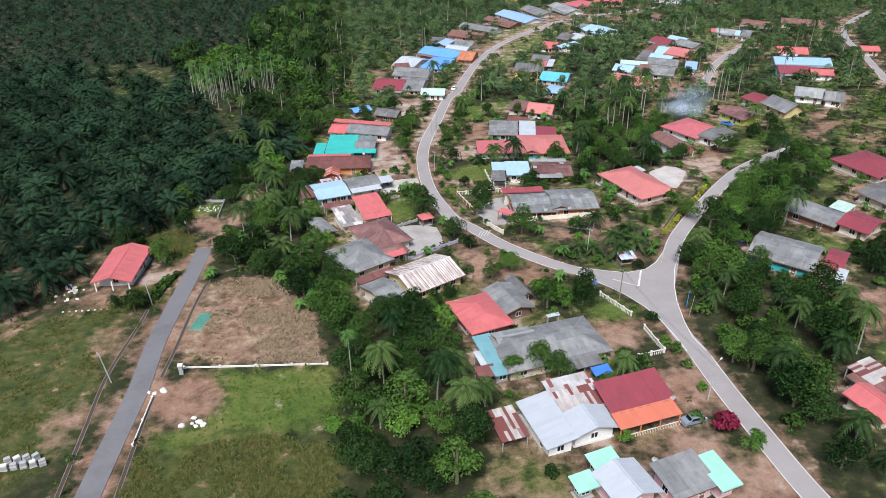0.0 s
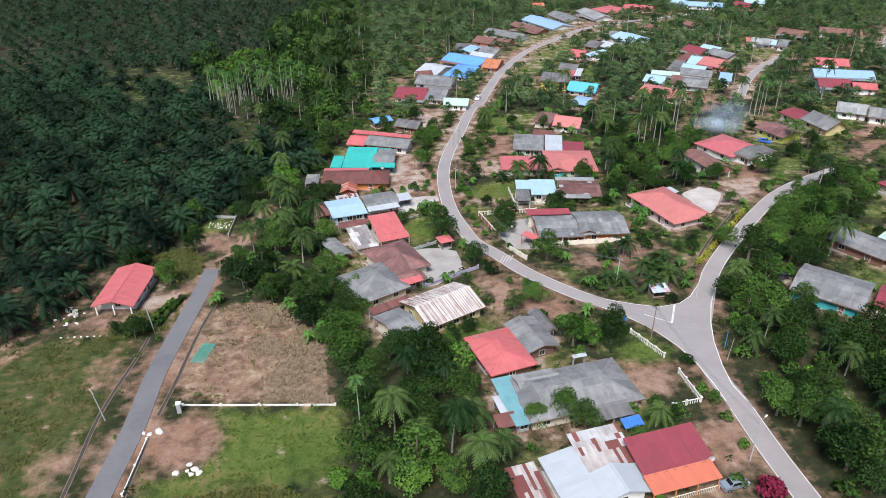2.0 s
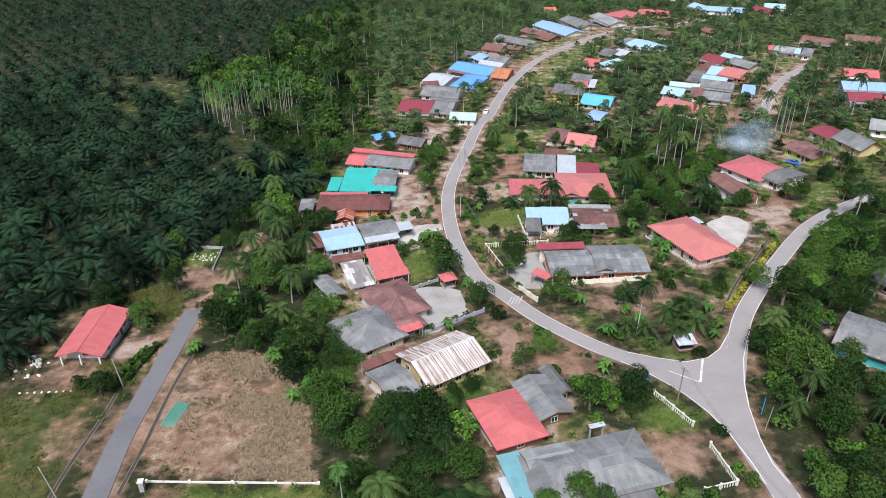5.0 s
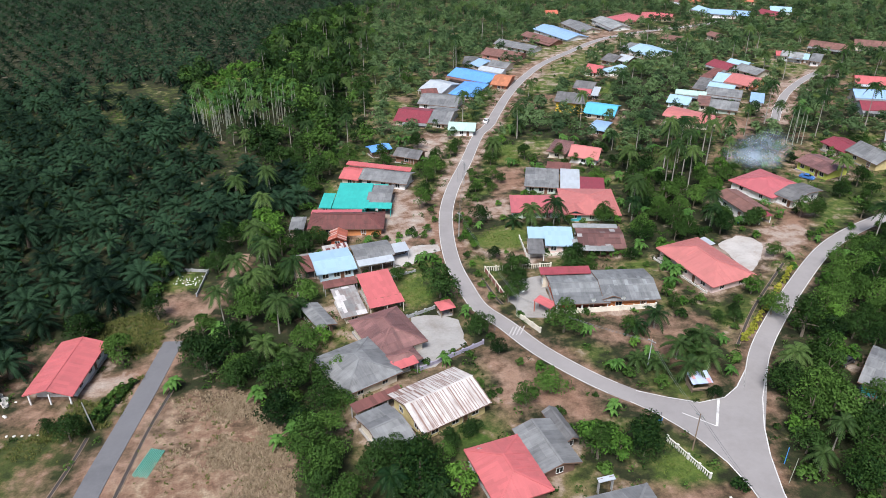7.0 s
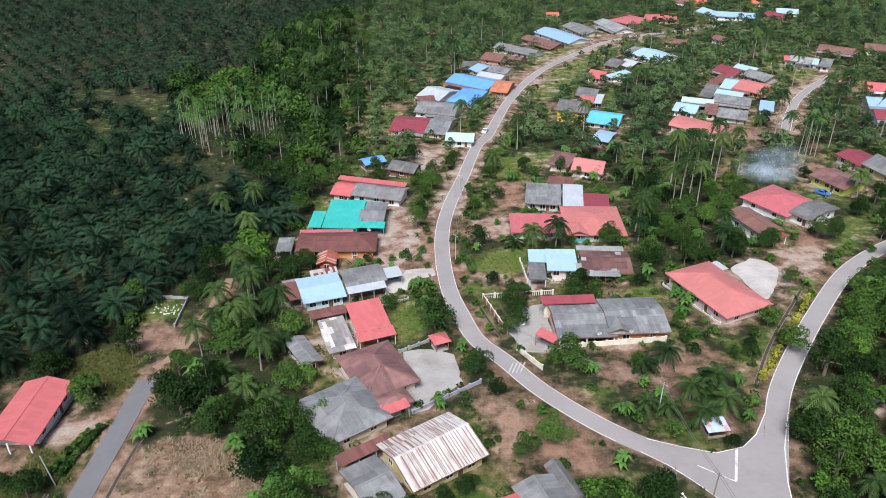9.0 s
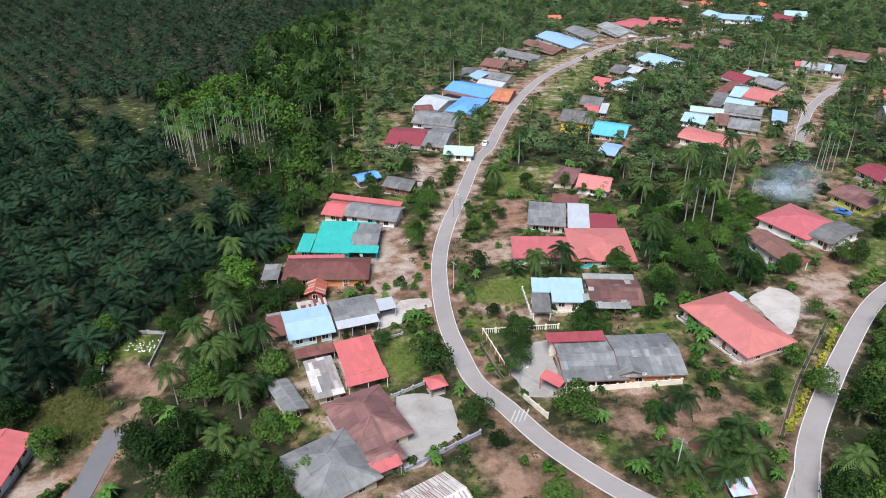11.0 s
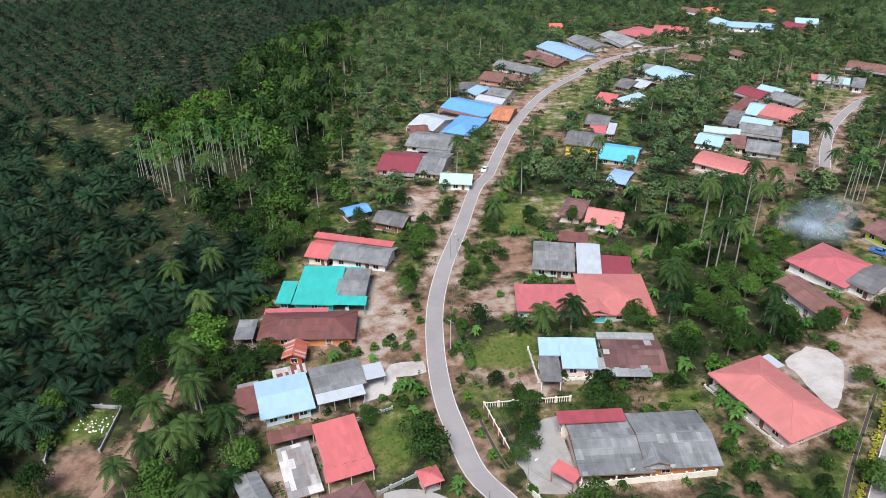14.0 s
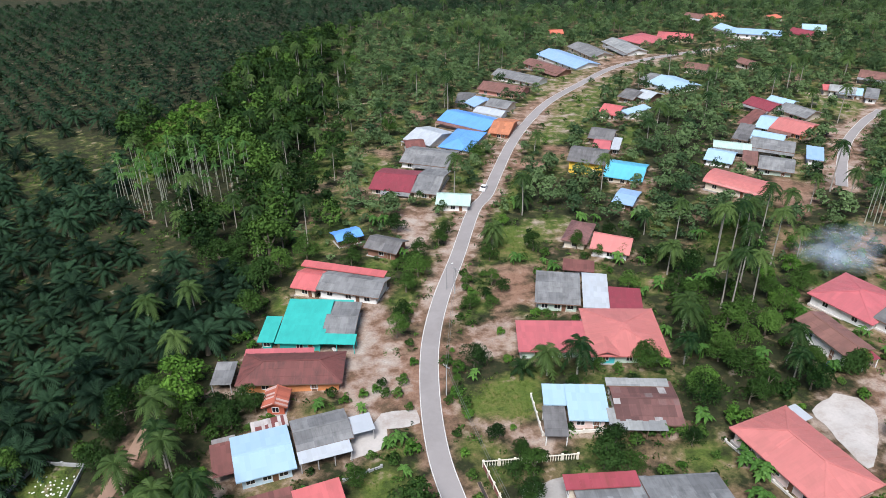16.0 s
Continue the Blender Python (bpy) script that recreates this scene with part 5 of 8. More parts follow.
# ---- vegetation ----
def leaf_cards(rng, centres, radii, count, size, flat=0.5):
    """Corners of bent leaf sprays spread over the skins of a few clumps."""
    c = rng.integers(0, len(centres), count)
    d = rng.normal(size=(count, 3))
    d /= np.linalg.norm(d, axis=1)[:, None]
    d[:, 2] = np.where(d[:, 2] < -0.35, -d[:, 2], d[:, 2])
    r = radii[c] * rng.uniform(0.72, 1.06, count)
    p = centres[c] + d * r[:, None] * np.array([1, 1, 0.8])
    n = d + rng.normal(size=(count, 3)) * 0.55 + np.array([0, 0, flat])
    n /= np.linalg.norm(n, axis=1)[:, None]
    a = np.cross(n, rng.normal(size=(count, 3)))
    a /= np.linalg.norm(a, axis=1)[:, None]
    b = np.cross(n, a)
    s = size * rng.uniform(0.6, 1.25, count)[:, None]
    droop = n * s * 0.35
    q = np.stack([p - a * s, p - b * s * 0.55 + droop, p + a * s - droop, p + b * s * 0.55 + droop], 1)
    return q.reshape(-1, 3), np.arange(count * 4).reshape(-1, 4)


def crown_arrays(seed, height, spread, clumps, count, size, flat=0.5):
    rng = np.random.default_rng(seed)
    ang = rng.uniform(0, 2 * np.pi, clumps)
    rad = spread * np.sqrt(rng.uniform(0.0, 1.0, clumps)) * 0.68
    zz = height * (0.34 + 0.50 * rng.uniform(0, 1, clumps) * (1.15 - rad / spread))
    cen = np.stack([np.cos(ang) * rad, np.sin(ang) * rad, zz], 1)
    cen[0] = (0, 0, height * 0.8)
    rr = spread * rng.uniform(0.34, 0.54, clumps)
    return (*leaf_cards(rng, cen, rr, count, size, flat), cen)


def mesh_of(name, co, q, material):
    me = bpy.data.meshes.new(name)
    fill_mesh(me, co, q)
    me.materials.append(MATS[material])
    return me


def tree(label, seed, height, spread, clumps, count, size, material="leaf", category="tree"):
    """A broadleaf tree: tapered trunk, limbs into each clump, a crown of leaf sprays."""
    ob = thing("tree" if category == "tree" else "shrub", label, category, Matrix.Translation((0, 0, -500)))
    co, q, cen = crown_arrays(seed, height, spread, clumps, count, size)
    c = new("crown", mesh_of("crown", co, q, material))
    c.parent = ob
    bm = bmesh.new()
    r = 0.035 * height
    tube(bm, [(0, 0, -0.5), (0.1, 0, height * 0.2), (0, 0.1, height * 0.45), (0, 0, height * 0.72)], [r, r * 0.8, r * 0.6, r * 0.25])
    for k in cen[:: max(1, clumps // 5)]:
        k = Vector(k)
        tube(bm, [(0, 0, height * 0.3), (k.x * 0.5, k.y * 0.5, height * 0.3 + (k.z - height * 0.3) * 0.65), k], [r * 0.5, r * 0.35, r * 0.12], 5)
    part("trunk", bm, "bark", ob)
    return ob


def frond_arrays(rng, n, length, rise, sag, pairs, leaflet, z, width=1.0):
    """Feather leaves round a palm's head: a rib and leaflets, all four-cornered."""
    co, fa = [], []
    for i in range(n):
        az = i * 2.39996 + rng.uniform(-0.25, 0.25)
        tier = i / n
        up = rise * (1 - 1.5 * tier) + rng.uniform(-0.12, 0.12)
        ln = length * rng.uniform(0.82, 1.1)
        out = np.array([math.cos(az), math.sin(az), 0.0])
        side = np.array([-math.sin(az), math.cos(az), 0.0])
        pts = []
        for k in range(pairs + 1):
            s = k / pairs
            pts.append(out * ln * s * math.cos(up) * (1 - 0.12 * s) + np.array([0, 0, z + ln * s * math.sin(up) - sag * ln * s * s]))
        pts = np.array(pts)
        for k in range(pairs):
            p, q = pts[k], pts[k + 1]
            s = (k + 0.5) / pairs
            ll = leaflet * width * (math.sin(math.pi * min(1, 0.12 + s * 0.9)) ** 0.6) * rng.uniform(0.8, 1.15)
            fwd = (q - p) / np.linalg.norm(q - p)
            for sd in (1, -1):
                tip = p + (q - p) * 0.5 + (side * sd * 0.85 + fwd * 0.6) * ll + np.array([0, 0, -0.35 * ll])
                b = len(co)
                co += [p, q, tip + fwd * 0.06 * ln / pairs * 3, tip - fwd * 0.04]
                fa.append((b, b + 1, b + 2, b + 3) if sd > 0 else (b + 3, b + 2, b + 1, b))
    return np.array(co), np.array(fa)


def palm(name, label, seed, height, lean, n, length, rise, sag, pairs, leaflet, trunk_r, bark, leafmat, nuts=True):
    rng = np.random.default_rng(seed)
    ob = thing(name, label, "palm", Matrix.Translation((0, 0, -500)))
    co, fa = frond_arrays(rng, n, length, rise, sag, pairs, leaflet, 0.0)
    tip = Vector((lean * height, 0, height))
    co = co + np.array(tip)
    c = new("crown", mesh_of("crown", co, fa, leafmat))
    c.parent = ob
    bm = bmesh.new()
    tube(bm, [(0, 0, -0.5), (lean * height * 0.12, 0, height * 0.3), (lean * height * 0.45, 0, height * 0.65), tip], [trunk_r * 1.5, trunk_r, trunk_r * 0.85, trunk_r * 0.7])
    part("trunk", bm, bark, ob)
    if nuts:
        bm = bmesh.new()
        for i in range(7):
            a = i * 0.9
            bmesh.ops.create_icosphere(bm, subdivisions=1, radius=0.16, matrix=Matrix.Translation(tip + Vector((0.3 * math.cos(a), 0.3 * math.sin(a), -0.35))))
        part("coconut_bunch", bm, "banana leaf", ob)
    return ob


def banana(seed):
    rng = np.random.default_rng(seed)
    ob = thing("banana_plant", "clump of banana plants with broad torn leaves", "plant", Matrix.Translation((0, 0, -500)))
    co, fa = [], []
    for s in range(3):
        bx, by, hh = rng.uniform(-0.9, 0.9), rng.uniform(-0.9, 0.9), rng.uniform(1.6, 2.8)
        bm = bmesh.new()
        tube(bm, [(bx, by, -0.3), (bx, by, hh)], [0.16, 0.1], 6)
        part("stem", bm, "banana leaf", ob)
        for i in range(7):
            az = i * 2.4 + rng.uniform(0, 1)
            out, side = np.array([math.cos(az), math.sin(az), 0]), np.array([-math.sin(az), math.cos(az), 0])
            up, ln, w = rng.uniform(0.5, 1.1), rng.uniform(1.7, 2.5), rng.uniform(0.28, 0.4)
            prev = None
            for k in range(6):
                t = k / 5
                p = np.array([bx, by, hh]) + out * ln * t * math.cos(up) + np.array([0, 0, ln * t * math.sin(up) - 1.2 * ln * t * t * 0.75])
                ww = w * math.sin(math.pi * (0.12 + 0.83 * t))
                cur = (p - side * ww + np.array([0, 0, -0.1]), p, p + side * ww + np.array([0, 0, -0.1]))
                if prev is not None:
                    b = len(co)
                    co += [prev[0], prev[1], cur[1], cur[0], prev[1], prev[2], cur[2], cur[1]]
                    fa += [(b, b + 1, b + 2, b + 3), (b + 4, b + 5, b + 6, b + 7)]
                prev = cur
    c = new("leaves", mesh_of("leaves", np.array(co), np.array(fa), "banana leaf"))
    c.parent = ob
    return ob


def scatter_mesh(name, label, category, templates, places, material, seed):
    """One mesh of many plants. places: x, y, scale, lift, whether it leans; templates: corner and face arrays."""
    if not places:
        return None
    rng = np.random.default_rng(seed)
    cos, fas, tints, base = [], [], [], 0
    for x, y, s in places:
        co, fa = templates[rng.integers(len(templates))]
        a = rng.uniform(0, 2 * np.pi)
        ca, sa = math.cos(a) * s, math.sin(a) * s
        out = np.empty_like(co)
        out[:, 0] = co[:, 0] * ca - co[:, 1] * sa + x
        out[:, 1] = co[:, 0] * sa + co[:, 1] * ca + y
        out[:, 2] = co[:, 2] * s * rng.uniform(0.85, 1.15) + gz(x, y)
        cos.append(out)
        fas.append(fa + base)
        tints.append(np.full(len(co), rng.uniform(0, 1), np.float32))
        base += len(co)
    me = bpy.data.meshes.new(name)
    fill_mesh(me, np.concatenate(cos), np.concatenate(fas))
    at = me.attributes.new("tint", "FLOAT", "POINT")
    at.data.foreach_set("value", np.concatenate(tints))
    me.materials.append(MATS[material])
    return tagged(new(name, me), label, category, kind="stuff")


def in_view_wedge(x, y):
    return -0.33 * y - 34 < x < 0.83 * y + 42 and 55 < y < 760


# plan raster: how far each place is from roads and roofs, and which yard it lies in
RX0, RY0, RS = -340.0, 50.0, 1.25
GXs, GYs = np.arange(RX0, 770, RS), np.arange(RY0, 845, RS)
GX, GY = np.meshgrid(GXs, GYs)


def road_raster():
    best = np.full(GX.shape, 99.0, np.float32)
    for k, v in LINES.items():
        v = v[::3] + v[-1:]
        for (ax, ay), (bx, by) in zip(v, v[1:]):
            i0, i1 = np.searchsorted(GYs, (min(ay, by) - 14, max(ay, by) + 14))
            j0, j1 = np.searchsorted(GXs, (min(ax, bx) - 14, max(ax, bx) + 14))
            if i0 < i1 and j0 < j1:
                sub = vec_dist([(ax, ay), (bx, by)], GX[i0:i1, j0:j1], GY[i0:i1, j0:j1]) - HALF[k]
                best[i0:i1, j0:j1] = np.minimum(best[i0:i1, j0:j1], sub)
    return best


def house_raster():
    best = np.full(GX.shape, 99.0, np.float32)
    for hx, hy, a, l, w in FOOT:
        i0, i1 = np.searchsorted(GYs, (hy - 30, hy + 30))
        j0, j1 = np.searchsorted(GXs, (hx - 30, hx + 30))
        if i0 >= i1 or j0 >= j1:
            continue
        dx, dy = GX[i0:i1, j0:j1] - hx, GY[i0:i1, j0:j1] - hy
        u, v = np.abs(dx * math.cos(a) + dy * math.sin(a)) - l, np.abs(-dx * math.sin(a) + dy * math.cos(a)) - w
        best[i0:i1, j0:j1] = np.minimum(best[i0:i1, j0:j1], np.maximum(u, v))
    return best


def yard_raster():
    code = np.zeros(GX.shape, np.int8)
    for k, p in YARDS:
        xs, ys = [q[0] for q in p], [q[1] for q in p]
        i0, i1 = np.searchsorted(GYs, (min(ys), max(ys)))
        j0, j1 = np.searchsorted(GXs, (min(xs), max(xs)))
        if i0 < i1 and j0 < j1:
            m = vec_inside(p, GX[i0:i1, j0:j1], GY[i0:i1, j0:j1])
            code[i0:i1, j0:j1][m] = YARD_CODE[k]
    return code


YARD_CODE = {k: i + 1 for i, k in enumerate(("earth", "soil", "lawn", "field", "weeds", "brush", "gravel", "cement", "white", "sand", "meadow"))}
R_ROAD, R_HOUSE, R_YARD = road_raster(), house_raster(), yard_raster()
R_PLANT = vec_inside(PLANTATION, GX, GY)
R_MASS = np.zeros(GX.shape, bool)
for poly in MASSES:
    R_MASS |= vec_inside(poly, GX, GY)
R_DENSE = np.zeros(GX.shape, bool)
for i in (0, 2, 3, 7, 8, 12):
    R_DENSE |= vec_inside(MASSES[i], GX, GY)
R_OPEN = vec_inside(OPEN, GX, GY) | vec_inside(GROVE, GX, GY)
R_STRIP = vec_inside(OPENING, GX, GY)
R_ROAD[vec_inside(FLARE, GX, GY)] = -1.0
BLOCK = (R_HOUSE < 0.0) | (R_ROAD < 0.3)


def cell(x, y):
    return min(max(int((y - RY0) / RS + 0.5), 0), GX.shape[0] - 1), min(max(int((x - RX0) / RS + 0.5), 0), GX.shape[1] - 1)


def near_house(x, y, pad):
    return R_HOUSE[cell(x, y)] < pad


def near_road(x, y, pad):
    return R_ROAD[cell(x, y)] < pad


def in_yard(x, y, kinds=None):
    c = R_YARD[cell(x, y)]
    return c > 0 and (kinds is None or c in {YARD_CODE[k] for k in kinds})


TAKEN = {}


def free(x, y, r):
    """Keep plants r apart."""
    i, j = int(x // 6), int(y // 6)
    for a in range(i - 1, i + 2):
        for b in range(j - 1, j + 2):
            for px, py, pr in TAKEN.get((a, b), ()):
                if math.hypot(x - px, y - py) < (r + pr) * 0.5:
                    return False
    TAKEN.setdefault((i, j), []).append((x, y, r))
    return True


def put(template, x, y, s, turn):
    m = Matrix.Translation((x, y, gz(x, y))) @ Matrix.Rotation(turn, 4, "Z") @ Matrix.Scale(s, 4)
    ob = copy_thing(template, m)
    ob.scale = (s, s, s)
    return ob


TREES = [tree("leafy green broadleaf tree with an uneven crown", 10 + i, (7.4, 8.6, 6.6, 9.4, 7.0)[i], (3.9, 3.7, 4.2, 3.6, 3.5)[i], 13 + i % 4, 1900, 0.22) for i in range(5)]
BRIGHT = [tree("young bright green fruit tree with dense foliage", 30 + i, 5.0, 2.5, 9, 1000, 0.22, "leaf bright") for i in range(2)]
BUSHES = [tree("low rounded garden shrub", 40 + i, 2.4, 1.7, 7, 240, 0.27, "leaf" if i else "leaf bright", "shrub") for i in range(3)]
COCO = [palm("coconut_palm", "tall coconut palm with a slender leaning trunk", 60 + i, 5.2 + 1.5 * i, 0.05 * (i - 1), 24, 4.3, 0.95, 0.72, 10, 0.85, 0.15, "palm bark", "frond") for i in range(4)]
SHORT = [palm("coconut_palm", "young coconut palm with long arching fronds", 160 + i, 2.4 + 0.9 * i, 0.03, 20, 4.2, 1.05, 0.6, 10, 0.8, 0.17, "palm bark", "frond", False) for i in range(3)]
TALL = [palm("coconut_palm", "very tall coconut palm with a bare pale trunk", 65 + i, 13.0 + 1.6 * i, 0.04 * (i - 1), 20, 3.9, 0.85, 0.8, 10, 0.8, 0.16, "palm bark", "frond") for i in range(3)]
ARECA = [palm("areca_palm", "thin pale-trunked areca palm", 70 + i, 12.5 + 1.5 * i, 0.03, 9, 1.9, 0.8, 0.7, 6, 0.6, 0.11, "areca bark", "frond areca", False) for i in range(2)]
BANANA = [banana(80 + i) for i in range(2)]
OIL = [palm("oil_palm", "squat oil palm with long arching fronds", 90 + i, 3.0 + 0.6 * i, 0.0, 34, 5.6, 1.1, 0.5, 10, 0.85, 0.42, "bark", "frond oil shaded", False) for i in range(3)]


def far_arrays(seed, count, size):
    co, q, _ = crown_arrays(seed, 7.5, 3.6, 10, count, size, 0.9)
    return co, q


MID_TREES = [far_arrays(200 + i, 330, 0.44) for i in range(6)]
NEAR_TREES = [far_arrays(205 + i, 420, 0.43) for i in range(6)]
SMALL = [crown_arrays(260 + i, 2.6, 1.7, 5, 60, 0.36, 0.8)[:2] for i in range(4)]
FAR_TREES = [far_arrays(210 + i, 210, 0.56) for i in range(6)]
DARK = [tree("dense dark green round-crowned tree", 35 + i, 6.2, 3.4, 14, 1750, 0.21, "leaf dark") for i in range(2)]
REDS = [tree("bougainvillea bush covered in magenta red bracts", 38, 3.8, 2.3, 8, 620, 0.3, "leaf red", "shrub")]

FAR_OIL = [(lambda a: (a[0] + np.array([0, 0, 2.8]), a[1]))(frond_arrays(np.random.default_rng(220 + i), 22, 4.7, 1.05, 0.5, 5, 0.8, 0.0)) for i in range(4)]
DIM_OIL = [(lambda a: (a[0] + np.array([0, 0, 3.4]), a[1]))(frond_arrays(np.random.default_rng(230 + i), 13, 3.8, 0.95, 0.5, 3, 0.95, 0.0)) for i in range(4)]
FAR_COCO = [(lambda a: (a[0] + np.array([0, 0, 10.0]), a[1]))(frond_arrays(np.random.default_rng(240 + i), 16, 3.8, 0.8, 0.75, 6, 0.9, 0.0)) for i in range(3)]


def low_arrays(seed):
    rng = np.random.default_rng(seed)
    return leaf_cards(rng, np.array([[0, 0, 0.2], [0.5, 0.2, 0.15], [-0.3, 0.5, 0.2]]), np.array([0.6, 0.45, 0.5]), 15, 0.24, 0.8)


def grass_arrays(seed):
    """A tuft of bent blades."""
    rng = np.random.default_rng(seed)
    co, fa = [], []
    for i in range(9):
        az = rng.uniform(0, 6.28)
        out, side = np.array([math.cos(az), math.sin(az), 0]), np.array([-math.sin(az), math.cos(az), 0])
        p = np.array([*rng.uniform(-0.45, 0.45, 2), -0.05])
        up, wide = rng.uniform(0.25, 0.7), rng.uniform(0.10, 0.2)
        q = p + out * rng.uniform(0.35, 0.9) + np.array([0, 0, up])
        b = len(co)
        co += [p - side * wide, p + side * wide, q + side * wide * 0.4, q - side * wide * 0.4]
        fa.append((b, b + 1, b + 2, b + 3))
    return np.array(co), np.array(fa)


GRASS = [grass_arrays(320 + i) for i in range(6)]
LOW = [low_arrays(300 + i) for i in range(5)]
SHUT = ("cement", "white", "sand", "earth", "gravel", "lawn", "field", "brush", "weeds", "meadow")


def WOOD_EDGE(y):
    """East edge of the wood that runs between the plantation and the houses."""
    return -1 + max(0.0, y - 180) * 0.06 if y > 95 else 20


def open_behind(x, y, height):
    """Whether a plant of that height leaves the houses and lanes beyond it in the open, as they stand here."""
    dx, dy = x - 12, y - 40
    d = math.hypot(dx, dy)
    reach = min(60.0, max(0.0, height - (2.6 if y < 200 else 4.6)) * d / 88.0)
    n = int(reach / 3.0)
    for i in range(1, n + 1):
        px, py = x + dx / d * i * 3.0, y + dy / d * i * 3.0
        if BLOCK[cell(px, py)]:
            return False
    return True


def scatter():
    rng = random.Random(5)
    # oil palms in staggered rows
    oil = []
    row = 0
    y = 105.0
    while y < 760:
        x = -420 + (row % 2) * 4.2
        while x < 760:
            px, py = x + rng.uniform(-0.55, 0.55), y + rng.uniform(-0.55, 0.55)
            if in_view_wedge(px, py) and R_PLANT[cell(px, py)] and not R_OPEN[cell(px, py)] and not near_house(px, py, 4) and not near_road(px, py, 3) and not in_yard(px, py) and rng.random() > 0.08 + 0.5 * R_STRIP[cell(px, py)] + 0.2 * (math.sin(px * 0.05) * math.sin(py * 0.037 + 1) > 0.55):
                oil.append((px, py, rng.uniform(0.85, 1.2)))
            x += 8.4
        y += 7.3
        row += 1
    oil.sort(key=lambda p: math.hypot(p[0], p[1] - 60))
    for px, py, s in oil[:290]:
        put(rng.choice(OIL), px, py, s, rng.uniform(0, 6.28))
    scatter_mesh("oil_palm_plantation", "wide plantation of dark green oil palms in rows", "plantation", FAR_OIL, [p for p in oil[290:] if p[1] < 330], "frond oil shaded", 1)
    scatter_mesh("oil_palm_rows", "far rows of oil palms fading to the horizon", "plantation", DIM_OIL, [p for p in oil[290:] if p[1] >= 330], "frond oil shaded", 9)
    # woods and gardens
    trees, cocos, bananas, bushes, garden = [], [], [], [], []
    for _ in range(90000):
        y = 55 + 610 * math.sqrt(rng.random())
        x = rng.uniform(-0.33 * y - 34, 0.83 * y + 42)
        if R_PLANT[cell(x, y)] or R_OPEN[cell(x, y)] or in_yard(x, y, SHUT):
            continue
        k = rng.random()
        wood = x < WOOD_EDGE(y)
        s = rng.uniform(0.65, 1.1) if not wood else rng.uniform(0.8, 1.25) if y < 230 else rng.uniform(1.0, 1.8)
        if R_DENSE[cell(x, y)] and y < 190:
            s = rng.uniform(0.8, 1.25)
        if near_house(x, y, 0.4) or near_road(x, y, 1.2 if y < 225 else 2.6):
            continue
        if y < 250 and not wood and not R_MASS[cell(x, y)]:
            if in_yard(x, y):
                continue
            if k < 0.09:
                if free(x, y, 2.0):
                    bushes.append((x, y, rng.uniform(0.4, 0.95)))
            elif k < 0.12:
                if not near_house(x, y, 1.2) and open_behind(x, y, 3.5) and free(x, y, 2.6):
                    bananas.append((x, y, rng.uniform(0.6, 1.0)))
            elif k < 0.18:
                s = rng.uniform(0.35, 0.65)
                if not near_house(x, y, 2.0) and not near_road(x, y, 2.4) and open_behind(x, y, 7.0 * s) and free(x, y, 3.0):
                    trees.append((x, y, s))
            continue
        edge = 1.0 if y < 225 else 1.6
        tight = near_house(x, y, 3.0 * s * edge) or near_road(x, y, 3.2 * s * edge) or in_yard(x, y)
        dense = R_DENSE[cell(x, y)] and y < 190 and not near_house(x, y, 2.6) and not near_road(x, y, 4.0) and not in_yard(x, y)
        if not dense and (tight or not open_behind(x, y, 7.0 * s)):
            # only low plants where a taller one would hang over a roof or a road
            if k < 0.10 and free(x, y, 2.2):
                bushes.append((x, y, rng.uniform(0.45, 0.95)))
            elif k < 0.14 and y < 230 and not tight and free(x, y, 3.0):
                bananas.append((x, y, rng.uniform(0.7, 1.1)))
            continue
        if k < (0.20 if dense else 0.12 if y < 260 else 0.22 if wood else 0.07):
            if free(x, y, 4.0) and (dense or open_behind(x, y, 9.5)):
                cocos.append((x, y, rng.uniform(0.7, 1.1)))
        elif k < 0.19:
            if y < 290 and free(x, y, 2.8):
                bananas.append((x, y, rng.uniform(0.8, 1.3)))
        elif k < 0.34:
            if free(x, y, 2.0):
                bushes.append((x, y, rng.uniform(0.7, 1.4)))
        elif free(x, y, 3.2 if dense else 4.6 if wood and y > 230 else 3.7 if wood or y < 200 else 4.1 if y < 250 else 5.6):
            trees.append((x, y, s))
    key = lambda p: math.hypot(p[0] - 25, p[1] - 60)
    for l in (trees, cocos, bananas, bushes):
        l.sort(key=key)
    deep = [p for p in trees[230:] if p[1] > 250 and p[0] < WOOD_EDGE(p[1]) + 14]
    rest = [p for p in trees[230:] if p[1] > 250 and p[0] >= WOOD_EDGE(p[1]) + 14]
    far = [p for p in rest if p[1] > 350]
    mid = [p for p in rest if p[1] <= 350]
    near = [p for p in trees[230:] if p[1] <= 250]
    for x, y, s in trees[:230]:
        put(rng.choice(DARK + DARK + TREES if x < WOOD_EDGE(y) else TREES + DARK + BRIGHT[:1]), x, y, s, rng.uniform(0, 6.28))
    for x, y, s in cocos[:160]:
        put(rng.choice(COCO if y < 215 else COCO[2:] + TALL), x, y, s, rng.uniform(0, 6.28))
    for x, y, s in bananas[:70]:
        put(rng.choice(BANANA), x, y, s, rng.uniform(0, 6.28))
    for x, y, s in bushes[:210]:
        put(rng.choice(BUSHES), x, y, s, rng.uniform(0, 6.28))
    scatter_mesh("woodland", "dense mixed green tree crowns between the far houses", "trees", FAR_TREES, far, "leaf far hazed", 2)
    scatter_mesh("wood", "dense green wood of mixed trees and shrubs", "trees", MID_TREES, mid, "leaf far hazed", 8)
    scatter_mesh("shrubbery", "low green shrubs between the far houses", "shrubs", SMALL, bushes[210:], "leaf far hazed", 18)
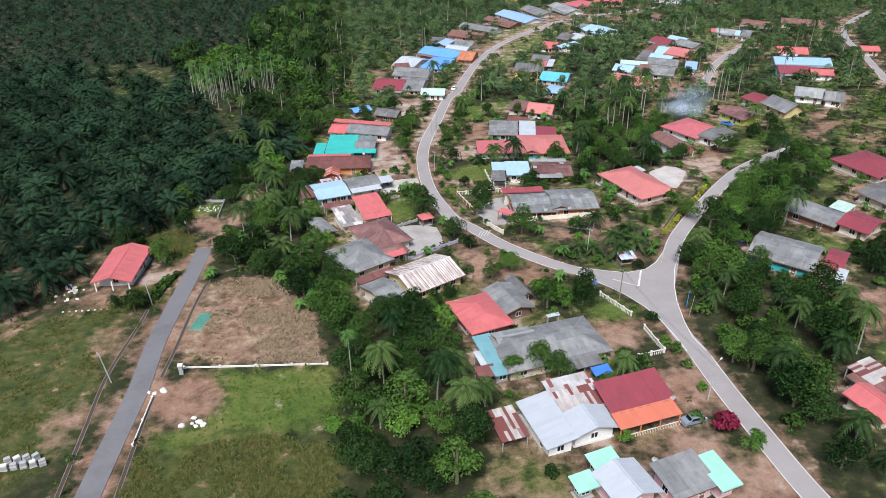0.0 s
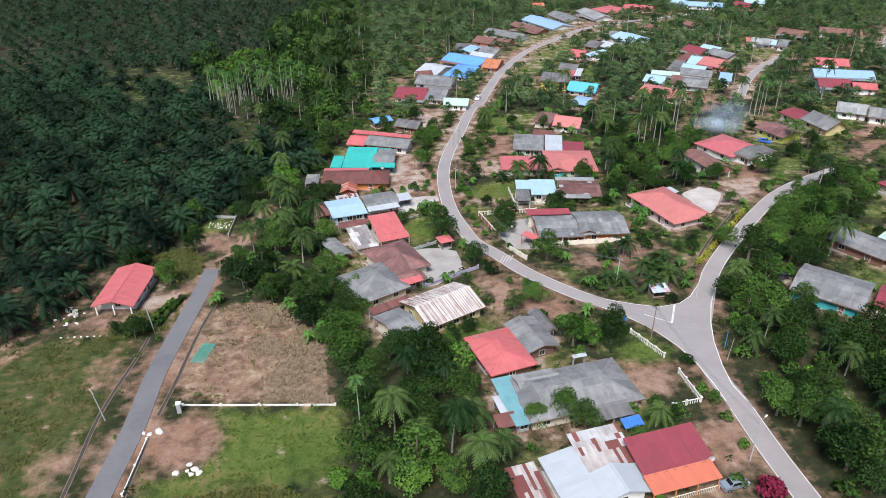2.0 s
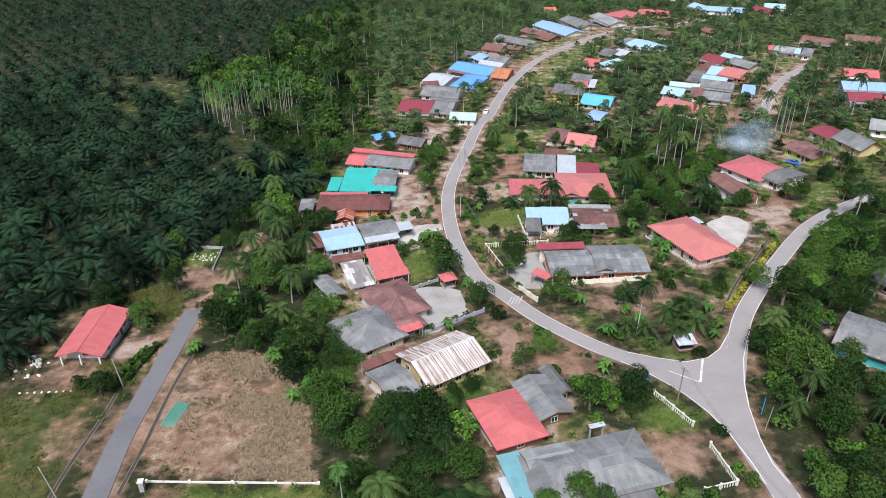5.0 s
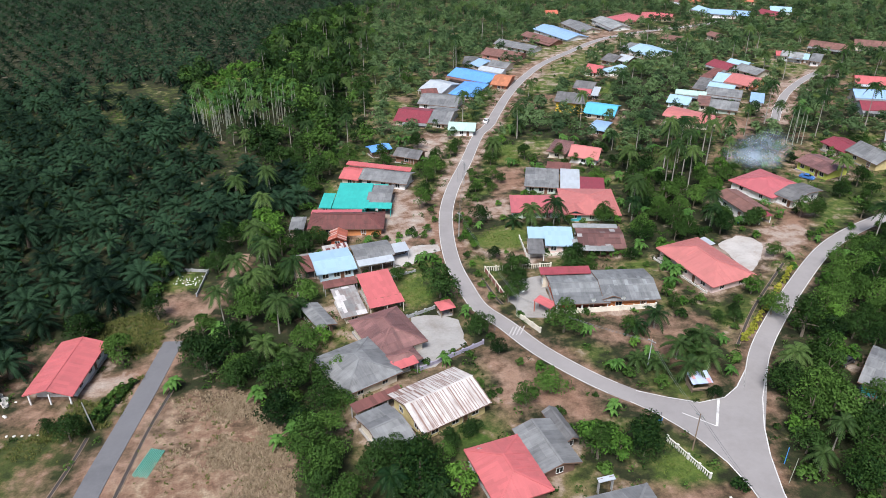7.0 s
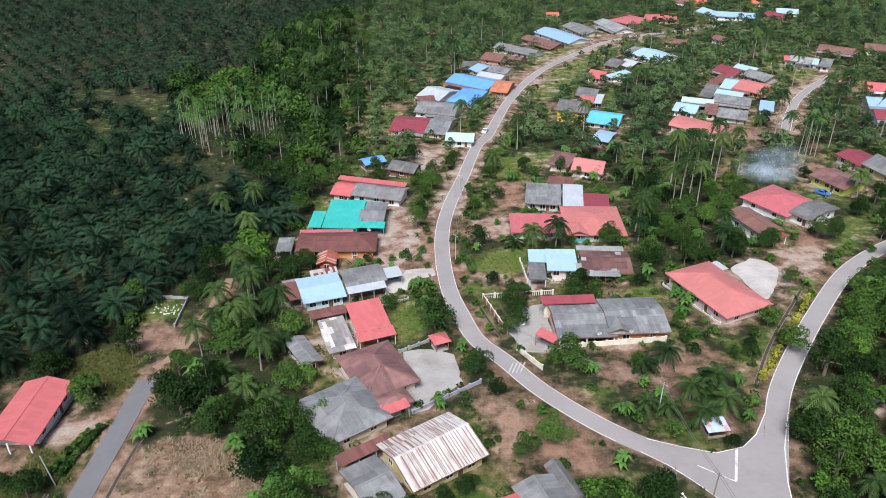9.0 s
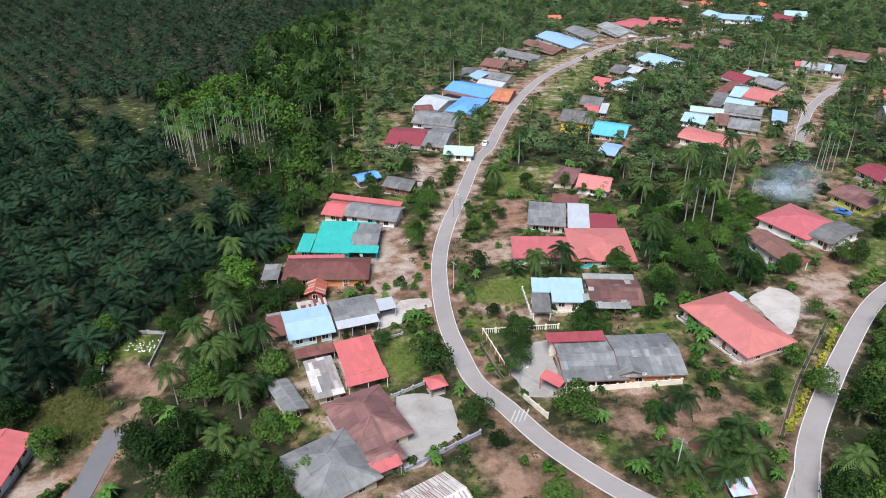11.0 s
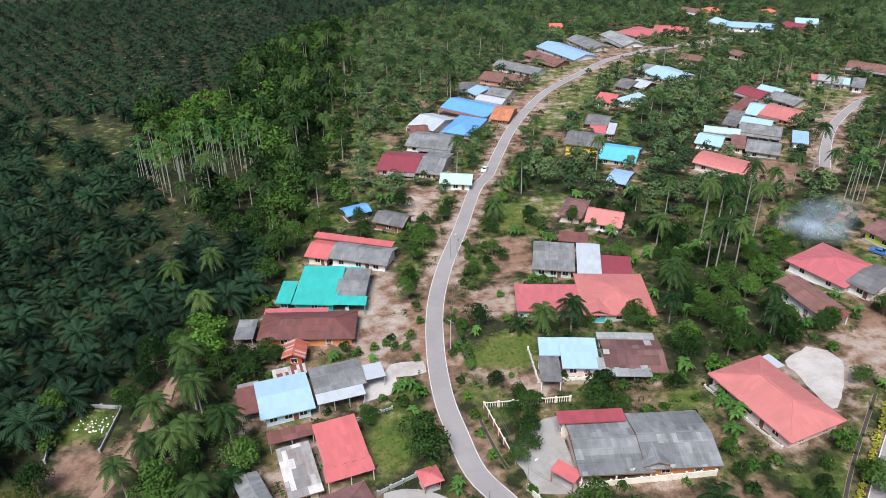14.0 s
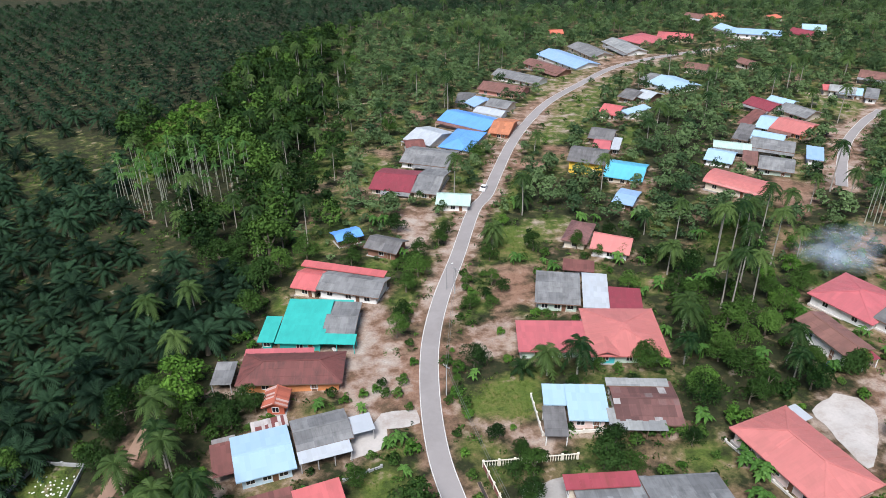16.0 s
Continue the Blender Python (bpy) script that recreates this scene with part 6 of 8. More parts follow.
    scatter_mesh("forest", "tall dark wood behind the houses", "trees", MID_TREES, deep[::2], "leaf", 22)
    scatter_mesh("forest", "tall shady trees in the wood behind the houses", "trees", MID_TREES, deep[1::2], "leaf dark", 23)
    scatter_mesh("thicket", "dense green trees beside the plantation and the gardens", "trees", NEAR_TREES, near, "leaf", 12)
    scatter_mesh("coconut_grove", "scattered coconut palm crowns among far trees", "palms", FAR_COCO, cocos[160:] + [(x, y, s * 0.4) for x, y, s in bananas[70:]], "frond", 3)
    bm = bmesh.new()
    for x, y, s in cocos[160:]:
        z = gz(x, y)
        tube(bm, [(x, y, z - 0.5), (x, y, z + 10.0 * s)], [0.14, 0.10], 5)
    tagged(obj("palm_trunks", bm, "bark"), "slender grey trunks of far coconut palms", "palms", kind="stuff")
    for kind, poly in YARDS:
        if kind == "meadow":
            xs, ys = [p[0] for p in poly], [p[1] for p in poly]
            for _ in range(int(0.012 * (max(xs) - min(xs)) * (max(ys) - min(ys)))):
                x, y = rng.uniform(min(xs), max(xs)), rng.uniform(min(ys), max(ys))
                if inside(poly, x, y) and not near_house(x, y, 1.5) and not near_road(x, y, 2.5) and free(x, y, 5.0):
                    garden.append((x, y, rng.uniform(0.5, 1.5)))
    scatter_mesh("garden_shrubs", "single round shrubs on far grass plots", "shrubs", SMALL, garden, "leaf", 21)
    # low growth under the trees and weeds on the plots
    low, weeds = [], []
    for _ in range(44000):
        y = 60 + 300 * math.sqrt(rng.random())
        x = rng.uniform(-0.33 * y - 24, 0.83 * y + 30)
        if near_house(x, y, 0.2) or near_road(x, y, 0.9):
            continue
        if not in_yard(x, y):
            low.append((x, y, rng.uniform(0.4, 1.3)))
    scatter_mesh("undergrowth", "low tangled green undergrowth between the trees", "undergrowth", LOW, low[:7500], "leaf", 4)
    rank = []
    for kind, poly in YARDS:
        many = {"weeds": 7.0, "field": 3.5, "lawn": 1.6, "brush": 0.5}.get(kind, 0)
        xs, ys = [p[0] for p in poly], [p[1] for p in poly]
        if not many or min(ys) > 290:
            continue
        for _ in range(int(many * (max(xs) - min(xs)) * (max(ys) - min(ys)))):
            x, y = rng.uniform(min(xs), max(xs)), rng.uniform(min(ys), max(ys))
            if not in_yard(x, y, (kind,)) or near_house(x, y, 0.2) or near_road(x, y, 0.6):
                continue
            clump = noise.noise(Vector((x * 0.22, y * 0.22, 3.0)))
            if kind == "lawn":
                weeds.append((x, y, rng.uniform(0.22, 0.42)))
            elif clump > -0.15 + 0.4 * rng.random() - 0.3 * (kind == "weeds"):
                rank.append((x, y, rng.uniform(0.35, 0.75) * (0.95 if kind == "weeds" else 0.75)))
    scatter_mesh("weeds", "tufts of coarse grass on open lawns", "grass", GRASS, weeds, "grass blade", 5)
    scatter_mesh("rank_grass", "rank green and straw-brown grass on open plots", "grass", GRASS, rank, "grass rank", 15)
    scrub = []
    bright_lawn = next(p for k, p in YARDS if k == "lawn" and min(q[1] for q in p) > 300)
    while len(scrub) < 420:
        x, y = rng.uniform(-55, -20), rng.uniform(318, 424)
        if inside(bright_lawn, x, y):
            scrub.append((x, y, rng.uniform(0.4, 1.3) * (1.6 if rng.random() < 0.12 else 0.8)))
    scatter_mesh("bright_scrub", "bright green scrub on a strip beside the plantation", "shrubs", SMALL, scrub, "leaf bright", 19)
    brush = []
    while len(brush) < 3600:
        x, y = rng.uniform(-25, 1), rng.uniform(107, 147)
        heap = noise.noise(Vector((x * 0.16, y * 0.16, 8.0)))
        if in_yard(x, y, ("brush",)) and not near_road(x, y, 2.5) and (x + 15) * 0.06 + (y - 122) * 0.012 + heap > rng.uniform(-0.1, 0.7):
            brush.append((x, y, rng.uniform(0.25, 0.62)))
    scatter_mesh("brush_heap", "heaps of cut dry brush and straw on cleared earth", "brush", GRASS, brush, "leaf dry", 6)
    # areca grove at the edge of the plantation
    for _ in range(70):
        for _ in range(30):
            x, y = rng.uniform(min(p[0] for p in GROVE), max(p[0] for p in GROVE)), rng.uniform(min(p[1] for p in GROVE), max(p[1] for p in GROVE))
            if inside(GROVE, x, y) and free(x, y, 1.6):
                put(rng.choice(ARECA), x, y, rng.uniform(0.75, 1.1), rng.uniform(0, 6.28))
                break


def grow(kind, x, y, r):
    """A single plant that stands out, by its crown's radius."""
    kinds = {"tree": (TREES, 3.9), "dark": (DARK, 3.4), "bright": (BRIGHT, 2.5), "shrub": (BUSHES, 1.7), "red": (REDS, 2.3), "coconut": (COCO, 3.2), "tall": (TALL, 3.2), "short": (SHORT, 3.2), "banana": (BANANA, 2.0), "areca": (ARECA, 2.0)}
    group, size = kinds[kind]
    n = GROWN.setdefault(kind, 0)
    GROWN[kind] += 1
    free(x, y, 0.5 * r)
    TAKEN.setdefault((int(x // 6), int(y // 6)), []).append((x, y, r * 1.3))
    put(group[n % len(group)], x, y, r / size, n * 2.1)


GROWN = {}
grow("dark", 42.7, 207.8, 3.1)
grow("shrub", 28.2, 186.5, 1.9)
grow("dark", 27.4, 171.0, 4.6)
grow("dark", 33.0, 155.3, 3.1)
grow("dark", 35.5, 148.2, 1.9)
grow("tree", 49.6, 153.2, 4.2)
grow("tree", 44.2, 169.4, 2.4)
grow("dark", 60.5, 180.1, 3.4)
grow("tree", 74.4, 202.6, 2.8)
grow("coconut", 55.7, 202.6, 3.5)
grow("coconut", 61.3, 201.8, 3.5)
grow("short", 51.1, 204.1, 2.8)
grow("coconut", 82.2, 201.4, 2.6)
grow("coconut", 83.7, 207.2, 3)
grow("tree", 29.0, 220.5, 2.8)
grow("tree", 32.8, 238.8, 3)
grow("tree", 36.3, 245.5, 3.4)
grow("dark", 2.1, 201.3, 2.4)
grow("bright", -10.6, 203.6, 4.2)
grow("dark", -19.3, 152.0, 4.6)
grow("dark", -22.8, 157.8, 3)
grow("banana", -8.9, 141.7, 2)
grow("banana", -2.3, 131.0, 2)
grow("banana", -3.9, 137.3, 2)
grow("tree", 36.6, 131.9, 2.6)
grow("tree", 41.9, 134.7, 2.8)
grow("bright", 44.2, 119.1, 3.4)
grow("tree", 52.4, 118.3, 3.6)
grow("bright", 47.6, 117.4, 2.4)
grow("tree", 129.7, 195.0, 3.4)
grow("dark", 46.3, 268.1, 2.3)
grow("tree", 64.2, 323.5, 3.6)
grow("dark", 47.6, 283.0, 1.9)
grow("tree", 38.5, 356.7, 4)
grow("coconut", 56.5, 257.7, 3)
grow("tall", 69.0, 275.4, 3)
grow("short", 73.4, 143.2, 3.4)
grow("short", 67.7, 151.6, 3)
grow("dark", 70.1, 138.6, 2.6)
grow("short", 63.2, 150.5, 3)
grow("red", 59.6, 76.1, 2.3)
grow("bright", 61.2, 70.7, 2.1)
grow("bright", 43.5, 76.9, 1.3)
grow("dark", -38.5, 135.5, 3.0)
grow("dark", -42.9, 138.2, 1.8)
grow("tree", 51.8, 117.2, 3.0)
grow("tree", 44.5, 117.7, 3.2)
grow("tree", 46.6, 177.6, 3)
grow("banana", 81.3, 171.6, 2)
grow("banana", 82.8, 178.0, 2)
grow("banana", 33.7, 257.0, 1.6)
grow("shrub", 13.0, 208.9, 1.4)
grow("shrub", 15.6, 203.5, 1.4)
grow("shrub", 21.1, 202.5, 1.2)
grow("shrub", 25.2, 201.7, 1.2)
grow("shrub", 25.3, 184.3, 1.5)
grow("shrub", 37.6, 199.5, 1.6)
grow("shrub", 39.1, 196.1, 1.4)
grow("bright", 38.9, 192.5, 1.4)
grow("tall", 112.7, 241.3, 3.2)
grow("tall", 106.5, 237.5, 3.2)
grow("tall", 118.2, 245.4, 3.2)
grow("tall", 124.9, 249.4, 3.2)
grow("coconut", -12.1, 176.1, 3.2)
grow("coconut", -6.5, 162.5, 3.2)
grow("short", -2.4, 167.9, 3.0)
grow("coconut", -9.2, 185.3, 3)
grow("tree", -0.9, 155.9, 3.4)
grow("bright", 2.3, 157.2, 2.2)
grow("tree", 0.5, 143.9, 3.6)
grow("tree", 2.5, 137.6, 3.4)
grow("shrub", 21.5, 146.8, 1.1)
grow("shrub", 24.9, 148.8, 1.0)
grow("shrub", 11.9, 184.0, 0.9)
grow("shrub", 18.3, 184.2, 0.9)
grow("shrub", 41.6, 141.8, 1.4)
grow("shrub", 38.5, 143.9, 1.0)
grow("shrub", 14.5, 123.9, 1.8)
grow("bright", 17.4, 123.4, 1.5)
grow("dark", 22.3, 124.4, 2.0)
grow("dark", 26.2, 126.3, 2.0)
grow("dark", 11.0, 122.2, 2.6)
grow("dark", 14.2, 120.5, 3.0)
grow("tree", 52.6, 238.6, 2.0)
grow("tree", 49.7, 232.5, 1.8)
grow("tree", 45.8, 228.9, 2.0)
grow("tree", 46.9, 239.7, 1.6)
grow("shrub", 50.0, 218.1, 1.2)
grow("tree", 87.3, 246.3, 2.4)
grow("tree", 77.3, 252.5, 2.4)
grow("tree", 81.3, 247.5, 2.0)
grow("shrub", 68.4, 250.1, 1.6)
grow("shrub", 62.7, 248.7, 1.6)
grow("tree", 93.0, 152.2, 3.2)
grow("tree", 126.2, 195.8, 3.0)
grow("shrub", 61.4, 100.2, 1.4)
grow("shrub", 62.2, 97.2, 1.5)
grow("shrub", 62.1, 92.7, 1.3)
grow("shrub", 47.4, 97.0, 1.6)
grow("shrub", 52.0, 97.7, 1.5)
grow("shrub", 55.6, 96.0, 1.4)
grow("shrub", 61.3, 86.3, 1.2)
grow("short", 66.6, 134.3, 3)
grow("short", 62.4, 138.3, 2.8)
grow("short", 71.8, 136.7, 3.4)
grow("short", 67.6, 140.8, 3)
grow("short", 59.4, 140.0, 2.6)
grow("shrub", 61.5, 133.2, 1.6)
grow("shrub", 57.1, 137.1, 1.5)
grow("banana", 62.9, 142.8, 1.6)
grow("tree", 71.9, 143.5, 2.4)
grow("banana", 81.1, 176.4, 1.8)
grow("banana", 81.0, 170.5, 1.8)
grow("banana", 77.9, 166.5, 1.8)
grow("tree", 61.9, 150.4, 2)
grow("dark", 85.4, 153.6, 1.6)
grow("dark", 84.3, 150.8, 1.8)
grow("areca", 155.9, 252.2, 2)
grow("areca", 156.9, 250.2, 2)
grow("areca", 159.4, 251.5, 2)
grow("areca", 159.7, 255.1, 2)
grow("areca", 159.7, 249.6, 2)
grow("tall", 98.9, 215.7, 3.2)
grow("tall", 105.8, 219.1, 3.2)
grow("tall", 108.4, 228.8, 3.2)
grow("tall", 117.5, 232.5, 3.2)
grow("tree", 94.0, 221.4, 3.6)
grow("tree", 88.9, 201.0, 3)
grow("tree", 81.1, 191.9, 3.2)
grow("dark", 58.0, 177.3, 3.4)
grow("dark", 110.6, 193.3, 2.6)
grow("coconut", 69.7, 277.8, 3)
grow("coconut", 56.6, 256.3, 3.2)
grow("short", -12.7, 159.7, 3.2)
grow("short", -8.5, 153.6, 3.2)
grow("short", -3.8, 151.1, 3.2)
grow("tree", -13.5, 149.4, 2.8)
grow("bright", 5.4, 146.2, 2.2)
grow("banana", -5.1, 128.3, 1.8)
grow("short", -6.3, 145.0, 3)
grow("dark", 144.2, 206.0, 2.6)
grow("tree", 153.7, 212.4, 3)
grow("shrub", 129.5, 188.9, 1.5)
grow("tree", 140.8, 191.9, 3)
grow("shrub", 126.2, 198.1, 1.2)
grow("coconut", 151.7, 217.0, 3)
grow("tree", 152.4, 204.4, 3)
grow("shrub", 120.1, 195.7, 1.2)
grow("tree", 112.8, 193.7, 2.4)
grow("shrub", 133.9, 186.5, 1.4)
grow("dark", 2.5, 115.9, 3.3)
grow("dark", 9.9, 119.0, 3.0)
grow("tree", 13.8, 123.5, 2.5)
grow("short", 18.8, 111.7, 3)
grow("tree", 6.6, 105.9, 2.6)
grow("coconut", 8.8, 97.9, 3.2)
grow("coconut", 12.4, 94.0, 3.2)
grow("tree", 15.7, 107.7, 3.2)
grow("tree", 20.8, 106.0, 3.4)
grow("coconut", 20.8, 95.8, 3.2)
grow("dark", 2.3, 107.0, 2.4)
grow("areca", 3.4, 96.9, 2)
grow("coconut", 20.4, 86.5, 3.2)
grow("tree", 15.8, 85.0, 3.2)
grow("bright", 10.5, 85.4, 2.8)
grow("bright", 3.2, 86.1, 2.6)
grow("bright", -0.2, 88.1, 2.2)
grow("dark", 16.7, 98.6, 2.6)
grow("coconut", 17.1, 93.1, 3)
grow("banana", 0.9, 132.4, 1.8)
grow("tree", 5.6, 135.9, 2.4)
grow("tree", 36.5, 97.1, 3.0)
grow("tree", 31.6, 96.6, 2.6)
grow("tree", 39.2, 95.2, 2.9)
grow("coconut", 50.3, 93.2, 2.4)
grow("shrub", 53.5, 94.0, 1.6)
grow("tree", 74.9, 202.0, 3)
grow("tree", 80.2, 190.5, 3.4)
grow("tree", 89.4, 201.8, 3)
grow("banana", 77.9, 185.6, 2)
grow("shrub", 67.9, 183.7, 1.5)
grow("shrub", 70.4, 183.2, 1.6)
grow("shrub", 73.2, 182.4, 1.5)
grow("shrub", 76.3, 182.2, 1.5)
grow("banana", 96.7, 199.4, 2)
grow("coconut", 100.0, 193.6, 2.8)
grow("dark", 111.8, 193.4, 3)
grow("tree", 88.2, 188.1, 3)
grow("shrub", 108.3, 186.3, 1.5)
grow("banana", 80.1, 174.0, 1.8)
grow("banana", 81.9, 171.9, 1.8)
grow("banana", 78.0, 166.7, 1.8)
grow("tree", 107.4, 176.1, 2.2)
grow("bright", 93.3, 160.8, 2.3)
grow("coconut", -22.0, 232.3, 3.2)
grow("coconut", -12.4, 232.9, 3.2)
grow("coconut", -3.4, 247.8, 3)
grow("bright", -11.9, 210.4, 4.2)
grow("dark", 0.5, 203.3, 2.6)
grow("tree", -7.8, 197.7, 3.2)
grow("coconut", -16.7, 184.7, 3.2)
grow("coconut", -11.2, 189.6, 3.2)
grow("coconut", -3.2, 177.0, 3.2)
grow("coconut", -16.1, 176.8, 3.2)
grow("coconut", -9.9, 178.2, 3.2)
grow("tree", 36.6, 249.3, 3.2)
grow("tree", 30.8, 225.9, 2.7)
grow("banana", 26.4, 188.8, 1.6)
grow("banana", 24.6, 188.4, 1.4)
grow("shrub", 28.7, 204.9, 1.4)
grow("shrub", 25.0, 205.1, 1.2)
grow("shrub", 23.5, 203.5, 1.2)
grow("shrub", 27.4, 201.2, 1.3)
grow("tree", 34.0, 240.4, 1.6)
grow("shrub", 31.4, 217.3, 1.2)
grow("shrub", 31.2, 210.6, 1.2)
grow("shrub", 29.1, 197.2, 1.0)
grow("tree", 54.2, 235.0, 2.1)
grow("shrub", 47.1, 243.9, 1.4)
grow("shrub", 46.9, 234.9, 1.4)
grow("tree", 47.1, 230.7, 1.7)
grow("shrub", 42.9, 224.8, 1.2)
grow("tree", 50.4, 228.7, 1.8)
grow("tree", 38.7, 202.6, 1.2)
grow("shrub", 36.4, 188.9, 1.1)
grow("shrub", 36.6, 184.1, 1.1)
grow("shrub", 37.0, 178.8, 1.1)
grow("shrub", 37.2, 173.9, 1.2)
grow("shrub", 37.9, 168.6, 1.2)
grow("shrub", 36.3, 197.7, 1.1)
grow("shrub", 55.4, 187.1, 1.1)
grow("dark", 43.7, 177.6, 2.0)
grow("dark", 44.8, 172.5, 2.6)
grow("shrub", 45.8, 188.9, 0.8)
grow("tree", 65.7, 202.0, 1.8)
grow("shrub", 69.1, 201.4, 1.3)
grow("tree", 82.5, 230.8, 2.6)
grow("tree", 91.7, 226.1, 3)
grow("banana", 89.0, 229.5, 2)
grow("tree", 90.5, 215.6, 3)
grow("tall", 98.8, 219.2, 3.2)
grow("coconut", 87.6, 213.7, 3)
grow("tree", 104.0, 194.8, 2.6)
grow("banana", 108.3, 194.0, 1.8)
grow("shrub", 81.4, 159.8, 1.4)
grow("shrub", 77.0, 159.4, 1.4)
grow("shrub", 88.6, 157.4, 1.4)
grow("bright", 75.4, 163.3, 1.6)

scatter()
for ob in DARK + REDS + TREES + BRIGHT + BUSHES + COCO + TALL + SHORT + ARECA + BANANA + OIL:
    for o in (*ob.children_recursive, ob):
        bpy.data.objects.remove(o)


# ---- smaller things ----
def at(x, y, turn=0.0, lift=0.0):
    return Matrix.Translation((x, y, gz(x, y) + lift)) @ Matrix.Rotation(turn, 4, "Z")


def between(a, b):
    return math.atan2(b[1] - a[1], b[0] - a[0]), math.hypot(b[0] - a[0], b[1] - a[1])


plain("balustrade", (0.70, 0.67, 0.60), 0.08, 1.0, 0.7, (0.32, 0.29, 0.24), 0.5)
plain("wall coping", (0.72, 0.66, 0.55), 0.08, 1.0, 0.8, (0.35, 0.3, 0.24), 0.5)
plain("wall maroon", (0.26, 0.10, 0.08), 0.15, 1.0, 0.85, (0.12, 0.06, 0.05), 0.5)
plain("lilac paint", (0.36, 0.33, 0.42), 0.1, 1.0, 0.8, (0.2, 0.18, 0.2), 0.5)
plain("tyre rubber", (0.02, 0.02, 0.021), 0.1, 3.0, 0.8)
plain("car silver blue", (0.30, 0.36, 0.42), 0.03, 2.0, 0.25, metal=0.4)
plain("car white", (0.72, 0.73, 0.74), 0.03, 2.0, 0.25)
plain("car blue", (0.06, 0.16, 0.42), 0.05, 2.0, 0.25)
plain("car dark", (0.035, 0.035, 0.04), 0.05, 2.0, 0.25)
plain("lamp lens", (0.75, 0.75, 0.7), 0.05, 2.0, 0.2)
plain("tail lens", (0.4, 0.02, 0.02), 0.05, 2.0, 0.2)
plain("blue tarp", (0.05, 0.17, 0.52), 0.15, 1.5, 0.5)
plain("pipe green", (0.12, 0.34, 0.26), 0.15, 1.0, 0.5)
plain("stone pale", (0.60, 0.57, 0.52), 0.15, 1.5, 0.9, (0.3, 0.27, 0.23), 0.4)
plain("stone grey", (0.34, 0.34, 0.34), 0.15, 1.5, 0.9, (0.2, 0.2, 0.2), 0.4)
plain("timber old", (0.22, 0.16, 0.11), 0.2, 2.0, 0.9)
plain("wire", (0.12, 0.12, 0.12), 0.05, 1.0, 0.6)
plain("barrel blue", (0.05, 0.22, 0.50), 0.1, 1.0, 0.4)
plain("flower white", (0.75, 0.75, 0.70), 0.1, 1.0, 0.8)
plain("sign blue", (0.06, 0.25, 0.60), 0.1, 1.0, 0.5)
leafy("leaf yellow", (0.20, 0.22, 0.03), (0.48, 0.44, 0.07))


def fence(label, a, b, height, infill, material, name="fence", step=2.4, rail=None):
    """A fence between two plan points: posts, a top rail, and balusters or a low wall between."""
    turn, length = between(a, b)
    ob = thing(name, label, "fence" if name != "garden_wall" else "wall", at(*a, turn))
    drop = gz(*b) - gz(*a)
    slope = drop / length
    n = max(1, round(length / step))
    for i in range(n + 1):
        u = length * i / n
        bm = bmesh.new()
        z = slope * u
        box(bm, u - 0.13, -0.13, z - 0.4, u + 0.13, 0.13, z + height)
        box(bm, u - 0.18, -0.18, z + height, u + 0.18, 0.18, z + height + 0.1)
        part("post", bm, rail or material, ob)
    bm = bmesh.new()
    bar(bm, (0, 0, height - 0.12), (length, 0, drop + height - 0.12), 0.16, 0.12)
    part("top_rail", bm, rail or material, ob)
    if infill == "wall":
        bm = bmesh.new()
        vs = [bm.verts.new((u, v, slope * u + z)) for u in (0, length) for v in (-0.07, 0.07) for z in (-0.4, height - 0.18)]
        for f in ((0, 1, 3, 2), (4, 6, 7, 5), (0, 4, 5, 1), (2, 3, 7, 6), (1, 5, 7, 3), (0, 2, 6, 4)):
            bm.faces.new([vs[i] for i in f])
        bmesh.ops.recalc_face_normals(bm, faces=bm.faces)
        part("panel", bm, material, ob)
    else:
        k = int(length / 0.42)
        shared = None
        for i in range(k):
            u = (i + 0.5) * length / k
            if shared is None:
                bm = bmesh.new()
                tube(bm, [(0, 0, -0.3), (0, 0, 0.05), (0, 0, height * 0.3), (0, 0, height * 0.6), (0, 0, height - 0.16)], [0.08, 0.06, 0.11, 0.06, 0.08], 6)
                shared = part("baluster", bm, material, ob)
            else:
                o = new("baluster", shared.data)
                o.parent = ob
                o.location = (u, 0, slope * u)
        if shared:
            shared.location = (0.5 * length / k, 0, 0)
    return ob


def pole(x, y, height, label="grey concrete utility pole with a short crossarm", arm=True, lamp=False, lean=0.0, radius=0.12, material="pole grey", name="utility_pole"):
    ob = thing(name, label, "pole", at(x, y, 0.6))
    bm = bmesh.new()
    tube(bm, [(0, 0, -0.5), (lean * height, 0, height)], [radius, radius * 0.65], 8)
    part("shaft", bm, material, ob)
    if arm:
        bm = bmesh.new()
        box(bm, lean * height - 0.05, -0.8, height - 0.45, lean * height + 0.05, 0.8, height - 0.33)
        part("crossarm", bm, "steel", ob)
        for v in (-0.7, 0.0, 0.7):
            bm = bmesh.new()
            tube(bm, [(lean * height, v, height - 0.33), (lean * height, v, height - 0.15)], [0.05, 0.03], 6)
            part("insulator", bm, "stone pale", ob)
    if lamp:
        bm = bmesh.new()
        tube(bm, [(lean * height, 0, height - 0.3), (0.5, 0, height + 0.2), (1.5, 0, height + 0.3)], [0.04, 0.035, 0.03], 6)
        part("lamp_arm", bm, "steel", ob)
        bm = bmesh.new()
        box(bm, 1.4, -0.12, height + 0.2, 2.0, 0.12, height + 0.34)
        bmesh.ops.bevel(bm, geom=bm.edges[:], offset=0.03, segments=1, affect="EDGES")
        part("lamp_head", bm, "lamp lens", ob)
    return ob


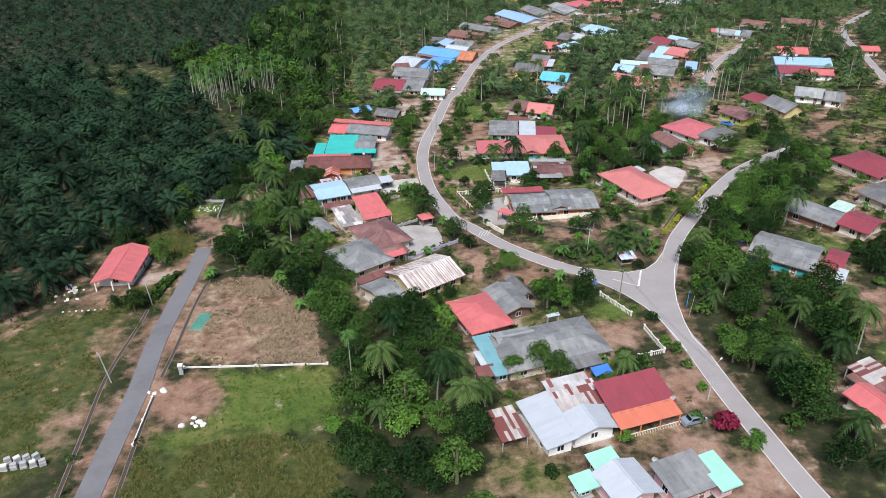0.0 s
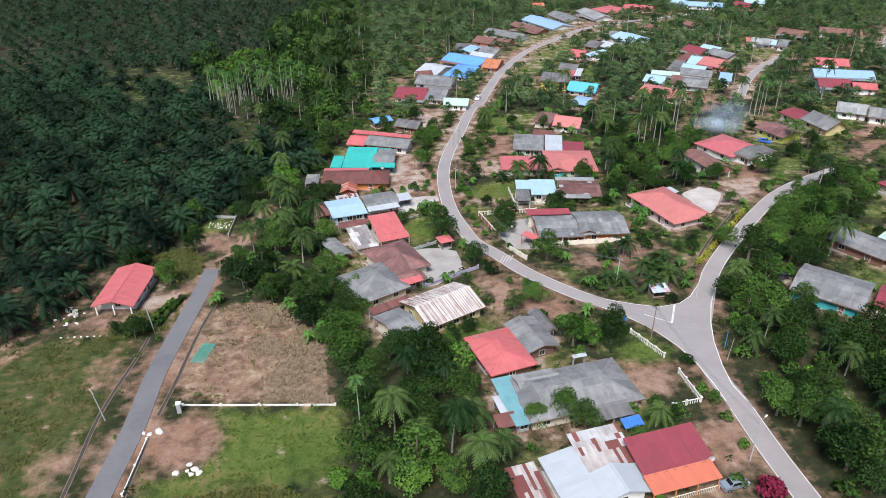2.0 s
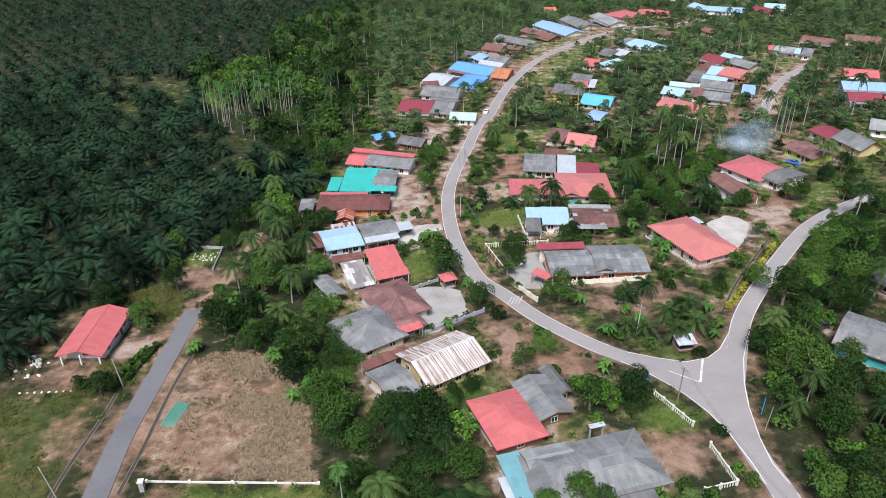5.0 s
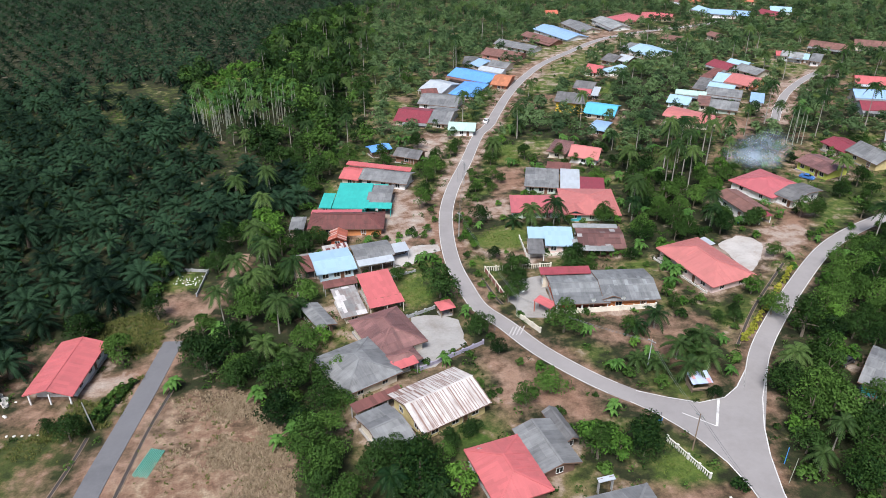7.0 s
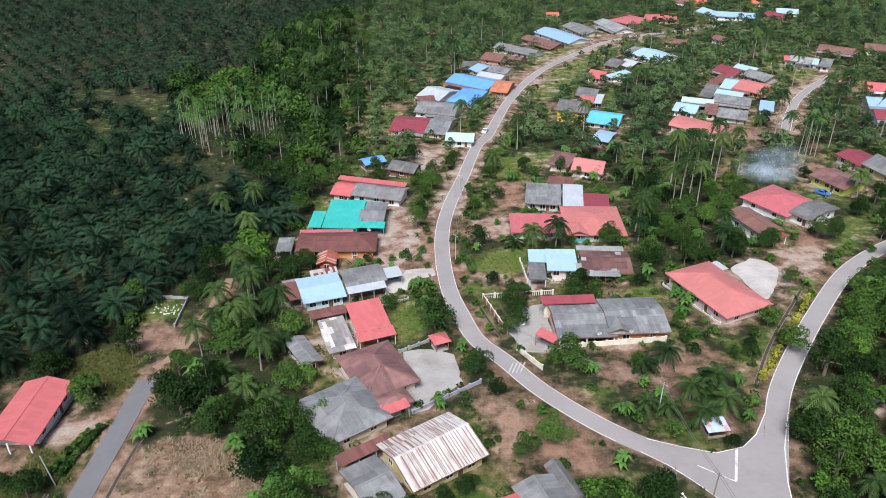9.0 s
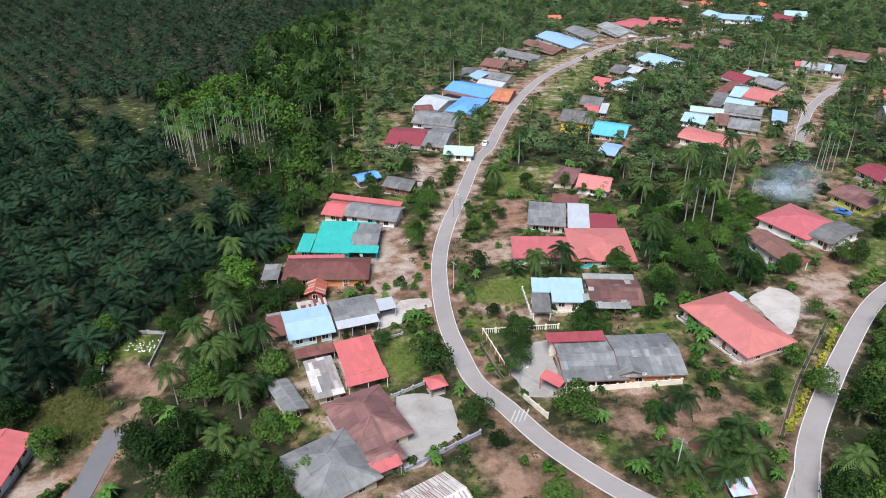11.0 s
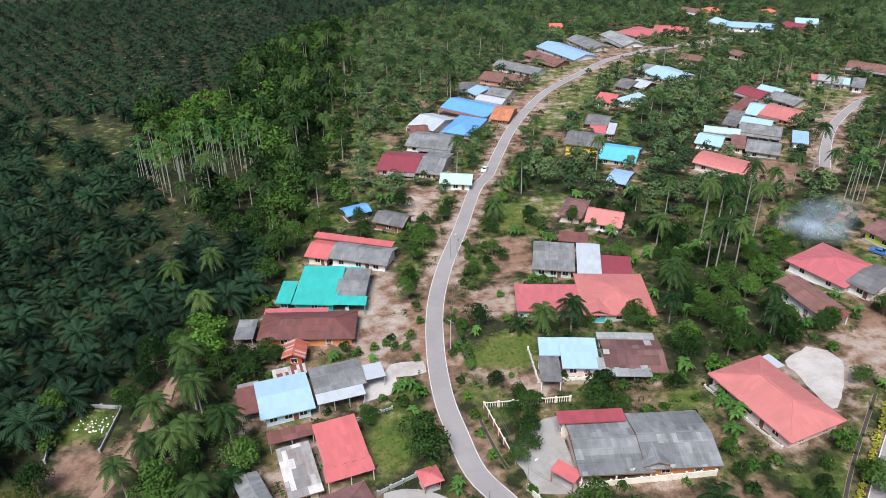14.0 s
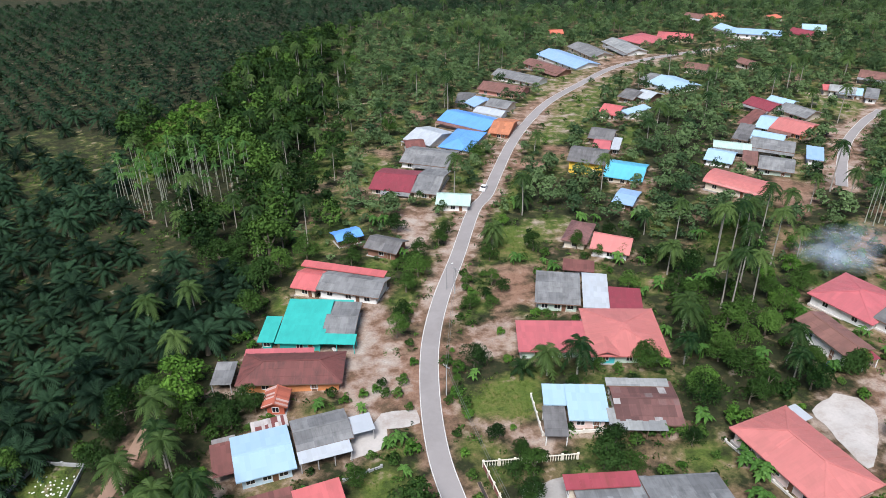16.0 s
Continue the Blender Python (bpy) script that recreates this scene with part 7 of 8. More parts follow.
def wires(a, ha, b, hb, count, gap=0.35, sag=0.8):
    """Sagging lines between two poles."""
    turn, length = between(a, b)
    ob = thing("power_line", "bundle of thin sagging overhead power lines", "cable", at(*a, turn))
    dz = gz(*b) + hb - gz(*a)
    for i in range(count):
        v = (i - (count - 1) / 2) * gap
        pts = []
        for k in range(9):
            t = k / 8
            pts.append((length * t, v, ha + (dz - ha) * t - sag * 4 * t * (1 - t)))
        bm = bmesh.new()
        tube(bm, pts, [0.028] * 9, 4)
        part("wire", bm, "wire", ob)
    return ob


def car(x, y, turn, paint, label):
    """A small saloon: shaped body with cabin, glass, four wheels, lights, bumpers."""
    ob = thing("car", label, "car", at(x, y, turn, 0.1))
    prof = [(-2.05, 0.35), (-2.08, 0.75), (-1.95, 0.92), (-1.2, 0.98), (-0.75, 1.38), (0.45, 1.42), (1.05, 0.98), (1.85, 0.86), (2.05, 0.68), (2.05, 0.35)]
    bm = bmesh.new()
    rows = []
    for v, inset in ((-0.8, 0.12), (-0.78, 0.0), (0.78, 0.0), (0.8, 0.12)):
        rows.append([bm.verts.new((px * (1 - inset * 0.06), v * (0.82 if pz > 1.1 else 1.0), pz - (0.04 if inset else 0))) for px, pz in prof])
    n = len(prof)
    for r, s in zip(rows, rows[1:]):
        for k in range(n):
            bm.faces.new((r[k], r[(k + 1) % n], s[(k + 1) % n], s[k]))
    bm.faces.new(rows[0][::-1])
    bm.faces.new(rows[-1])
    bmesh.ops.recalc_face_normals(bm, faces=bm.faces)
    part("body", bm, paint, ob)
    for nm, pts in (("windscreen", ((0.50, 1.385), (1.02, 1.01))), ("rear_window", ((-1.16, 1.01), (-0.80, 1.36)))):
        bm = bmesh.new()
        (x0, z0), (x1, z1) = pts
        off = 0.035
        q = [bm.verts.new(c) for c in ((x0, -0.56, z0 + off), (x0, 0.56, z0 + off), (x1, 0.66, z1 + off), (x1, -0.66, z1 + off))]
        bm.faces.new(q)
        bmesh.ops.solidify(bm, geom=bm.faces[:], thickness=0.02)
        part(nm, bm, "glass dark", ob)
    for s in (-1, 1):
        bm = bmesh.new()
        q = [bm.verts.new((px, s * py, pz)) for px, py, pz in ((-1.0, 0.815, 1.02), (0.85, 0.815, 1.02), (0.4, 0.69, 1.34), (-0.7, 0.69, 1.34))]
        bm.faces.new(q)
        bmesh.ops.solidify(bm, geom=bm.faces[:], thickness=0.02)
        part("side_window", bm, "glass dark", ob)
        for wx in (-1.3, 1.3):
            bm = bmesh.new()
            m = Matrix.Translation((wx, s * 0.76, 0.2)) @ Matrix.Rotation(radians(90), 4, "X")
            bmesh.ops.create_cone(bm, cap_ends=True, segments=14, radius1=0.3, radius2=0.3, depth=0.2, matrix=m)
            w = part("wheel", bm, "tyre rubber", ob)
            bm = bmesh.new()
            m = Matrix.Translation((wx, s * 0.81, 0.2)) @ Matrix.Rotation(radians(90), 4, "X")
            bmesh.ops.create_cone(bm, cap_ends=True, segments=10, radius1=0.18, radius2=0.16, depth=0.12, matrix=m)
            part("rim", bm, "steel", w)
        for lx, mat, nm in ((2.04, "lamp lens", "headlight"), (-2.06, "tail lens", "tail_light")):
            bm = bmesh.new()
            box(bm, lx - 0.04, s * 0.55 - 0.16, 0.62, lx + 0.03, s * 0.55 + 0.16, 0.78)
            part(nm, bm, mat, ob)
    for bx in (2.06, -2.08):
        bm = bmesh.new()
        box(bm, bx - 0.08, -0.74, 0.32, bx + 0.06, 0.74, 0.52)
        part("bumper", bm, paint, ob)
    return ob


def gazebo(x, y, turn):
    ob = thing("gazebo", "small open shelter with a coral red hipped roof", "shelter", at(x, y, turn))
    for sx in (-1, 1):
        for sy in (-1, 1):
            bm = bmesh.new()
            box(bm, sx * 1.25 - 0.07, sy * 1.25 - 0.07, -0.3, sx * 1.25 + 0.07, sy * 1.25 + 0.07, 2.2)
            part("post", bm, "timber old", ob)
    w, t, h = 1.75, 0.25, 2.2
    for k in range(4):
        m = Matrix.Rotation(k * math.pi / 2, 4, "Z")
        bm = bmesh.new()
        roof_plane(bm, (-w, -w, h), (w, -w, h), (t, -t * 0.2, h + 0.75), (-t, -t * 0.2, h + 0.75), 0.8, 30)
        bmesh.ops.transform(bm, matrix=m, verts=bm.verts)
        part("roof_slope", bm, "coral", ob)
    bm = bmesh.new()
    box(bm, -1.3, -1.3, -0.3, 1.3, 1.3, 0.2)
    part("floor_slab", bm, "concrete", ob)
    for s in (-1, 1):
        bm = bmesh.new()
        box(bm, s * 1.0 - 0.2, -1.0, 0.55, s * 1.0 + 0.2, 1.0, 0.62)
        part("bench_seat", bm, "timber old", ob)


def dish(x, y, z, turn):
    """A satellite dish on a short bracket at a roof's edge."""
    ob = thing("satellite_dish", "small white satellite dish on a roof bracket", "dish", at(x, y, turn, z))
    bm = bmesh.new()
    rings = []
    for k in range(5):
        r = 0.48 * k / 4
        rings.append([bm.verts.new((r * math.cos(a), 0.55 * r * r - 0.1, r * math.sin(a) + 0.5)) for a in (2 * math.pi * i / 14 for i in range(14))] if k else [bm.verts.new((0, -0.1, 0.5))])
    for i in range(14):
        j = (i + 1) % 14
        bm.faces.new((rings[0][0], rings[1][i], rings[1][j]))
        for p, q in zip(rings[1:], rings[2:]):
            bm.faces.new((p[i], q[i], q[j], p[j]))
    bmesh.ops.solidify(bm, geom=bm.faces[:], thickness=0.03)
    part("reflector", bm, "lamp lens", ob)
    bm = bmesh.new()
    tube(bm, [(0, 0.1, -0.6), (0, 0.1, 0.3), (0, -0.05, 0.5)], [0.03, 0.03, 0.03], 6)
    part("bracket", bm, "steel", ob)
    bm = bmesh.new()
    tube(bm, [(0, -0.08, 0.05), (0, 0.4, 0.25), (0, 0.5, 0.45)], [0.015, 0.015, 0.04], 6)
    part("feed_arm", bm, "steel", ob)


def hut(x, y, turn):
    ob = thing("roadside_stall", "tiny timber stall with a bluish tin roof by the junction", "stall", at(x, y, turn))
    bm = bmesh.new()
    roof_plane(bm, (-1.9, -1.5, 2.1), (1.9, -1.5, 2.1), (1.9, 1.4, 2.5), (-1.9, 1.4, 2.5), 0.6, 30)
    part("roof", bm, "stall tin", ob)
    for sx in (-1.6, 1.6):
        for sy, z in ((-1.2, 2.1), (1.2, 2.4)):
            bm = bmesh.new()
            box(bm, sx - 0.05, sy - 0.05, -0.3, sx + 0.05, sy + 0.05, z)
            part("post", bm, "timber old", ob)
    for b in ((-1.6, -1.22, 0.3, 1.6, -1.16, 1.0), (-1.6, 1.16, 0.1, 1.6, 1.22, 2.3), (-1.63, -1.2, 0.1, -1.57, 1.2, 1.1)):
        bm = bmesh.new()
        box(bm, *b)
        part("board_wall", bm, "timber old", ob)
    bm = bmesh.new()
    box(bm, -1.7, -1.5, 0.85, 1.7, -1.05, 0.92)
    part("counter", bm, "timber old", ob)


sheet("stall tin", (0.42, 0.50, 0.66), (0.4, 0.16, 0.14), 0.5, 0.1, 0.5, other=(0.55, 0.30, 0.30), share=0.25, size=(0.6, 4.0, 1.0))
gazebo(27.4, 164.2, 0.25)
for x, y, z, turn in ((44.4, 69.2, 2.9, 2.6), (26.2, 119.6, 2.5, 2.9), (57.8, 159.9, 2.3, 3.0), (64.0, 159.4, 2.4, 3.0), (16.4, 213.6, 3.1, 2.7), (53.3, 81.5, 3.0, 2.8)):
    dish(x, y, z, turn)
hut(67.6, 132.0, 0.0)

# fences and garden walls
BAL = "white concrete balustrade fence along the road verge"
fence(BAL, (56.7, 119.8), (59.6, 110.9), 1.1, "bal", "balustrade")
fence(BAL, (60.1, 105.9), (60.2, 97.8), 1.1, "bal", "balustrade")
fence("low white balustrade beside a garden drive", (60.2, 97.7), (54.9, 97.1), 1.0, "bal", "balustrade")
fence("cream rendered garden wall with a moulded coping", (39.2, 181.0), (54.5, 180.1), 1.3, "bal", "wall coping", "garden_wall")
fence("cream garden wall above a dark drain bank", (39.2, 180.9), (41.3, 166.5), 1.3, "wall", "wall maroon", "garden_wall", rail="wall coping")
fence("white garden wall leaning along the road", (41.9, 160.8), (45.0, 153.8), 1.2, "wall", "wall coping", "garden_wall")
fence("long cream boundary wall before an orange house", (49.8, 159.8), (71.1, 158.9), 1.2, "wall", "wall coping", "garden_wall")
fence("low lilac painted wall edging a cement yard", (20.1, 145.2), (33.1, 151.8), 0.9, "wall", "lilac paint", "garden_wall")
fence("low grey wall behind a cement yard", (19.4, 163.7), (25.5, 166.5), 0.8, "wall", "stone grey", "garden_wall")
fence("low stone edging wall by a lawn", (17.1, 181.6), (23.2, 183.7), 0.5, "wall", "stone grey", "garden_wall")
fence("long low white wall between two plots", (-26.1, 112.4), (-0.4, 107.8), 0.4, "wall", "balustrade", "garden_wall", 6.0)
fence("narrow white kerb wall beside a plot entrance", (-30.4, 104.3), (-31.5, 92.4), 0.5, "wall", "balustrade", "garden_wall", 6.0)
for a, b in (((-35.0, 188.0), (-32.0, 194.0)), ((-32.0, 194.0), (-24.5, 192.2)), ((-24.5, 192.2), (-25.4, 180.9)), ((-35.0, 188.0), (-33.7, 179.8))):
    fence("low weathered concrete wall round a flower plot", a, b, 0.8, "wall", "stone grey", "garden_wall", 4.0)
fence("white boundary wall of a pale blue house", (51.1, 196.8), (50.4, 186.4), 0.8, "wall", "balustrade", "garden_wall")
fence("white boundary wall of a pale blue house", (50.4, 186.4), (64.4, 185.5), 0.7, "wall", "balustrade", "garden_wall")
fence("concrete plinth wall round a salmon-roofed house", (79.5, 179.8), (84.2, 162.7), 0.5, "wall", "stone pale", "garden_wall")

# poles and lines
pole(59.8, 117.2, 7.5, "dark weathered timber utility pole at the junction", lamp=False, material="timber old")
pole(61.0, 83.4, 7.5, "grey street pole with a lamp arm", arm=False, lamp=True, name="street_lamp")
pole(-38.3, 110.8, 7.0, "leaning pale concrete pole beside a drain", lean=-0.12)
pole(-35.4, 137.7, 6.5, "thin leaning pale pole near a bungalow", lean=-0.1, arm=False)
pole(60.8, 138.2, 7.0, lean=0.02)
pole(35.6, 158.8, 3.2, "short dark post at a pedestrian crossing", False, radius=0.07, material="wire", name="post")
pole(36.3, 156.1, 3.0, "short dark post at a pedestrian crossing", False, radius=0.07, material="wire", name="post")
pole(41.8, 160.8, 5.0, "slim steel lamp post at a driveway", False, True, radius=0.07, material="steel", name="street_lamp")
pole(42.1, 238.4, 6.0, "slim steel lamp post beside the road", False, True, radius=0.07, material="steel", name="street_lamp")
pole(72.1, 112.0, 3.5, "short blue post on the road verge", False, radius=0.08, material="sign blue", name="post")
pole(70.5, 108.1, 4.5, "leaning pale bamboo stake by the verge", False, lean=0.2, radius=0.06, material="areca bark", name="stake")
pole(43.6, 236.1, 7.0)
pole(36.2, 200.1, 7.0)
for a, ha, b, hb, n in (((59.8, 117.2), 7.2, (60.8, 138.2), 6.7, 2), ((60.8, 138.2), 6.7, (41.8, 160.8), 4.8, 2), ((41.8, 160.8), 4.8, (36.2, 200.1), 6.7, 2), ((36.2, 200.1), 6.7, (43.6, 236.1), 6.7, 2), ((59.8, 117.2), 7.2, (61.0, 83.4), 7.2, 2)):
    wires(a, ha, b, hb, n)
sg = thing("road_sign", "small blue rectangular road sign on a thin post", "sign", at(56.7, 123.0, 0.3))
bm = bmesh.new()
tube(bm, [(0, 0, -0.3), (0, 0, 3.4)], [0.05, 0.05], 6)
part("post", bm, "wire", sg)
bm = bmesh.new()
box(bm, -0.4, -0.06, 0.9, 0.4, -0.03, 2.1)
part("panel", bm, "sign blue", sg)

# cars
car(55.9, 78.8, 0.15, "car silver blue", "silver-blue saloon parked beside a red-roofed house")
car(143.7, 220.8, -0.9, "car blue", "bright blue car parked under a yellow house")
car(62.2, 296.3, 1.15, "car white", "small white car standing at the roadside")
car(23.6, 244.3, -0.4, "car white", "white car parked in an earth forecourt")
car(188.8, 321.2, 0.2, "car dark", "dark car parked outside an orange house")
car(97.3, 134.3, 0.4, "car dark", "dark car parked among shrubs and scrap")

# crossing stripes
for i in range(4):
    p, q = (38.6, 153.6), (40.2, 156.6)
    dx, dy = (40.9, 153.6)[0] - p[0], (40.9, 153.6)[1] - p[1]
    bm = bmesh.new()
    k = i / 3.0
    ribbon(bm, [(p[0] + dx * k, p[1] + dy * k), (q[0] + dx * k, q[1] + dy * k)], 0.13, -0.13, 0.125, 0.02)
    tagged(obj("road_marking", bm, "paint worn"), "worn white crossing stripe on asphalt", "road marking", kind="structure")


# open drains along the plot road
plain("drain lip", (0.24, 0.17, 0.12), 0.2, 0.8, 0.9, (0.10, 0.08, 0.05), 0.6)
def drain(line, label):
    bm = bmesh.new()
    for off in (0.32, -0.32):
        ribbon(bm, line, off + 0.05, off - 0.05, 0.07, 0.4)
    ob = tagged(obj("drain", bm, "drain lip"), label, "drain", kind="structure")
    bm = bmesh.new()
    ribbon(bm, line, 0.24, -0.24, 0.035, 0.2)
    part("drain_bed", bm, "drain dark", ob)


drain(smooth_line([(-36.1, 135.9), (-36.9, 129.4), (-39.5, 113.2), (-40.0, 98.4), (-40.4, 83.3)]), "narrow open concrete drain with a dark bed")
drain(smooth_line([(-24.5, 147.2), (-26.6, 135.6), (-28.4, 119.9), (-29.8, 110.5)]), "narrow open concrete drain with a dark bed")
drain(smooth_line([(-30.4, 104.5), (-31.3, 92.4), (-31.9, 81.4)]), "narrow open concrete drain with a dark bed")
drain(smooth_line([(81.0, 143.1), (91.4, 155.7), (107.9, 172.7)]), "narrow open concrete drain with a dark bed")
drain(smooth_line([(37.9, 177.9), (39.1, 169.6), (40.0, 165.8)]), "narrow open concrete drain with a dark bed")


def rock(name, label, category, x, y, size, material, seed, flat=0.6):
    rng = random.Random(seed)
    bm = bmesh.new()
    bmesh.ops.create_icosphere(bm, subdivisions=1, radius=size)
    for v in bm.verts:
        v.co *= rng.uniform(0.7, 1.15)
        v.co.z *= flat
    ob = tagged(obj(name, bm, material), label, category)
    ob.matrix_world = at(x, y, rng.uniform(0, 3), size * flat * 0.3)
    return ob


rr = random.Random(9)
for i in range(14):
    cx, cy = (-22.8, 96.3) if i < 9 else (-30.2, 106.9)
    rock("stone", "pale broken stone from a rubble heap", "stone", cx + rr.uniform(-2.2, 2.2), cy + rr.uniform(-1.2, 1.2), rr.uniform(0.3, 0.8), "stone pale", i)
for i in range(12):
    cx, cy = (-54.4, 145.7)
    rock("stone", "white concrete lump lying on red earth", "stone", cx + rr.uniform(-3, 3), cy + rr.uniform(-2.2, 2.2), rr.uniform(0.25, 0.5), "stone pale", 40 + i)
for i in range(8):
    a, b = (-53.4, 138.8), (-44.5, 137.9)
    k = i / 7
    rock("stone", "whitewashed border stone beside a lawn", "stone", a[0] + (b[0] - a[0]) * k, a[1] + (b[1] - a[1]) * k, 0.3, "stone pale", 60 + i)
for i in range(5):
    bm = bmesh.new()
    bmesh.ops.create_cone(bm, cap_ends=False, segments=14, radius1=0.55, radius2=0.55, depth=0.6)
    bmesh.ops.solidify(bm, geom=bm.faces[:], thickness=0.08)
    bmesh.ops.translate(bm, verts=bm.verts, vec=(0, 0, 0.3))
    x, y = (-54.2, 148.2)
    ob = tagged(obj("concrete_ring", bm, "stone pale"), "round concrete well ring lying on bare earth", "ring", group="well rings")
    ob.matrix_world = at(x + rr.uniform(-2.5, 2.5), y + rr.uniform(-1.5, 1.5))
# green pipes
pp = thing("pipe_stack", "stack of long green plastic pipes on dry brush", "pipes", at(-24.7, 127.9, 1.25, 0.12))
for i in range(9):
    bm = bmesh.new()
    tube(bm, [(-3.0 + 0.15 * (i % 3), (i - 4) * 0.3, 0), (3.0 + 0.1 * (i % 2), (i - 4) * 0.28 + 0.1, 0)], [0.1, 0.1], 8)
    part("pipe", bm, "pipe green", pp)
# stacked building blocks at the near plot
for i in range(9):
    x, y = (-46.7, 91.0)
    st = thing("block_stack", "pallet-high stack of grey concrete blocks", "blocks", at(x + (i % 5) * 1.35 - 3, y + (i // 5) * 1.5, 0.1 * i), "stacks of blocks")
    for k in range(4):
        bm = bmesh.new()
        box(bm, -0.5 + 0.03 * k, -0.35, 0.3 * k, 0.5, 0.35 - 0.02 * k, 0.3 * k + 0.27)
        part("block", bm, "stone grey" if (i + k) % 3 else "stone pale", st)
pillar = thing("gate_pillar", "grey concrete gate pillar at a plot corner", "pillar", at(-26.3, 110.7))
bm = bmesh.new()
box(bm, -0.35, -0.35, -0.3, 0.35, 0.35, 1.9)
part("shaft", bm, "stone grey", pillar)
bm = bmesh.new()
box(bm, -0.45, -0.45, 1.9, 0.45, 0.45, 2.1)
part("cap", bm, "stone pale", pillar)
# flower plot: white blooms over low green
for i in range(40):
    a, b, c = (-31.7, 187.4), (-30.8, 192.3), (-25.2, 190.6)
    u, v = rr.random(), rr.random() * 0.9
    x, y = a[0] + (b[0] - a[0]) * v + (c[0] - b[0]) * u, a[1] + (b[1] - a[1]) * v + (c[1] - b[1]) * u
    rock("flower_clump", "clump of small white flowers in a walled plot", "flowers", x, y, rr.uniform(0.12, 0.22), "flower white", 100 + i, 0.8)
# yellow hedge along the side road
HEDGE = tree("small clipped yellow-leaved hedge plant", 55, 1.1, 0.75, 5, 120, 0.2, "leaf yellow", "shrub")
for i in range(22):
    a, b = (82.9, 144.1), (95.2, 156.6)
    k = i / 10.0
    put(HEDGE, a[0] + (b[0] - a[0]) * k + rr.uniform(-0.3, 0.3), a[1] + (b[1] - a[1]) * k, rr.uniform(0.8, 1.2), i * 1.0)
HEDGE_GREEN = tree("low green hedge plant beside a sandy yard", 56, 1.0, 0.8, 5, 150, 0.18, "leaf", "shrub")
for i in range(26):
    a, b = ((-35.2, 139.6), (-31.8, 150.0)) if i % 2 else ((-36.9, 140.4), (-33.7, 149.4))
    k = (i // 2) / 12.0
    put(HEDGE_GREEN, a[0] + (b[0] - a[0]) * k + rr.uniform(-0.2, 0.2), a[1] + (b[1] - a[1]) * k, rr.uniform(0.85, 1.2), i * 1.0)
for o in (*HEDGE.children_recursive, HEDGE, *HEDGE_GREEN.children_recursive, HEDGE_GREEN):
    bpy.data.objects.remove(o)
# tarpaulin, barrels and odds and ends
tp = thing("tarpaulin", "bright blue tarpaulin over a lean-to frame", "tarpaulin", at(45.9, 92.7, 0.15))
bm = bmesh.new()
roof_plane(bm, (-1.7, -1.0, 1.9), (1.7, -1.0, 1.9), (1.7, 1.0, 2.3), (-1.7, 1.0, 2.3), 0.9, 0.9, 0.08)
part("sheet", bm, "blue tarp", tp)
for sx in (-1.5, 1.5):
    for sy in (-0.9, 0.9):
        bm = bmesh.new()
        box(bm, sx - 0.05, sy - 0.05, -0.3, sx + 0.05, sy + 0.05, 1.95 + 0.15 * (sy > 0))
        part("post", bm, "timber old", tp)


def barrel(x, y, material, label):
    bm = bmesh.new()
    tube(bm, [(0, 0, 0), (0, 0, 0.1), (0, 0, 0.45), (0, 0, 0.8), (0, 0, 0.9)], [0.27, 0.3, 0.32, 0.3, 0.27], 12)
    ob = tagged(obj("barrel", bm, material), label, "barrel")
    ob.matrix_world = at(x, y)


barrel(108.5, 195.0, "barrel blue", "blue plastic water barrel beside a yard")
barrel(108.4, 196.1, "barrel blue", "blue plastic water barrel beside a yard")


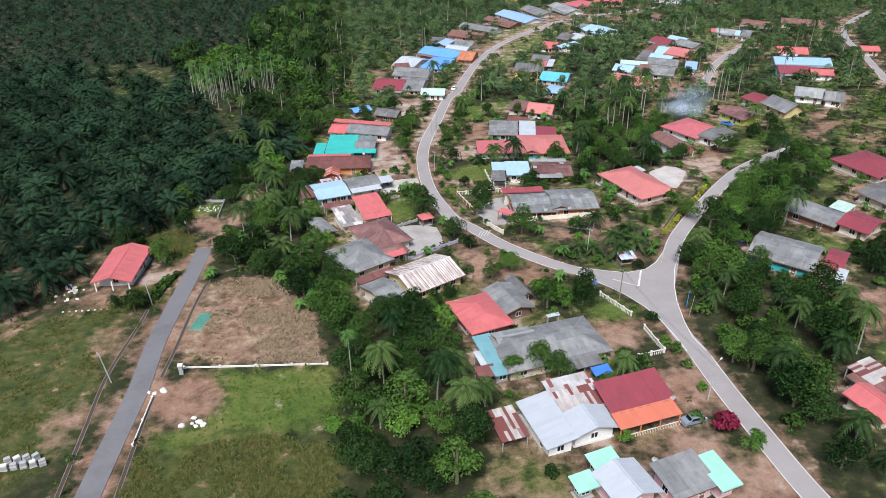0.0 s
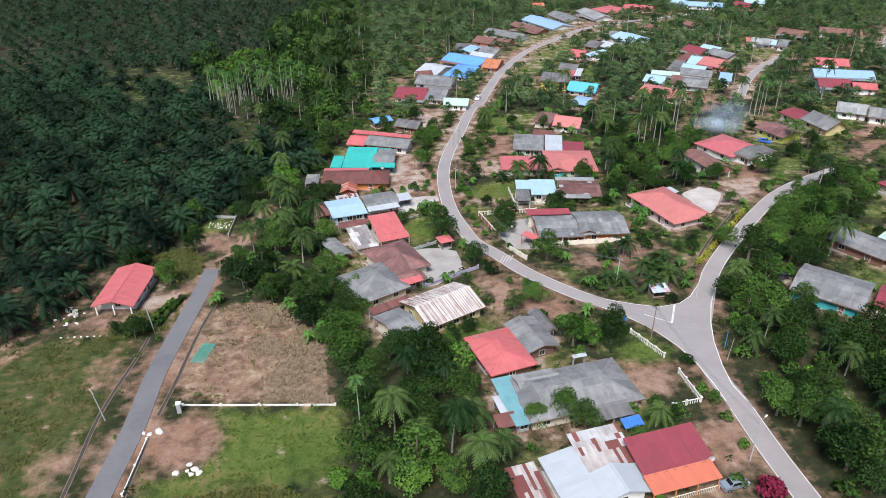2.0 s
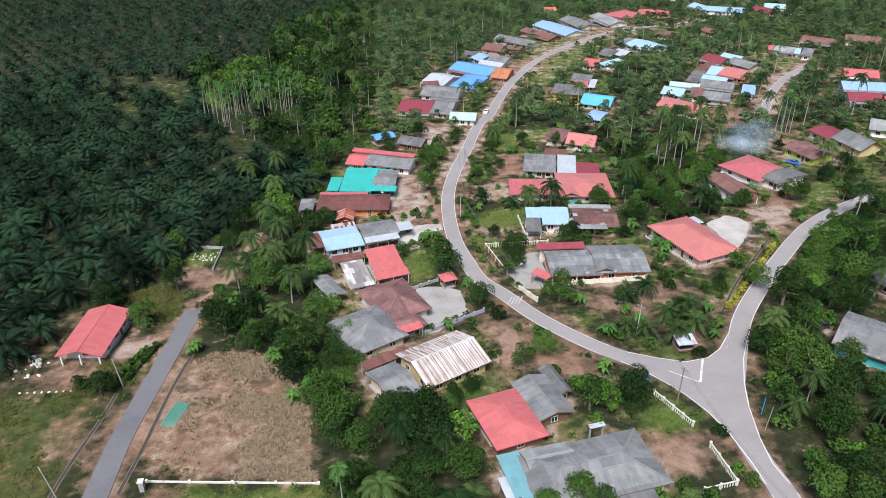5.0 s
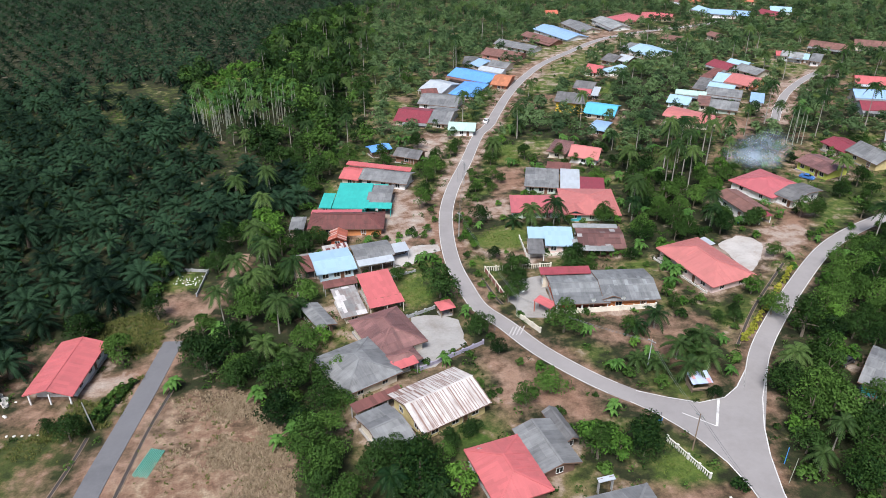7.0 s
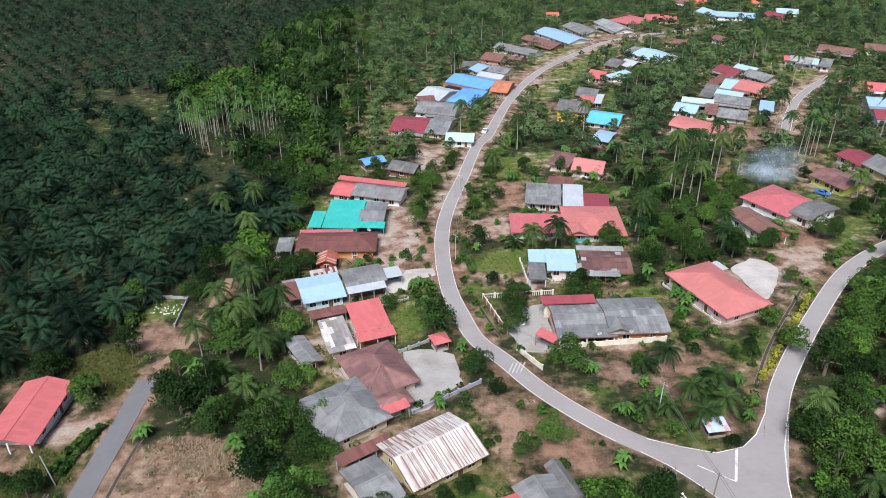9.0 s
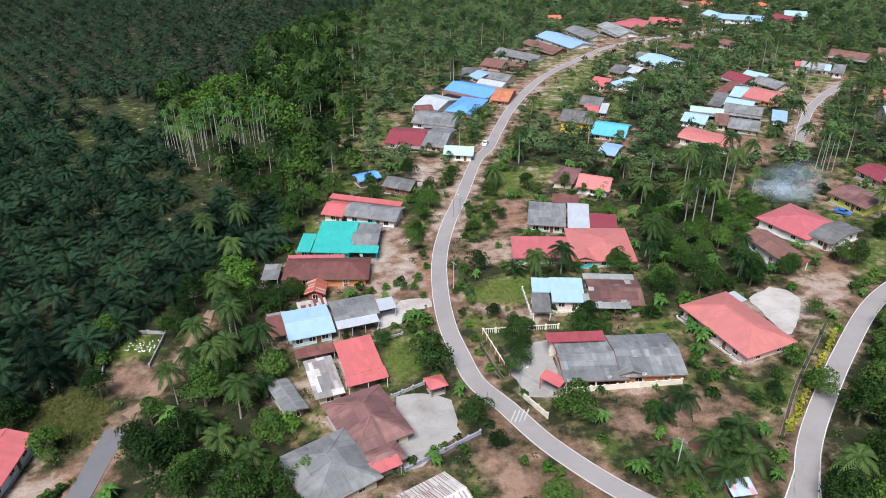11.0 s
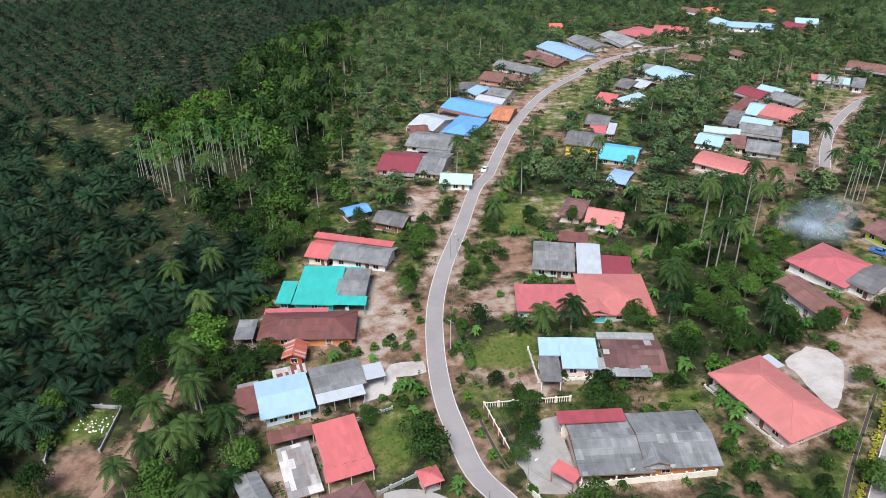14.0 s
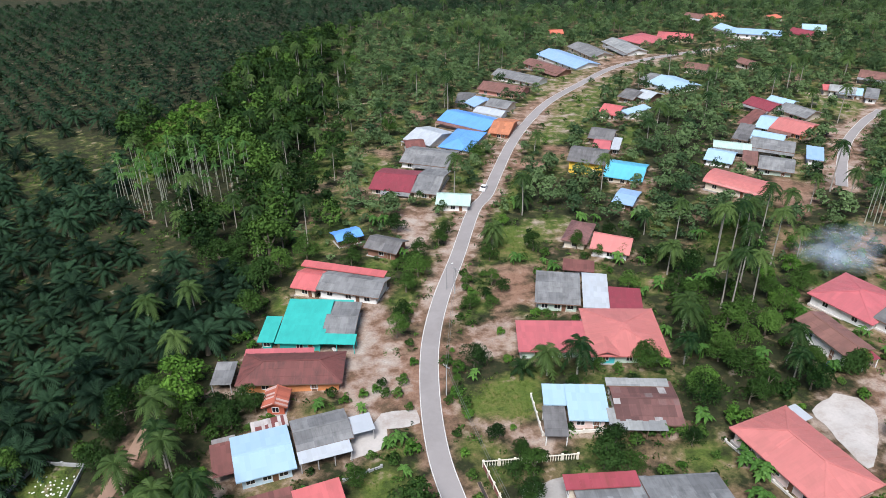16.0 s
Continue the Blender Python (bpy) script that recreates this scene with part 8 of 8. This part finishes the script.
def smoke():
    """Thin bluish smoke drifting over the trees: a few wavy veils, thickest in the middle."""
    m, nt, p = nodes_of("smoke")
    n = noise_of(nt, 0.13, 5.0, 0.6)
    fade = nt.nodes.new("ShaderNodeAttribute")
    fade.attribute_name = "veil"
    tr = nt.nodes.new("ShaderNodeBsdfTransparent")
    df = nt.nodes.new("ShaderNodeBsdfDiffuse")
    df.inputs[0].default_value = (0.68, 0.80, 0.95, 1)
    through_ = nt.nodes.new("ShaderNodeBsdfTranslucent")
    through_.inputs[0].default_value = (0.68, 0.80, 0.95, 1)
    body = nt.nodes.new("ShaderNodeMixShader")
    nt.links.new(df.outputs[0], body.inputs[1])
    nt.links.new(through_.outputs[0], body.inputs[2])
    ms = nt.nodes.new("ShaderNodeMixShader")
    f = math_of(nt, "MULTIPLY", ramp(nt, n, (0.30, (0, 0, 0)), (0.68, (1, 1, 1))), fade.outputs["Fac"])
    nt.links.new(math_of(nt, "MULTIPLY", f, 0.75), ms.inputs[0])
    nt.links.new(tr.outputs[0], ms.inputs[1])
    nt.links.new(body.outputs[0], ms.inputs[2])
    nt.links.new(ms.outputs[0], nt.nodes["Material Output"].inputs[0])
    MATS["smoke"] = m
    rng = random.Random(4)
    bx, by = (129.5, 226.0)
    co, fa, dens = [], [], []
    nu, nv = 22, 16
    for k in range(3):
        w, h = rng.uniform(6, 9), rng.uniform(4.5, 6.5)
        cx, cy, cz = bx + rng.uniform(-2, 4), by + 3.0 * k - 2, gz(bx, by) + 7.0 + rng.uniform(-0.5, 1.5)
        ph = rng.uniform(0, 6)
        base = len(co)
        for i in range(nu + 1):
            for j in range(nv + 1):
                u, v = 2 * i / nu - 1, 2 * j / nv - 1
                wave = 0.9 * math.sin(u * 4 + ph) + 0.6 * math.sin(v * 5 + ph * 2)
                co.append((cx + u * w * 0.84 + v * 2.0, cy - u * w * 0.54 + wave, cz + v * h))
                dens.append(max(0.0, 1 - u * u - v * v) ** 1.6)
        for i in range(nu):
            for j in range(nv):
                a = base + i * (nv + 1) + j
                fa.append((a, a + nv + 1, a + nv + 2, a + 1))
    me = mesh_of("smoke", np.array(co), np.array(fa), "smoke")
    at_ = me.attributes.new("veil", "FLOAT", "POINT")
    at_.data.foreach_set("value", np.array(dens, np.float32))
    tagged(new("smoke", me), "thin bluish smoke drifting over a roof", "smoke", kind="stuff")


smoke()
